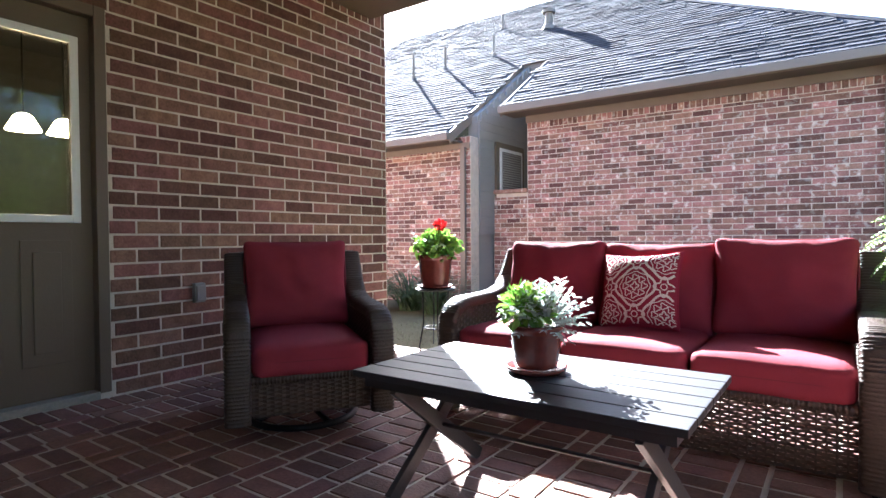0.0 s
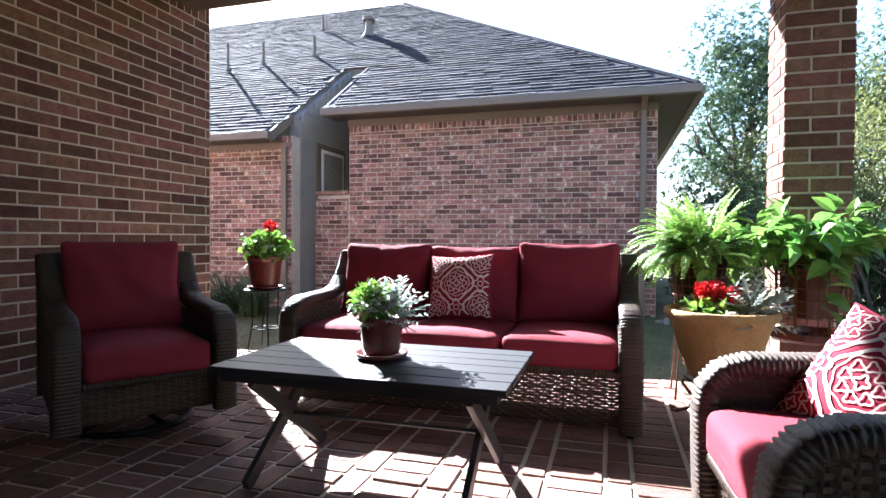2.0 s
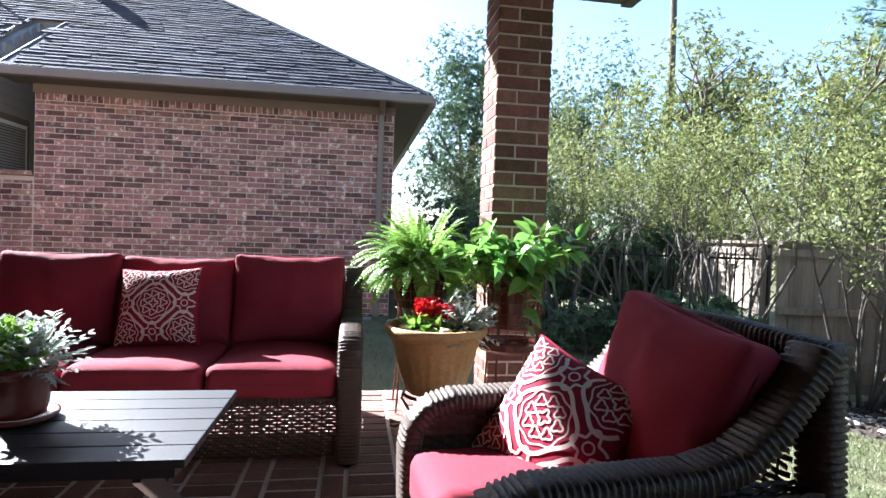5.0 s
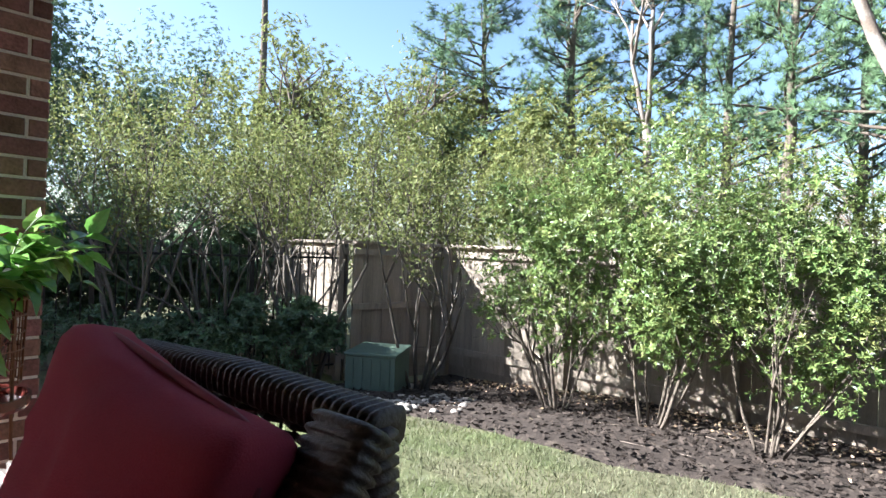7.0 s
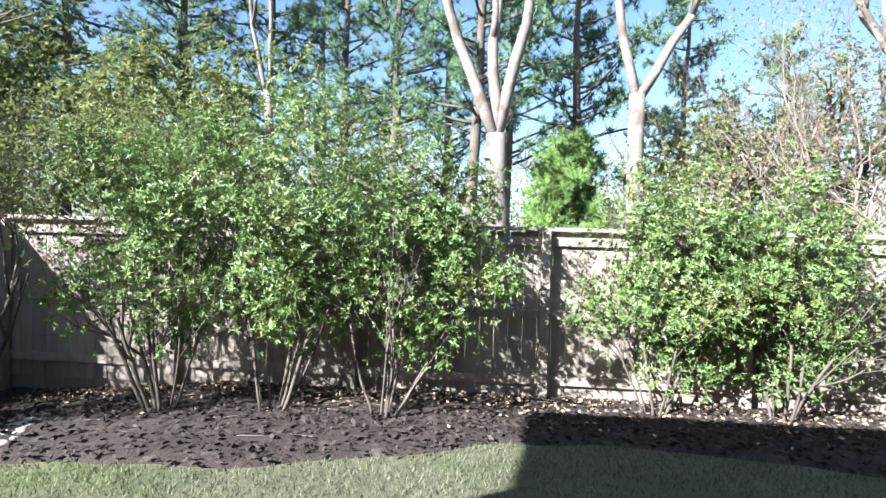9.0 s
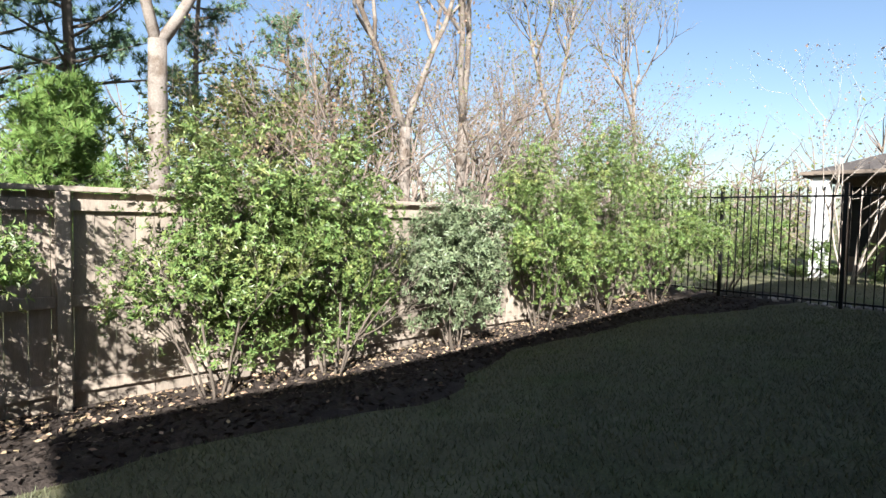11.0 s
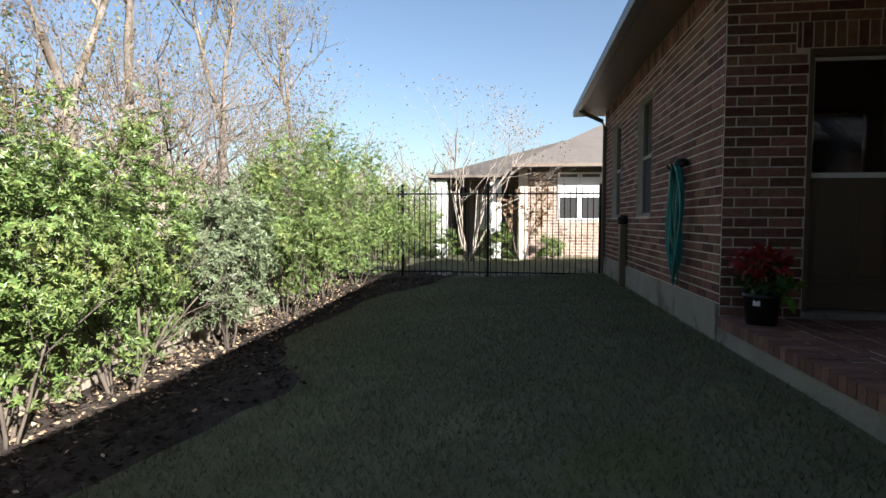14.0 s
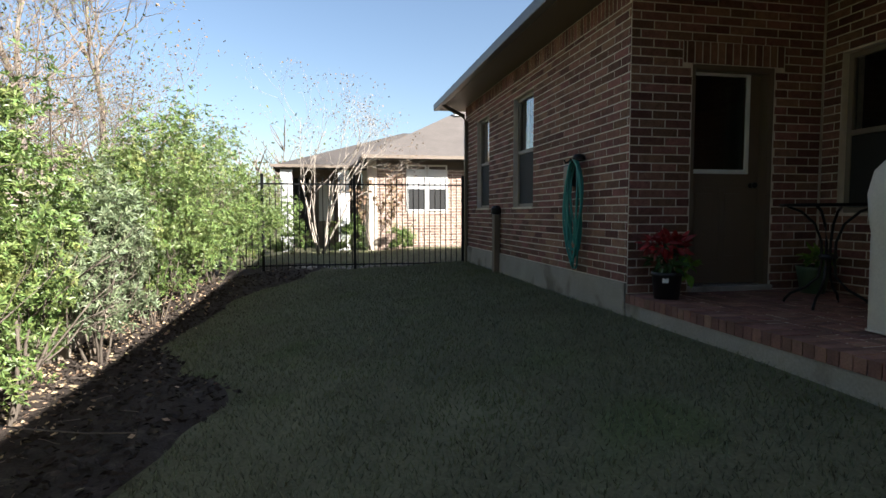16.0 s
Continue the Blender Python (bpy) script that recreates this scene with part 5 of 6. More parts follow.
def build_pothos():
    rng = random.Random(17)
    st = empty("basket_stand", pose(4.215, -0.92, 0), "rusty wire basket stand holding the pothos", "plant stand", "wire basket stands")
    wire_basket(st, 0.47, 0.76, 0.15, 0.16)
    for k in range(4):
        a = math.pi / 4 + k * math.pi / 2
        part("leg", tube([(0.15 * math.cos(a), 0.15 * math.sin(a), 0.7), (0.15 * math.cos(a), 0.15 * math.sin(a), 0.3), (0.17 * math.cos(a), 0.17 * math.sin(a), 0.005)], 0.006, 6), COPPER, st)
    part("tray", lathe([(0.001, 0.385), (0.17, 0.385), (0.18, 0.40), (0.18, 0.43), (0.17, 0.43), (0.165, 0.4), (0.001, 0.398)], 28), POT_RED, st, "red metal tray")
    f = empty("pothos", pose(4.215, -0.92, 0.50), "trailing green pothos in a wire basket", "plant")
    part("pot", lathe([(0.001, 0), (0.10, 0.0), (0.13, 0.22), (0.135, 0.24), (0.12, 0.24), (0.115, 0.21), (0.001, 0.2)], 24), POT_RED, f)
    part("soil", lathe([(0.001, 0.215), (0.115, 0.212)], 20), SOIL, f)
    for k in range(44):
        az = rng.uniform(0, 2 * math.pi)
        trail = k < 9
        L = rng.uniform(0.42, 0.7) if trail else rng.uniform(0.22, 0.46)
        rise = rng.uniform(0.8, 1.3) if trail else rng.uniform(1.0, 1.52)
        h = Vector((math.cos(az), math.sin(az), 0))
        p = Vector((h.x * 0.05, h.y * 0.05, 0.22))
        v = (h * math.cos(rise) + Vector((0, 0, math.sin(rise)))).normalized()
        pts, n = [], 14
        for i in range(n):
            pts.append(p.copy())
            p = p + v * (L / n)
            v = (v + Vector((0, 0, -1)) * (0.26 if trail else 0.11) + rand_dir(rng) * 0.12).normalized()
            if v.z < -0.2 and trail:
                v = (v - h * 0.1).normalized()
        vine = part("vine", tube(pts, 0.003, 5), STEM, f)
        for i in range(3, n):
            if rng.random() < (0.7 if trail else 0.95):
                d = (pts[i] - pts[i - 1]).normalized()
                out = (h * 0.7 + rand_dir(rng) * 0.8 + Vector((0, 0, -0.25))).normalized()
                vs, fs = [], []
                s = rng.uniform(0.07, 0.125)
                add_leaf(vs, fs, pts[i] + out * 0.015, out, (Vector((0, 0, 1)) + rand_dir(rng) * 0.6).normalized(), s, s * 0.72, "heart", 0.3)
                part("leaf", (vs, fs), LEAF_POTHOS, vine)


build_pots()
build_fern()
build_pothos()


# ---- the far end of the patio ----
# Poinsettia red with the patio's shade mixed in, darker than PETAL_RED.
BRACT_RED = mat("shade_dimmed_bract", (0.26, 0.014, 0.016), 0.6, 0.25, 20, 90, 0.1, per_piece=0.35, translucent=0.25)
HOSE = mat("teal_garden_hose", (0.02, 0.20, 0.17), 0.45, 0.15, 20, 60, 0.1)
COVER = mat("beige_vinyl_cover", (0.50, 0.46, 0.40), 0.6, 0.12, 3, 60, 0.12)
BLACKPLASTIC = mat("black_plastic", (0.012, 0.012, 0.014), 0.45, 0.1, 6, 80, 0.05)
GREENPOT = mat("green_glazed_pot", (0.07, 0.12, 0.07), 0.35, 0.2, 6, 60, 0.08)


def build_south_things():
    rng = random.Random(44)
    e = empty("poinsettia", pose(4.77, -6.08, 0), "red poinsettia in a black nursery pot", "potted plant")
    part("pot", lathe([(0.001, 0), (0.105, 0), (0.125, 0.2), (0.135, 0.205), (0.135, 0.235), (0.125, 0.235), (0.12, 0.2), (0.001, 0.2)], 28), BLACKPLASTIC, e, smooth=True)
    part("soil", lathe([(0.001, 0.21), (0.12, 0.205)], 20), SOIL, e)
    tag = boxed("label_tag", (-0.025, 0.025, -0.001, 0.001, -0.02, 0.02), WHITE, e, "small white price label")
    tag.matrix_local = pose(0.075, 0.098, 0.17, 6, 0, -38)
    part("foliage", foliage_clump(rng, (0, 0, 0.34), (0.16, 0.16, 0.11), 90, 0.09, 0.05, "heart", 0.5, 0.3), LEAF_DARK, e)
    part("bract", foliage_clump(rng, (0.02, 0.0, 0.47), (0.21, 0.19, 0.07), 130, 0.10, 0.05, "lance", 0.9, 0.3), BRACT_RED, e, "red bracts")["kind"] = "stuff"
    part("pale_foliage", foliage_clump(rng, (-0.17, 0.05, 0.27), (0.09, 0.08, 0.08), 26, 0.09, 0.06, "heart", 0.6, 0.4), LEAF_LIME, e, "pale green heart leaves")
    # hose and its hanger
    hb = empty("hose_hanger", pose(4.97, -7.36, 1.27), "dark wall-mounted hose hanger box", "hose hanger")
    part("bracket", tube([(0.0, 0, 0.05), (0.08, 0, 0.06), (0.13, 0, 0.03), (0.15, 0, 0.07)], 0.011, 7), IRON, hb)
    part("bracket", tube([(0.0, -0.16, 0.05), (0.08, -0.16, 0.06), (0.13, -0.16, 0.03), (0.15, -0.16, 0.07)], 0.011, 7), IRON, hb)
    part("box", box(bmesh.new(), 0.0, 0.09, -0.3, -0.14, -0.22, 0.02, 0.012), BLACKPLASTIC, hb)
    part("lid", box(bmesh.new(), 0.091, 0.1, -0.29, -0.15, -0.20, 0.0, 0.004), TRIM, hb, "tan panel of the box")
    part("cap", lathe([(0.001, 0), (0.07, 0), (0.07, 0.03), (0.05, 0.06), (0.001, 0.07)], 18), IRON, hb).location = (0.06, 0.02, 0.05)
    ho = empty("garden_hose", pose(5.03, -7.40, 1.32), "coiled teal garden hose hanging on the wall", "hose")
    for k in range(9):
        w = 0.13 + 0.016 * k + rng.uniform(-0.01, 0.01)
        L = 0.85 + 0.045 * k + rng.uniform(-0.04, 0.04)
        x = 0.02 + 0.012 * (k % 4)
        c = rng.uniform(-0.03, 0.03) + 0.02
        pts = []
        for i in range(40):
            t = 2 * math.pi * i / 40
            y = w * math.sin(t) * (0.8 + 0.2 * math.cos(t)) + c
            z = -L / 2 + L / 2 * math.cos(t)
            pts.append((x + 0.014 * math.sin(3 * t + k), y + 0.02 * math.sin(2 * t + k), z))
        part("coil", tube(pts, 0.0105, 8, closed=True), HOSE, ho, smooth=True)
    part("tail", tube([(0.02, -0.1, -0.7), (0.02, -0.16, -0.5), (0.02, -0.19, -0.4), (0.01, -0.2, -0.34)], 0.0105, 8), HOSE, ho, smooth=True)
    part("nozzle", lathe([(0.012, 0), (0.016, 0.01), (0.016, 0.05), (0.009, 0.06), (0.009, 0.1)], 12), BLACKPLASTIC, ho).location = (0.01, -0.2, -0.36)
    # utility pipe box on the wing wall, and its downspout
    u = empty("utility_pipe", pose(5.0, -10.43, -0.32), "dark utility conduit on the house wall", "pipe")
    part("conduit", box(bmesh.new(), -0.03, 0.07, -0.07, 0.07, 0.0, 1.05, 0.01), TAUPE, u)
    part("conduit_cap", lathe([(0.06, 0), (0.085, 0.02), (0.085, 0.1), (0.05, 0.14), (0.001, 0.15)], 16), IRON, u).location = (0.02, 0, 1.05)
    d = empty("downspout", None, "dark taupe metal downspout at the wing corner", "downspout")
    part("pipe", box(bmesh.new(), 4.965, 5.03, -12.62, -12.54, -0.38, 2.55, 0.01), TAUPE, d)
    part("elbow", tube([(5.0, -12.58, 2.53), (5.05, -12.58, 2.66), (5.35, -12.58, 2.80), (5.46, -12.58, 2.88)], 0.04, 8), TAUPE, d)
    # bistro table
    b = empty("bistro_table", pose(3.78, -5.42, 0), "black wrought iron bistro table", "table")
    part("top", lathe([(0.001, 0.80), (0.34, 0.80), (0.35, 0.81), (0.34, 0.822), (0.001, 0.822)], 40), IRON, b)
    for k in range(4):
        a = 0.5 + k * math.pi / 2
        prof = [(0.30, 0.80), (0.20, 0.76), (0.10, 0.66), (0.05, 0.52), (0.045, 0.36), (0.06, 0.24), (0.14, 0.15), (0.26, 0.08), (0.30, 0.03), (0.31, 0.006)]
        part("leg", tube([(r * math.cos(a), r * math.sin(a), z) for r, z in prof], 0.011, 7), IRON, b, smooth=True)
    part("collar", lathe([(0.06, 0.38), (0.068, 0.4), (0.06, 0.42)], 16), IRON, b)
    # covered grill
    g = empty("covered_grill", pose(4.11, -4.38, 0), "barbecue grill under a beige fitted cover", "grill")
    sec = [(0.0, 0.27, 0.22), (0.35, 0.275, 0.225), (0.62, 0.285, 0.23), (0.70, 0.30, 0.235), (0.86, 0.31, 0.24), (1.0, 0.28, 0.22), (1.1, 0.2, 0.16), (1.13, 0.02, 0.02)]
    vs, fs, S = [], [], 40
    for z, a, bb in sec:
        for k in range(S):
            t = 2 * math.pi * k / S
            c, s = math.cos(t), math.sin(t)
            f = 1 + 0.03 * math.sin(7 * t + z * 6) * (1 - z / 1.3)
            vs.append((math.copysign(abs(c) ** 0.5, c) * a * f, math.copysign(abs(s) ** 0.5, s) * bb * f, z + 0.01))
    for i in range(len(sec) - 1):
        for k in range(S):
            fs.append((i * S + k, i * S + (k + 1) % S, (i + 1) * S + (k + 1) % S, (i + 1) * S + k))
    part("cover", (vs, fs), COVER, g, smooth=True)
    part("hem", tube([(v[0] * 1.012, v[1] * 1.012, v[2] + 0.005) for v in vs[:S]], 0.008, 6, closed=True), COVER, g)
    # green pot by the door
    p = empty("green_pot", pose(3.22, -6.12, 0), "green glazed pot with a small plant", "potted plant")
    part("pot", lathe([(0.001, 0), (0.10, 0), (0.14, 0.22), (0.15, 0.25), (0.135, 0.25), (0.12, 0.2), (0.001, 0.2)], 26), GREENPOT, p, smooth=True)
    part("foliage", foliage_clump(rng, (-0.04, 0, 0.31), (0.11, 0.11, 0.09), 60, 0.09, 0.05, "heart", 0.6, 0.3), LEAF_LIME, p)
    # outlet by the armchair
    o = empty("wall_outlet", pose(0.008, -1.79, 0.53), "grey weatherproof wall outlet box", "outlet")
    part("box", box(bmesh.new(), 0, 0.035, -0.035, 0.035, -0.06, 0.06, 0.006), SIDING, o)
    part("cover", box(bmesh.new(), 0.036, 0.05, -0.03, 0.03, -0.05, 0.045, 0.006), SIDING, o)


build_south_things()


# ---- planting ----
LEAF_BUSH = mat("bush_leaf", (0.145, 0.205, 0.06), 0.42, 0.3, 3, 40, 0.08, spec=0.45, per_piece=0.5, hue=0.025, translucent=0.3, patches=((0.22, 0.24, 0.08), 1.6, 0.55))
LEAF_GREY = mat("grey_green_leaf", (0.165, 0.205, 0.11), 0.45, 0.3, 3, 40, 0.08, per_piece=0.4, hue=0.02, translucent=0.3)
LEAF_THIN = mat("thin_olive_leaf", (0.16, 0.18, 0.06), 0.65, 0.3, 3, 40, 0.08, spec=0.2, per_piece=0.4, hue=0.025, translucent=0.35)
LEAF_DEEP = mat("evergreen_leaf", (0.075, 0.12, 0.055), 0.5, 0.3, 2, 40, 0.08, per_piece=0.4, hue=0.02, translucent=0.2)
NEEDLE = mat("pine_needle", (0.10, 0.165, 0.08), 0.55, 0.3, 1, 30, 0.0, per_piece=0.4, hue=0.02, translucent=0.25)
NEEDLE_YOUNG = mat("young_pine_needle", (0.16, 0.25, 0.06), 0.55, 0.25, 1, 30, 0.0, per_piece=0.3, hue=0.02, translucent=0.3)
BARK = mat("grey_brown_bark", (0.12, 0.098, 0.078), 0.9, 0.35, 6, 60, 0.7, stretch=(3, 3, 0.7), spec=0.15)
BARK_MYRTLE = mat("smooth_myrtle_bark", (0.36, 0.31, 0.26), 0.8, 0.2, 5, 40, 0.2, spec=0.2)
BARK_DARK = mat("dark_shrub_bark", (0.11, 0.095, 0.08), 0.9, 0.35, 8, 60, 0.5, spec=0.15)
BARK_PALE = mat("pale_bark", (0.20, 0.172, 0.146), 0.9, 0.35, 4, 40, 0.7, patches=((0.115, 0.09, 0.07), 3, 0.5), spec=0.15)
TWIG = mat("bare_twig", (0.19, 0.152, 0.125), 0.85, 0.3, 6, 60, 0.2, spec=0.15)
DRY = mat("dry_leaf", (0.23, 0.16, 0.10), 0.8, 0.3, 9, 60, 0.1, per_piece=0.5, hue=0.02, translucent=0.3)
LITTER = mat("bleached_leaf_litter", (0.30, 0.215, 0.135), 0.85, 0.3, 9, 60, 0.1, per_piece=0.5, hue=0.02)


def limb(rng, p, v, L, r0, r1, n=6, wob=0.12, lift=0.05):
    pts, rad = [p.copy()], [r0]
    for i in range(n):
        v = (v + rand_dir(rng) * wob + Vector((0, 0, lift))).normalized()
        p = p + v * (L / n)
        pts.append(p.copy())
        rad.append(r0 + (r1 - r0) * (i + 1) / n)
    return pts, rad, v


def branching(rng, p, v, L, r, depth, tubes, tips, spread=0.6, lift=0.06, kids=(2, 3), shrink=0.68, sides=5, wob=0.12):
    pts, rad, v2 = limb(rng, p, v, L, r, r * 0.62, 5, wob, lift)
    tubes.append(tube(pts, rad, max(3, sides)))
    if depth == 0:
        tips.append((pts[-1], v2))
        tips.append((pts[3], v2))
        return
    if depth == 1:
        tips.append((pts[2], v2))
        tips.append((pts[4], v2))
    for k in range(rng.randint(*kids)):
        f = rng.choice((3, 4, 5))
        d = (v2 + rand_dir(rng) * spread).normalized()
        branching(rng, pts[f], d, L * shrink * rng.uniform(0.8, 1.15), rad[f] * 0.74, depth - 1, tubes, tips, spread, lift, kids, shrink, sides - 1, wob)


def leaf_cloud(rng, centre, rad, n, L, W, lumps=14, kind="lance", gaps=0.32, low=-1.0):
    """Rosettes of leaves on the shells of many lumps inside an ellipsoid."""
    c = Vector(centre)
    balls = []
    for _ in range(lumps):
        d = rand_dir(rng, 0.1)
        r = rng.uniform(0.30, 0.93)
        b = Vector((d.x * rad[0], d.y * rad[1], d.z * rad[2])) * r
        balls.append((c + b, rng.uniform(0.15, 0.36)))
    vs, fs = [], []
    for _ in range(n // 6):
        b, s = rng.choice(balls)
        d = rand_dir(rng, 0.12)
        p = b + Vector((d.x * rad[0], d.y * rad[1], d.z * rad[2])) * s * rng.uniform(0.5, 1.08)
        if rng.random() < 0.28:
            d = rand_dir(rng, 0.0)
            p = c + Vector((d.x * rad[0], d.y * rad[1], d.z * rad[2])) * (rng.uniform(0.2, 1.0) ** 0.5) * (0.97 + 0.16 * noise.noise(d * 3 + c))
        if noise.noise(p * 2.1) < -gaps or p.z < low + 0.12 * noise.noise(p * 4):
            continue
        axis = (d * 0.7 + rand_dir(rng) * 0.5 + Vector((0, 0, 0.45))).normalized()
        e1 = axis.orthogonal().normalized()
        e2 = axis.cross(e1)
        turn = rng.uniform(0, 6.28)
        for k in range(6):
            a = turn + 1.05 * k + rng.uniform(-0.3, 0.3)
            out = e1 * math.cos(a) + e2 * math.sin(a)
            up = rng.uniform(0.1, 1.0)
            dd = (out + axis * up).normalized()
            nn = (axis - out * up * 0.6).normalized()
            sdir = dd.cross(nn)
            if sdir.length < 0.01:
                continue
            sdir.normalize()
            q = p - axis * rng.uniform(0, L * 0.5)
            l = L * rng.uniform(0.65, 1.3)
            w = W * rng.uniform(0.75, 1.25) / 2
            o = len(vs)
            vs += [q, q + dd * l * 0.5 + sdir * w + nn * w * 0.35, q + dd * l - nn * l * 0.12, q + dd * l * 0.5 - sdir * w + nn * w * 0.35]
            fs += [(o, o + 1, o + 2), (o, o + 2, o + 3)]
    return vs, fs


def shrub(base, crown, rad, leaves, leaf, label, seed, L=0.05, W=0.019, stems=7, lumps=46, group="evergreen shrubs along the fence", gaps=0.2):
    rng = random.Random(seed)
    x, y = base
    z = ground_z(x, y)
    s = empty("shrub", pose(x, y, z), label, "shrub", group)
    o = Vector((x, y, z))
    tubes, tips = [], []
    top = Vector(crown) - o
    for k in range(stems):
        a = rng.uniform(0, 2 * math.pi)
        p = Vector((0.07 * math.cos(a), 0.07 * math.sin(a), -0.03))
        aim = (Vector((top.x + rad[0] * 0.6 * math.cos(a), top.y + rad[1] * 0.7 * math.sin(a), top.z)) - p).normalized()
        branching(rng, p, aim, (top.z) * 0.62, rng.uniform(0.011, 0.021), 3, tubes, tips, 0.6, 0.05)
    part("stem", join(*tubes), BARK, s, "bare grey-brown stems", smooth=True)
    vs, fs = leaf_cloud(rng, top, rad, int(leaves * 3.1), L, W, lumps, gaps=gaps, low=0.30 if rad[2] > 0.7 else 0.08)
    part("foliage", (vs, fs), leaf, s)
    return s


def build_bushes():
    shrub((9.05, -0.34), (9.2, -0.15, 0.85), (0.95, 1.05, 1.15), 8500, LEAF_BUSH, "tall glossy green shrub in front of the fence", 1)
    shrub((9.25, -1.25), (9.35, -1.35, 1.15), (1.0, 1.15, 1.40), 10500, LEAF_BUSH, "tall glossy green shrub in front of the fence", 2)
    shrub((9.35, -2.24), (9.5, -2.45, 0.85), (0.75, 1.08, 1.22), 9500, LEAF_BUSH, "tall glossy green shrub in front of the fence", 3)
    shrub((9.90, -4.75), (9.86, -4.85, 0.6), (0.62, 0.95, 1.12), 8500, LEAF_BUSH, "rounded green shrub in front of the fence", 4)
    shrub((9.90, -5.85), (9.88, -5.8, 0.6), (0.62, 0.95, 1.15), 8500, LEAF_BUSH, "rounded green shrub in front of the fence", 5)
    shrub((9.88, -7.55), (9.85, -7.5, 0.35), (0.55, 0.85, 0.85), 6500, LEAF_GREY, "smaller grey-green shrub in front of the fence", 6, L=0.07, W=0.022)
    shrub((9.82, -9.1), (9.8, -9.1, 0.8), (0.75, 1.0, 1.25), 8000, LEAF_BUSH, "dense green hedge shrub by the fence", 7)
    shrub((9.78, -10.6), (9.7, -10.6, 1.0), (0.95, 1.15, 1.5), 9000, LEAF_BUSH, "dense green hedge shrub by the fence", 8)
    shrub((9.65, -12.0), (9.5, -12.0, 0.85), (1.05, 1.1, 1.35), 8000, LEAF_BUSH, "dense green hedge shrub by the fence", 9)
    shrub((9.3, -14.0), (9.2, -14.2, 0.6), (1.0, 1.2, 1.1), 5000, LEAF_BUSH, "green hedge shrub beyond the iron fence", 10)
    # dark low plants in the shade by the iron fence
    for i, (x, y) in enumerate(((7.0, 2.6), (7.7, 2.4), (6.3, 3.0), (5.6, 3.3), (8.2, 3.6), (7.2, 3.6))):
        shrub((x, y), (x, y, -0.2), (0.62, 0.6, 0.55), 2600, LEAF_DEEP, "low dark evergreen shrub in the shade", 20 + i, stems=4, lumps=9, L=0.07, W=0.03, group="low shrubs by the iron fence")
    # clump of strap leaves by the neighbour's wall
    rng = random.Random(6)
    for i, (x, y) in enumerate(((-1.75, 3.1), (-2.35, 3.25), (-3.0, 3.1))):
        vs, fs = [], []
        for _ in range(170):
            az = rng.uniform(0, 6.28)
            h = Vector((math.cos(az), math.sin(az), 0))
            p = Vector((rng.uniform(-0.12, 0.12), rng.uniform(-0.12, 0.12), 0))
            v = (h * rng.uniform(0.2, 0.8) + Vector((0, 0, 1))).normalized()
            sd = v.cross(h)
            sd = Vector((-h.y, h.x, 0))
            L, n = rng.uniform(0.8, 1.15), 7
            o = len(vs)
            for k in range(n + 1):
                w = 0.011 * (1 - (k / n) ** 2) + 0.0012
                vs += [p - sd * w, p + sd * w]
                p = p + v * (L / n)
                v = (v + h * 0.12 - Vector((0, 0, 0.17))).normalized()
            for k in range(n):
                fs.append((o + 2 * k, o + 2 * k + 1, o + 2 * k + 3, o + 2 * k + 2))
        g = tagged(part("strap_leaf_plant", (vs, fs), LEAF_DEEP), "clump of long dark strap leaves by the wall", "plant", "strap-leaved clumps")
        g.location = (x, y, ground_z(x, y))


def thin_tree(base, height, seed, leaves, label, spread=0.5, stems=5, leaf=None, L=0.06, W=0.03, bark=None, lean=(0, 0), depth=3, group="thin ornamental trees", thick=1.0):
    rng = random.Random(seed)
    x, y = base
    t = empty("tree", pose(x, y, ground_z(x, y)), label, "tree", group)
    tubes, tips = [], []
    for k in range(stems):
        a = 2 * math.pi * k / stems + rng.uniform(-0.4, 0.4)
        v = Vector((0.34 * math.cos(a) + lean[0], 0.34 * math.sin(a) + lean[1], 1)).normalized()
        branching(rng, Vector((0.06 * math.cos(a), 0.06 * math.sin(a), -0.05)), v, height * 0.40, 0.024 * thick * height / 3.2, depth, tubes, tips, spread, 0.04, (2, 3), 0.66, 6)
    part("trunk", join(*tubes), bark or BARK, t, smooth=True)
    if leaves:
        vs, fs = [], []
        for _ in range(leaves):
            p, v = rng.choice(tips)
            q = p + rand_dir(rng) * rng.uniform(0.01, 0.15) * height / 3
            add_leaf_quad(rng, vs, fs, q, rand_dir(rng), L, W)
        part("foliage", (vs, fs), leaf or LEAF_THIN, t)
    return t


def add_leaf_quad(rng, vs, fs, p, d, L, W):
    nn = (Vector((0, 0, 0.6)) + rand_dir(rng)).normalized()
    s = d.cross(nn)
    if s.length < 0.02:
        return
    s.normalize()
    l, w = L * rng.uniform(0.6, 1.2), W * rng.uniform(0.7, 1.2) / 2
    o = len(vs)
    vs += [p, p + d * l * 0.5 + s * w, p + d * l, p + d * l * 0.5 - s * w]
    fs += [(o, o + 1, o + 2), (o, o + 2, o + 3)]


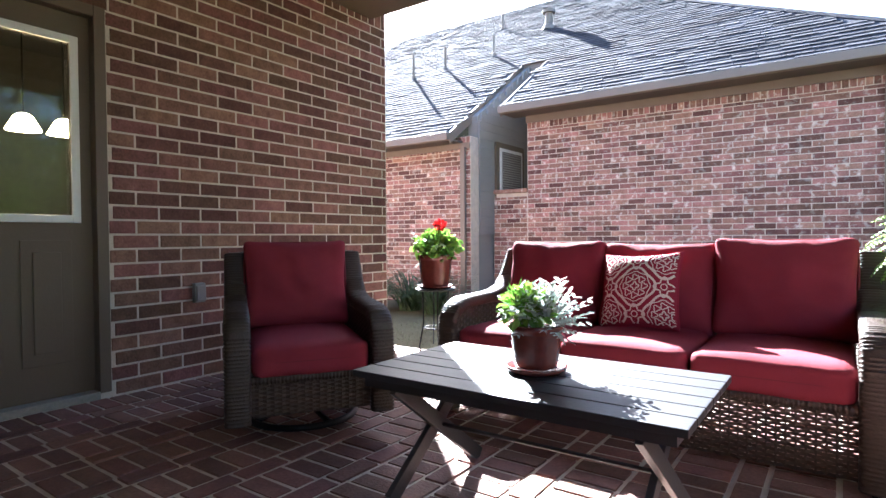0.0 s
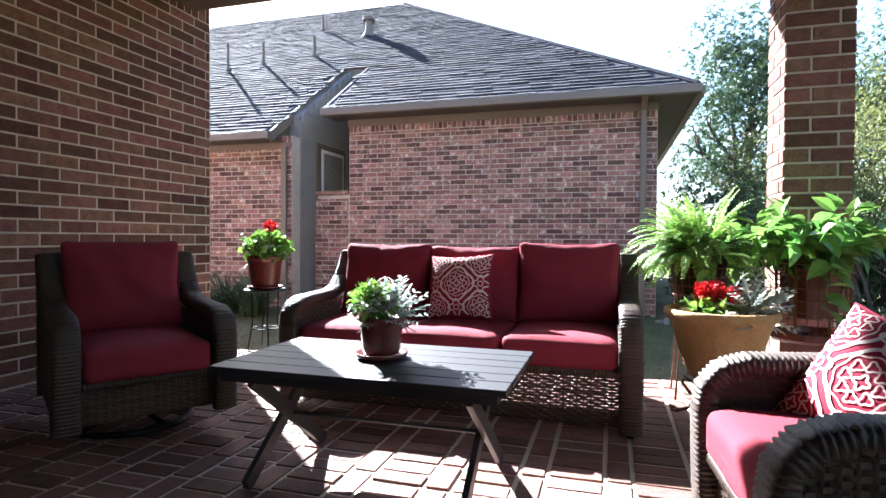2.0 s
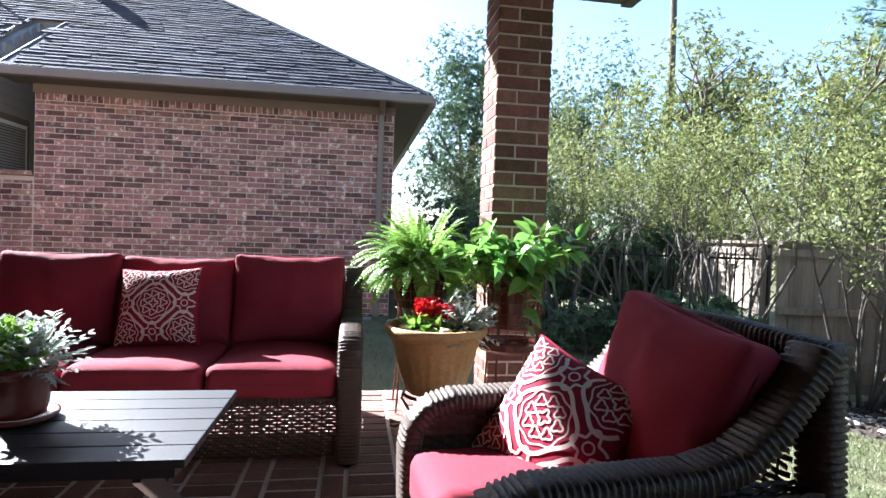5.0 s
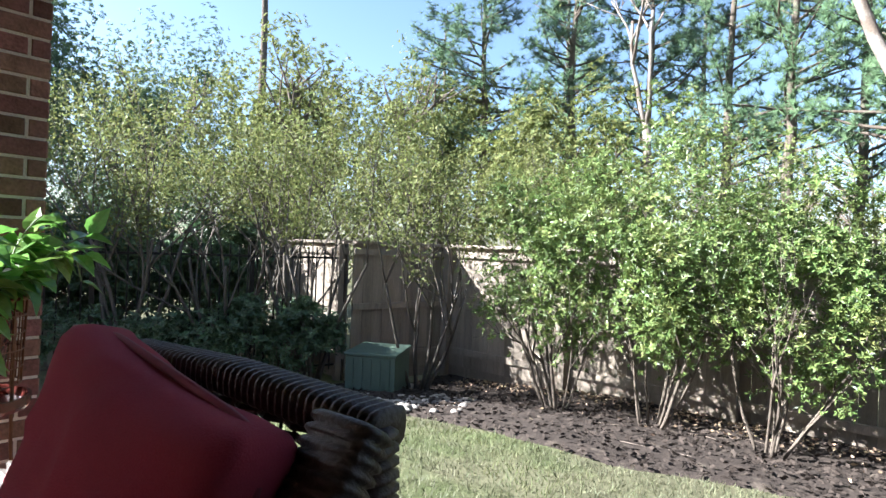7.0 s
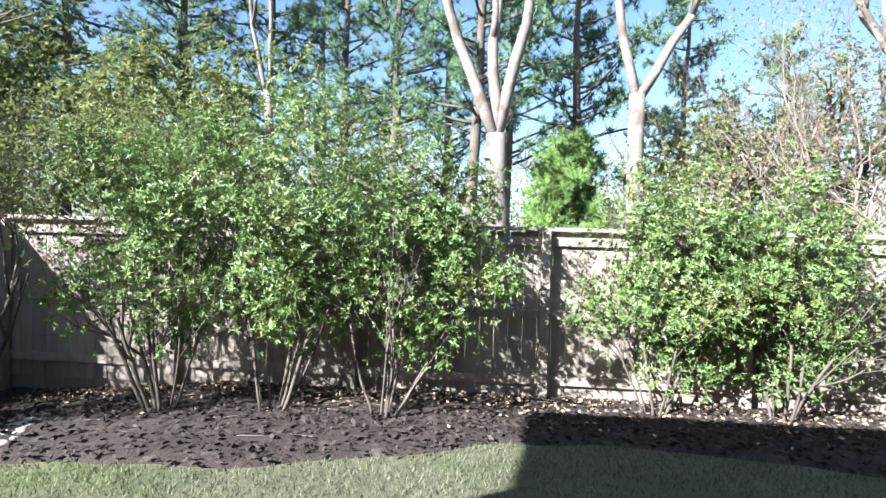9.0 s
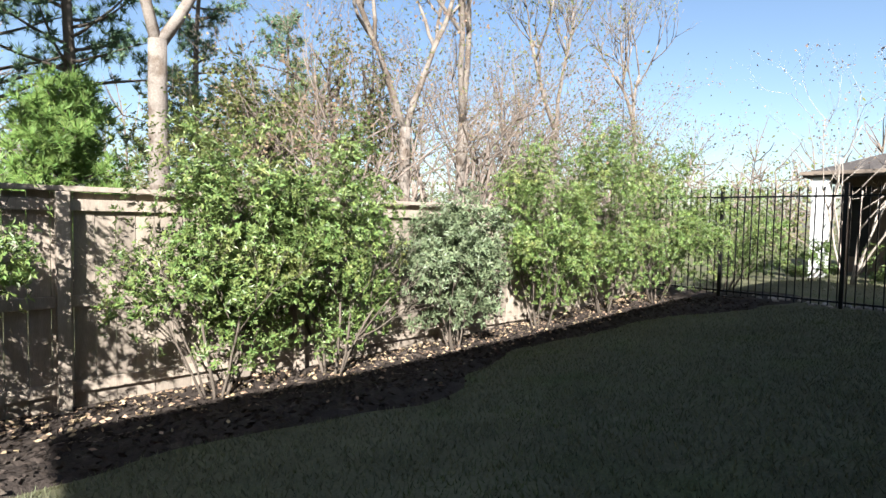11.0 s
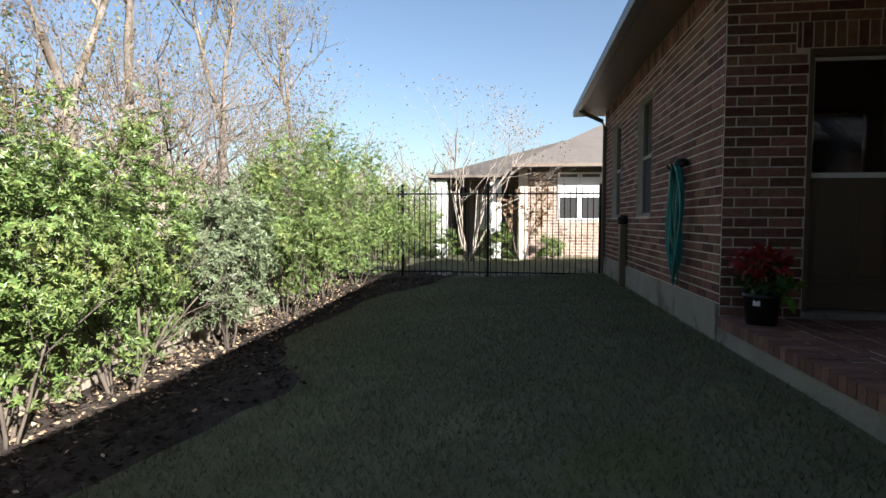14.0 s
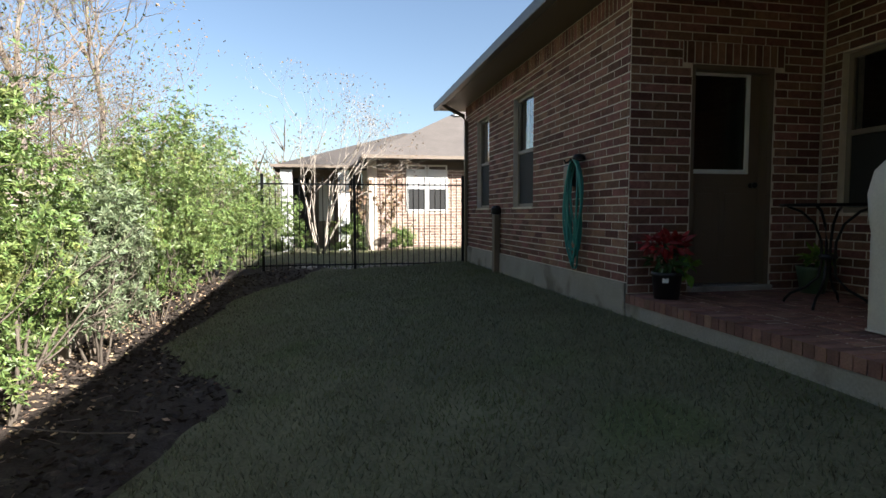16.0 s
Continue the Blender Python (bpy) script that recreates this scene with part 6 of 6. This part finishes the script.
def pine(base, height, seed, crown_from=0.45, spread=2.2, label="tall pine with loose clumps of needles", needles=None, r=0.16, dense=1.0):
    rng = random.Random(seed)
    x, y = base
    z = -0.7
    t = empty("pine_tree", pose(x, y, z), label, "tree", "pines beyond the fence")
    pts, rad = [], []
    p = Vector((0, 0, -0.2))
    for k in range(13):
        pts.append(p.copy())
        rad.append(r * (1 - 0.85 * k / 12))
        p = p + Vector((rng.uniform(-0.06, 0.06), rng.uniform(-0.06, 0.06), height / 12))
    part("trunk", tube(pts, rad, 9), BARK, t, smooth=True)
    tubes = []
    vs, fs = [], []
    nb = int(52 * dense)
    for k in range(nb):
        f = crown_from + (1 - crown_from) * (k + rng.random()) / nb
        i = min(11, int(f * 12))
        q = pts[i].lerp(pts[i + 1], f * 12 - i)
        a = rng.uniform(0, 6.283)
        L = spread * (1.05 - 0.75 * (f - crown_from) / (1 - crown_from)) * rng.uniform(0.5, 1.1)
        v = Vector((math.cos(a), math.sin(a), rng.uniform(-0.1, 0.45))).normalized()
        bp, br, v2 = limb(rng, q, v, L, 0.03 + 0.02 * (1 - f), 0.008, 6, 0.12, 0.06)
        tubes.append(tube(bp, br, 4))
        for j in range(2, 7):
            for _ in range(5 if j > 3 else 2):
                c = bp[j] + rand_dir(rng) * rng.uniform(0.05, 0.32)
                out = (v2 + rand_dir(rng) * 0.8 + Vector((0, 0, 0.3))).normalized()
                for _ in range(22):
                    d = (out * 0.8 + rand_dir(rng)).normalized()
                    s = d.orthogonal().normalized() * 0.013
                    o = len(vs)
                    l = rng.uniform(0.14, 0.26)
                    vs += [c - s, c + s, c + d * l]
                    fs.append((o, o + 1, o + 2))
    part("branchwork", join(*tubes), BARK, t, smooth=True)
    part("foliage", (vs, fs), needles or NEEDLE, t)
    return t


def forked_tree(base, fork, height, seed, r, arms, label, leaves=0):
    rng = random.Random(seed)
    x, y = base
    z = -0.7
    t = empty("tree", pose(x, y, z), label, "tree", "bare trees beyond the fence")
    tubes, tips = [], []
    pts, rad, v = limb(rng, Vector((0, 0, -0.2)), Vector((0.02, 0.03, 1)), fork - z + 0.2, r, r * 0.8, 6, 0.03, 0.1)
    tubes.append(tube(pts, rad, 10))
    for ax, ay, f in arms:
        branching(rng, pts[-1] - Vector((0, 0, 0.1)), Vector((ax, ay, 1)).normalized(), (height - fork) * 0.42 * f, r * 0.55, 4, tubes, tips, 0.6, 0.07, (3, 4), 0.7, 8, 0.16)
    part("trunk", join(*tubes), BARK_PALE, t, "pale bare trunk and limbs", smooth=True)
    if leaves:
        vs, fs = [], []
        for _ in range(leaves):
            p, v = rng.choice(tips)
            add_leaf_quad(rng, vs, fs, p + rand_dir(rng) * rng.uniform(0, 0.4), rand_dir(rng), 0.09, 0.06)
        part("foliage", (vs, fs), LEAF_THIN, t, "few dry olive leaves")
    return t


def big_evergreen(base, height, rad, seed, leaves, label, leaf=None, L=0.12):
    rng = random.Random(seed)
    x, y = base
    t = empty("evergreen_tree", pose(x, y, -0.7), label, "tree", "evergreens behind the houses")
    tubes, tips = [], []
    branching(rng, Vector((0, 0, -0.2)), Vector((0, 0, 1)), height * 0.45, 0.2, 3, tubes, tips, 0.7, 0.05, (3, 4), 0.6, 8)
    part("trunk", join(*tubes), BARK, t, smooth=True)
    vs, fs = leaf_cloud(rng, (0, 0, height * 0.56), (rad, rad, height * 0.44), int(leaves * 1.7), L * 0.75, L * 0.36, 44, gaps=0.22, low=0.5)
    part("foliage", (vs, fs), leaf or LEAF_DEEP, t)
    return t


def build_trees():
    for i, (x, y, h, n, note) in enumerate(((8.95, 1.55, 3.8, 6000, "beside the utility box"), (8.0, 2.45, 4.3, 6000, "by the fence corner"),
                                            (7.1, 3.0, 3.7, 5500, "by the iron fence"), (6.2, 3.45, 3.9, 5000, "by the iron fence"), (9.6, 4.6, 4.3, 7000, "beyond the fence"),
                                            (11.3, 1.2, 4.5, 7000, "beyond the fence"), (12.0, -0.8, 4.2, 5000, "beyond the fence"), (7.0, 6.4, 4.2, 6000, "behind the iron fence"))):
        thin_tree((x, y), h, 1 + i, n, "multi-stemmed thin olive-leaved tree " + note, spread=0.62, stems=6, bark=BARK_DARK, depth=4, L=0.05, W=0.026, thick=0.85)
    forked_tree((13.2, -3.35), 2.55, 9.5, 12, 0.19, ((-0.1, 0.45, 1.0), (0.1, -0.35, 1.1), (0.3, 0.1, 1.0)), "large pale forked bare tree beyond the fence")
    forked_tree((14.2, -5.6), 3.4, 10, 13, 0.165, ((0.1, 0.2, 1.1), (-0.1, -0.5, 1.0)), "pale bare tree with dry leaves beyond the fence", 1800)
    forked_tree((13.6, -9.8), 2.6, 9.5, 14, 0.13, ((0.0, -0.4, 1.1), (0.1, 0.35, 1.0)), "pale bare tree with dry leaves beyond the fence", 3200)
    forked_tree((14.0, -11.6), 3.0, 10.5, 15, 0.14, ((0.1, -0.3, 1.1), (-0.1, 0.25, 1.0)), "pale bare tree with dry leaves beyond the fence", 3200)
    forked_tree((13.8, -14.6), 3.2, 8.5, 16, 0.11, ((0.0, -0.3, 1.0), (0.1, 0.35, 1.0)), "pale bare tree beyond the fence", 1200)
    forked_tree((15.5, 1.2), 3.8, 9.5, 17, 0.10, ((0.1, 0.2, 1.0), (-0.1, -0.3, 1.0)), "slender pale bare tree beyond the fence", 200)
    forked_tree((13.5, -18), 3.2, 8.0, 18, 0.10, ((0.0, -0.3, 1.0), (-0.2, 0.35, 1.0)), "pale bare tree beyond the fence", 200)
    for i, (x, y, h, c, s) in enumerate(((17, 4.0, 11, 0.30, 2.6), (19, 0.8, 12, 0.3, 2.8), (16.5, -2.6, 12, 0.34, 2.6), (19, -5.2, 12, 0.35, 2.8), (22, -1.5, 13, 0.25, 3.0), (21, 6.5, 12, 0.25, 2.8),
                                         (18, 9.5, 10, 0.25, 2.6), (24, 3.0, 13, 0.25, 3.0), (23, -9, 11, 0.25, 2.6), (27, -14, 10, 0.2, 2.6), (15.2, 5.6, 9.5, 0.35, 2.4), (18.5, 2.6, 11, 0.35, 2.8), (20, -3.4, 12.5, 0.3, 3.0), (17.8, -0.8, 11.5, 0.35, 2.6), (25, 8.5, 13, 0.25, 3.0))):
        pine((x, y), h, 40 + i, c, s)
    pine((14.4, 15.4), 20, 70, 0.80, 2.4, "tall pine with a long bare trunk", r=0.2)
    pine((17.5, -4.9), 3.9, 71, 0.10, 1.7, "young bright green pine beyond the fence", NEEDLE_YOUNG, r=0.08, dense=1.6)
    pine((34, -17.5), 8, 72, 0.2, 2.0, "distant pine above the far wood")
    big_evergreen((6.6, 12.5), 7.8, 2.3, 5, 30000, "dark evergreen oak behind the neighbour house")
    big_evergreen((9.6, 14.5), 7.2, 2.4, 6, 22000, "dark evergreen oak behind the neighbour house")
    big_evergreen((11.8, 15.5), 9.0, 2.3, 16, 20000, "dark evergreen oak behind the iron fence")
    big_evergreen((12.5, 10.5), 7.8, 2.6, 7, 24000, "olive evergreen tree beyond the fence", LEAF_THIN, 0.13)
    big_evergreen((14.5, 7.0), 6.6, 2.5, 8, 21000, "olive evergreen tree beyond the fence", LEAF_THIN, 0.13)
    big_evergreen((14.0, 2.6), 5.2, 2.2, 9, 16000, "olive evergreen tree beyond the fence", LEAF_THIN, 0.13)
    big_evergreen((17.5, -8.0), 5.2, 2.0, 23, 9000, "olive evergreen tree deep in the wood", LEAF_THIN, 0.13)
    big_evergreen((18.5, -11.5), 7.0, 2.2, 24, 11000, "olive evergreen tree deep in the wood", LEAF_THIN, 0.13)
    big_evergreen((10.2, 6.8), 3.9, 1.6, 17, 11000, "olive evergreen tree beyond the iron fence", LEAF_THIN, 0.10)
    # tangled brown understory close behind the hedge
    rng = random.Random(33)
    for i, (x, y, hh) in enumerate(((12.0, -5.6, 3.2), (12.4, -7.2, 4.4), (13.0, -8.4, 6.2), (12.2, -9.6, 5.4), (13.2, -11.0, 6.8), (12.3, -12.4, 5.6), (13.4, -13.6, 6.4), (12.4, -15.4, 5.2), (13.8, -16.6, 5.4), (15.2, -9.4, 7.8), (15.4, -12.6, 8.0), (15.0, -15.0, 6.6), (14.2, -19.0, 5.2))):
        thin_tree((x, y), hh, 200 + i, 1100, "twiggy brown-leaved tree behind the fence", spread=0.8, stems=6, leaf=DRY if i % 2 else LEAF_THIN, bark=TWIG, depth=5, L=0.06, W=0.035, thick=0.7, group="twiggy trees behind the fence")
    # dark evergreens behind the iron fence
    for i, (x, y) in enumerate(((5.2, 6.0), (6.6, 5.7), (8.0, 5.3), (9.3, 7.0), (6.0, 8.2))):
        shrub((x, y), (x, y, 0.5), (1.15, 1.1, 1.2), 7000, LEAF_DEEP, "large dark evergreen shrub behind the iron fence", 80 + i, L=0.085, W=0.04, group="dark shrubs behind the iron fence")
    # far wood line: tangled twigs and leaves
    rng = random.Random(90)
    vs, fs = [], []
    tw = []
    for k in range(190):
        a = rng.uniform(-62, 62) if k < 120 else rng.uniform(-80, -40)
        d = rng.uniform(26, 38)
        x, y = 4 + d * math.cos(math.radians(a)), -3 + d * math.sin(math.radians(a))
        h = rng.uniform(3.5, 7.0) * (0.75 if a < -48 else 1)
        pts, rad, v = limb(rng, Vector((x, y, -0.8)), Vector((0, 0, 1)), h, 0.09, 0.02, 5, 0.08, 0.1)
        tw.append(tube(pts, rad, 4))
        for _ in range(26):
            q = pts[rng.randint(1, 5)]
            p2, r2, _v = limb(rng, q, rand_dir(rng, 0.7), h * rng.uniform(0.2, 0.45), 0.035, 0.012, 4, 0.2, 0.1)
            tw.append(tube(p2, r2, 3))
        for _ in range(420 if a > -25 else 170):
            q = pts[rng.randint(1, 5)] + Vector((rng.gauss(0, 1.1), rng.gauss(0, 1.1), rng.gauss(-0.4, 1.0)))
            add_leaf_quad(rng, vs, fs, q, rand_dir(rng), 0.20, 0.11)
    w = empty("far_wood", None, "distant mixed wood of bare and olive trees", "woods", kind="stuff")
    part("trunks", join(*tw), TWIG, w)
    part("foliage", (vs, fs), LEAF_THIN, w)


def build_far_yard():
    rng = random.Random(77)
    # crape myrtle, bare, with a few seed heads
    thin_tree((7.9, -16.6), 5.0, 50, 900, "bare crape myrtle with smooth pale stems", spread=0.72, stems=7, leaf=DRY, bark=BARK_MYRTLE, depth=5, thick=0.62, L=0.05, W=0.04, group="trees in the far yard")
    thin_tree((6.5, -16.6), 2.6, 51, 420, "small tree with dry brown leaves", spread=0.4, stems=2, leaf=DRY, L=0.13, W=0.08, depth=2, group="trees in the far yard")
    for i, (x, y, r) in enumerate(((8.7, -16.9, 0.68), (7.2, -16.8, 0.7), (5.75, -17.0, 0.52), (10.0, -17.0, 0.7))):
        shrub((x, y), (x, y, 0.1), (r, r, r * 0.85), 2600, LEAF_BUSH, "round clipped green shrub in the far yard", 60 + i, stems=4, lumps=10, group="clipped shrubs in the far yard")
    h = empty("far_house", pose(0, 0, 0), "far brick house with tan shingled roof", "house")
    w = boxed("wall", (0.5, 6.35, -17.9, -17.62, -0.5, 2.30), MORTAR, h, "pale brick wall")
    win = (4.32, 5.52, 0.80, 2.14)
    brick_face(w, lay_bricks((0.5, -17.62, 0), (1, 0, 0), (0, 1, 0), 5.85, -0.3, 2.3, [(win[0] - 0.5, win[1] - 0.5, win[2], win[3])]), BRICK_PALE)
    wn_ = empty("window")
    wn_.parent = h
    for x0, x1 in ((4.33, 4.91), (4.93, 5.51)):
        bm = bmesh.new()
        for b in ((x0, x0 + 0.05, 0.81, 2.13), (x1 - 0.05, x1, 0.81, 2.13), (x0 + 0.05, x1 - 0.05, 2.08, 2.13), (x0 + 0.05, x1 - 0.05, 0.81, 0.86), (x0 + 0.05, x1 - 0.05, 1.44, 1.49)):
            box(bm, b[0], b[1], -17.62, -17.585, b[2], b[3])
        part("frame", bm, WHITE, wn_)
        boxed("blind", (x0 + 0.05, x1 - 0.05, -17.619, -17.60, 1.49, 2.08), WHITE, wn_, "white drawn blind")
        boxed("pane", (x0 + 0.05, x1 - 0.05, -17.619, -17.605, 0.86, 1.44), SCREEN, wn_)
    boxed("wall", (6.35, 6.6, -20.5, -17.62, -0.5, 2.3), MORTAR, h)
    boxed("wall", (6.6, 9.0, -21.0, -20.7, -0.5, 2.3), DARKWALL, h, "porch wall with shade in its brown colour")
    for x in (7.25, 8.85):
        boxed("porch_post", (x - 0.16, x + 0.16, -18.4, -18.1, -0.5, 2.1), WHITE, h, "pale porch column")
    boxed("porch_opening", (8.35, 8.8, -20.69, -20.66, 0.1, 1.9), SCREEN, h)
    boxed("porch_opening", (7.5, 8.0, -20.69, -20.66, 0.5, 1.7), WHITE, h)
    s = 0.5
    def z1(y):
        return 2.32 + s * (-17.1 - y)
    vs = [(6.75, -17.1, 2.32), (-3, -17.1, 2.32), (-3, -22.6, z1(-22.6)), (1.8, -22.6, z1(-22.6)), (6.75, -26, 2.32)]
    part("roof", (vs, [(0, 1, 2, 3), (0, 3, 4)]), SHINGLE_TAN, h, "tan shingled hip roof").modifiers.new("thick", "SOLIDIFY").thickness = 0.12
    vs = [(9.2, -18.0, 2.1), (4.5, -18.0, 2.1), (4.5, -22.2, 3.65), (5.0, -22.2, 3.65), (9.2, -27.0, 2.1)]
    part("roof", (vs, [(0, 1, 2, 3), (0, 3, 4)]), SHINGLE_TAN, h, "tan shingled hip roof").modifiers.new("thick", "SOLIDIFY").thickness = 0.12
    part("fascia", box(box(bmesh.new(), -3, 6.8, -17.14, -17.06, 2.25, 2.34), 6.72, 6.8, -20, -17.15, 2.25, 2.34), TRIM, h)
    part("soffit", box(bmesh.new(), -3, 6.7, -17.62, -17.15, 2.305, 2.33), SOFFIT, h)
    # No board here: a dark strip draws the eave's shadow on the wall.
    boxed("eave_strip", (0.5, 6.36, -17.618, -17.59, 2.0, 2.3), SOFFIT, h, "dark strip standing for the eave shadow")
    part("fascia", box(bmesh.new(), 6.8, 9.25, -18.03, -17.95, 2.04, 2.12), TRIM, h)
    v = part("roof_vent", lathe([(0.12, 0), (0.12, 0.12), (0.08, 0.2), (0.001, 0.22)], 14), WHITE, h)
    v.location = (3.4, -20.5, z1(-20.5))


BRICK_PALE = mat("pale_brick", (0.27, 0.19, 0.155), 0.9, 0.3, 9, 70, 0.4, per_piece=0.3, hue=0.01, spec=0.2)
# Wall brown that already holds the shade of the porch.
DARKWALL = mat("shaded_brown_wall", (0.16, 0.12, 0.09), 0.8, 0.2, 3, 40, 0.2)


def build_small():
    rng = random.Random(5)
    # utility box
    u = empty("utility_box", pose(8.5, 1.8, ground_z(8.5, 1.8) + 0.03, 0, 0, 32), "green metal utility box near the fence corner", "utility box")
    G = mat("faded_green_paint", (0.085, 0.125, 0.095), 0.5, 0.15, 3, 60, 0.1)
    part("cabinet", box(bmesh.new(), -0.36, 0.36, -0.3, 0.3, 0.02, 0.48, 0.012), G, u)
    part("lid", box(bmesh.new(), -0.38, 0.38, -0.32, 0.32, 0.482, 0.52, 0.012), G, u)
    part("pad", box(bmesh.new(), -0.42, 0.42, -0.38, 0.38, -0.1, 0.02, 0.01), CONCRETE, u)
    for k in range(5):
        part("rib", box(bmesh.new(), -0.374, -0.361, -0.24 + k * 0.11, -0.2 + k * 0.11, 0.06, 0.45, 0.003), G, u)
    # river stones at the end of the bed, and by the gate and the neighbour's wall
    meshes = [mesh_of("stone", *soft_box(1, 0.8, 0.55, r=0.27, bulge=0.05, cuts=3, seed=k, wrinkle=0.09), STONE, True) for k in range(6)]
    spots = []
    for _ in range(150):
        spots.append((rng.uniform(7.0, 8.7), rng.gauss(0.75, 0.28), rng.uniform(0.06, 0.13)))
    for _ in range(70):
        spots.append((rng.uniform(6.0, 9.0), rng.gauss(-12.95, 0.12), rng.uniform(0.05, 0.10)))
    for _ in range(60):
        spots.append((rng.uniform(-1.5, 4.6), rng.gauss(4.3, 0.2), rng.uniform(0.06, 0.12)))
    for x, y, s in spots:
        o = tagged(new("stone", rng.choice(meshes)), "rounded grey river stone on the bed", "stone", "river stones")
        extra = 0.03 if bed_edge(y) < x < 10.4 and -13.6 < y < 2.4 else 0.0
        o.matrix_world = pose(x, y, ground_z(x, y) + extra + s * 0.14, rng.uniform(-12, 12), rng.uniform(-12, 12), rng.uniform(0, 360)) @ Matrix.Diagonal((s, s, s, 1))
    # fallen leaves and sticks on the bed
    vs, fs = [], []
    for _ in range(2500):
        y = rng.uniform(-12.5, 1.8)
        x = rng.uniform(bed_edge(y) + 0.15, 10.2) if rng.random() < 0.05 else 10.25 - abs(rng.gauss(0, 0.28 if y > -3 else 0.38))
        p = Vector((x, y, ground_z(x, y) + 0.085))
        a = rng.uniform(0, 6.28)
        add_leaf_quad(rng, vs, fs, p, Vector((math.cos(a), math.sin(a), rng.uniform(-0.1, 0.3))).normalized(), 0.055, 0.032)
    tagged(part("leaf_litter", (vs, fs), LITTER), "fallen dry leaves on the mulch", "leaves", kind="stuff")
    tw = []
    for _ in range(140):
        y = rng.uniform(-12, 1.6)
        x = rng.uniform(bed_edge(y) + 0.45, 10.1)
        p = Vector((x, y, ground_z(x, y) + 0.075))
        a = rng.uniform(0, 6.28)
        pts, rad, _v = limb(rng, p, Vector((math.cos(a), math.sin(a), 0)), rng.uniform(0.1, 0.3), 0.0035, 0.0015, 4, 0.2, 0.0)
        tw.append(tube([(q.x, q.y, p.z) for q in pts], rad, 4))
    tagged(part("fallen_twigs", join(*tw), TWIG), "fallen twigs on the mulch", "twigs", kind="stuff")
    # bark chips
    vs, fs = [], []
    for _ in range(9000):
        y = rng.uniform(-12.5, 2.2)
        x = rng.uniform(bed_edge(y) + 0.02, 10.2)
        f = (x - bed_edge(y)) / (10.6 - bed_edge(y))
        p = Vector((x, y, ground_z(x, y) + 0.02 + 0.05 * smooth01(0, 0.25, f) + 0.012))
        a = rng.uniform(0, 6.28)
        add_leaf_quad(rng, vs, fs, p, Vector((math.cos(a), math.sin(a), rng.uniform(-0.4, 0.5))).normalized(), 0.07, 0.03)
    tagged(part("bark_chips", (vs, fs), MULCH), "dark bark mulch chips", "mulch", kind="stuff")


GRASS = mat("grass_blade", (0.138, 0.142, 0.078), 0.7, 0.25, 1.2, 40, 0.0, per_piece=0.45, hue=0.03, translucent=0.3, patches=((0.11, 0.125, 0.05), 0.8, 0.53))


def build_grass():
    rng = np.random.default_rng(3)
    spans = ((4.99, 9.6, -12.6, 3.0, 130000), (-1.5, 4.4, -0.2, 4.2, 14000), (0.0, 10.5, -17.4, -12.8, 12000))
    vs, fs = [], []
    for x0, x1, y0, y1, n in spans:
        xs, ys = rng.uniform(x0, x1, n), rng.uniform(y0, y1, n)
        a = rng.uniform(0, 6.283, n)
        h = rng.uniform(0.018, 0.05, n)
        lean = rng.uniform(0.0, 0.03, (n, 2)) * rng.choice([-1, 1], (n, 2))
        for i in range(n):
            x, y = xs[i], ys[i]
            if x0 > 4 and x > bed_edge(y) + 0.02:
                continue
            if x < PX1 + 0.02 and PY0 < y < PY1:
                continue
            z = ground_z(x, y) - 0.004
            c, s = math.cos(a[i]) * 0.004, math.sin(a[i]) * 0.004
            o = len(vs)
            vs += [(x - c, y - s, z), (x + c, y + s, z), (x + lean[i, 0], y + lean[i, 1], z + h[i])]
            fs.append((o, o + 1, o + 2))
    tagged(part("grass", (vs, fs), GRASS), "short dormant lawn grass blades", "grass", kind="stuff")


build_bushes()
build_trees()
build_far_yard()
build_small()
build_grass()
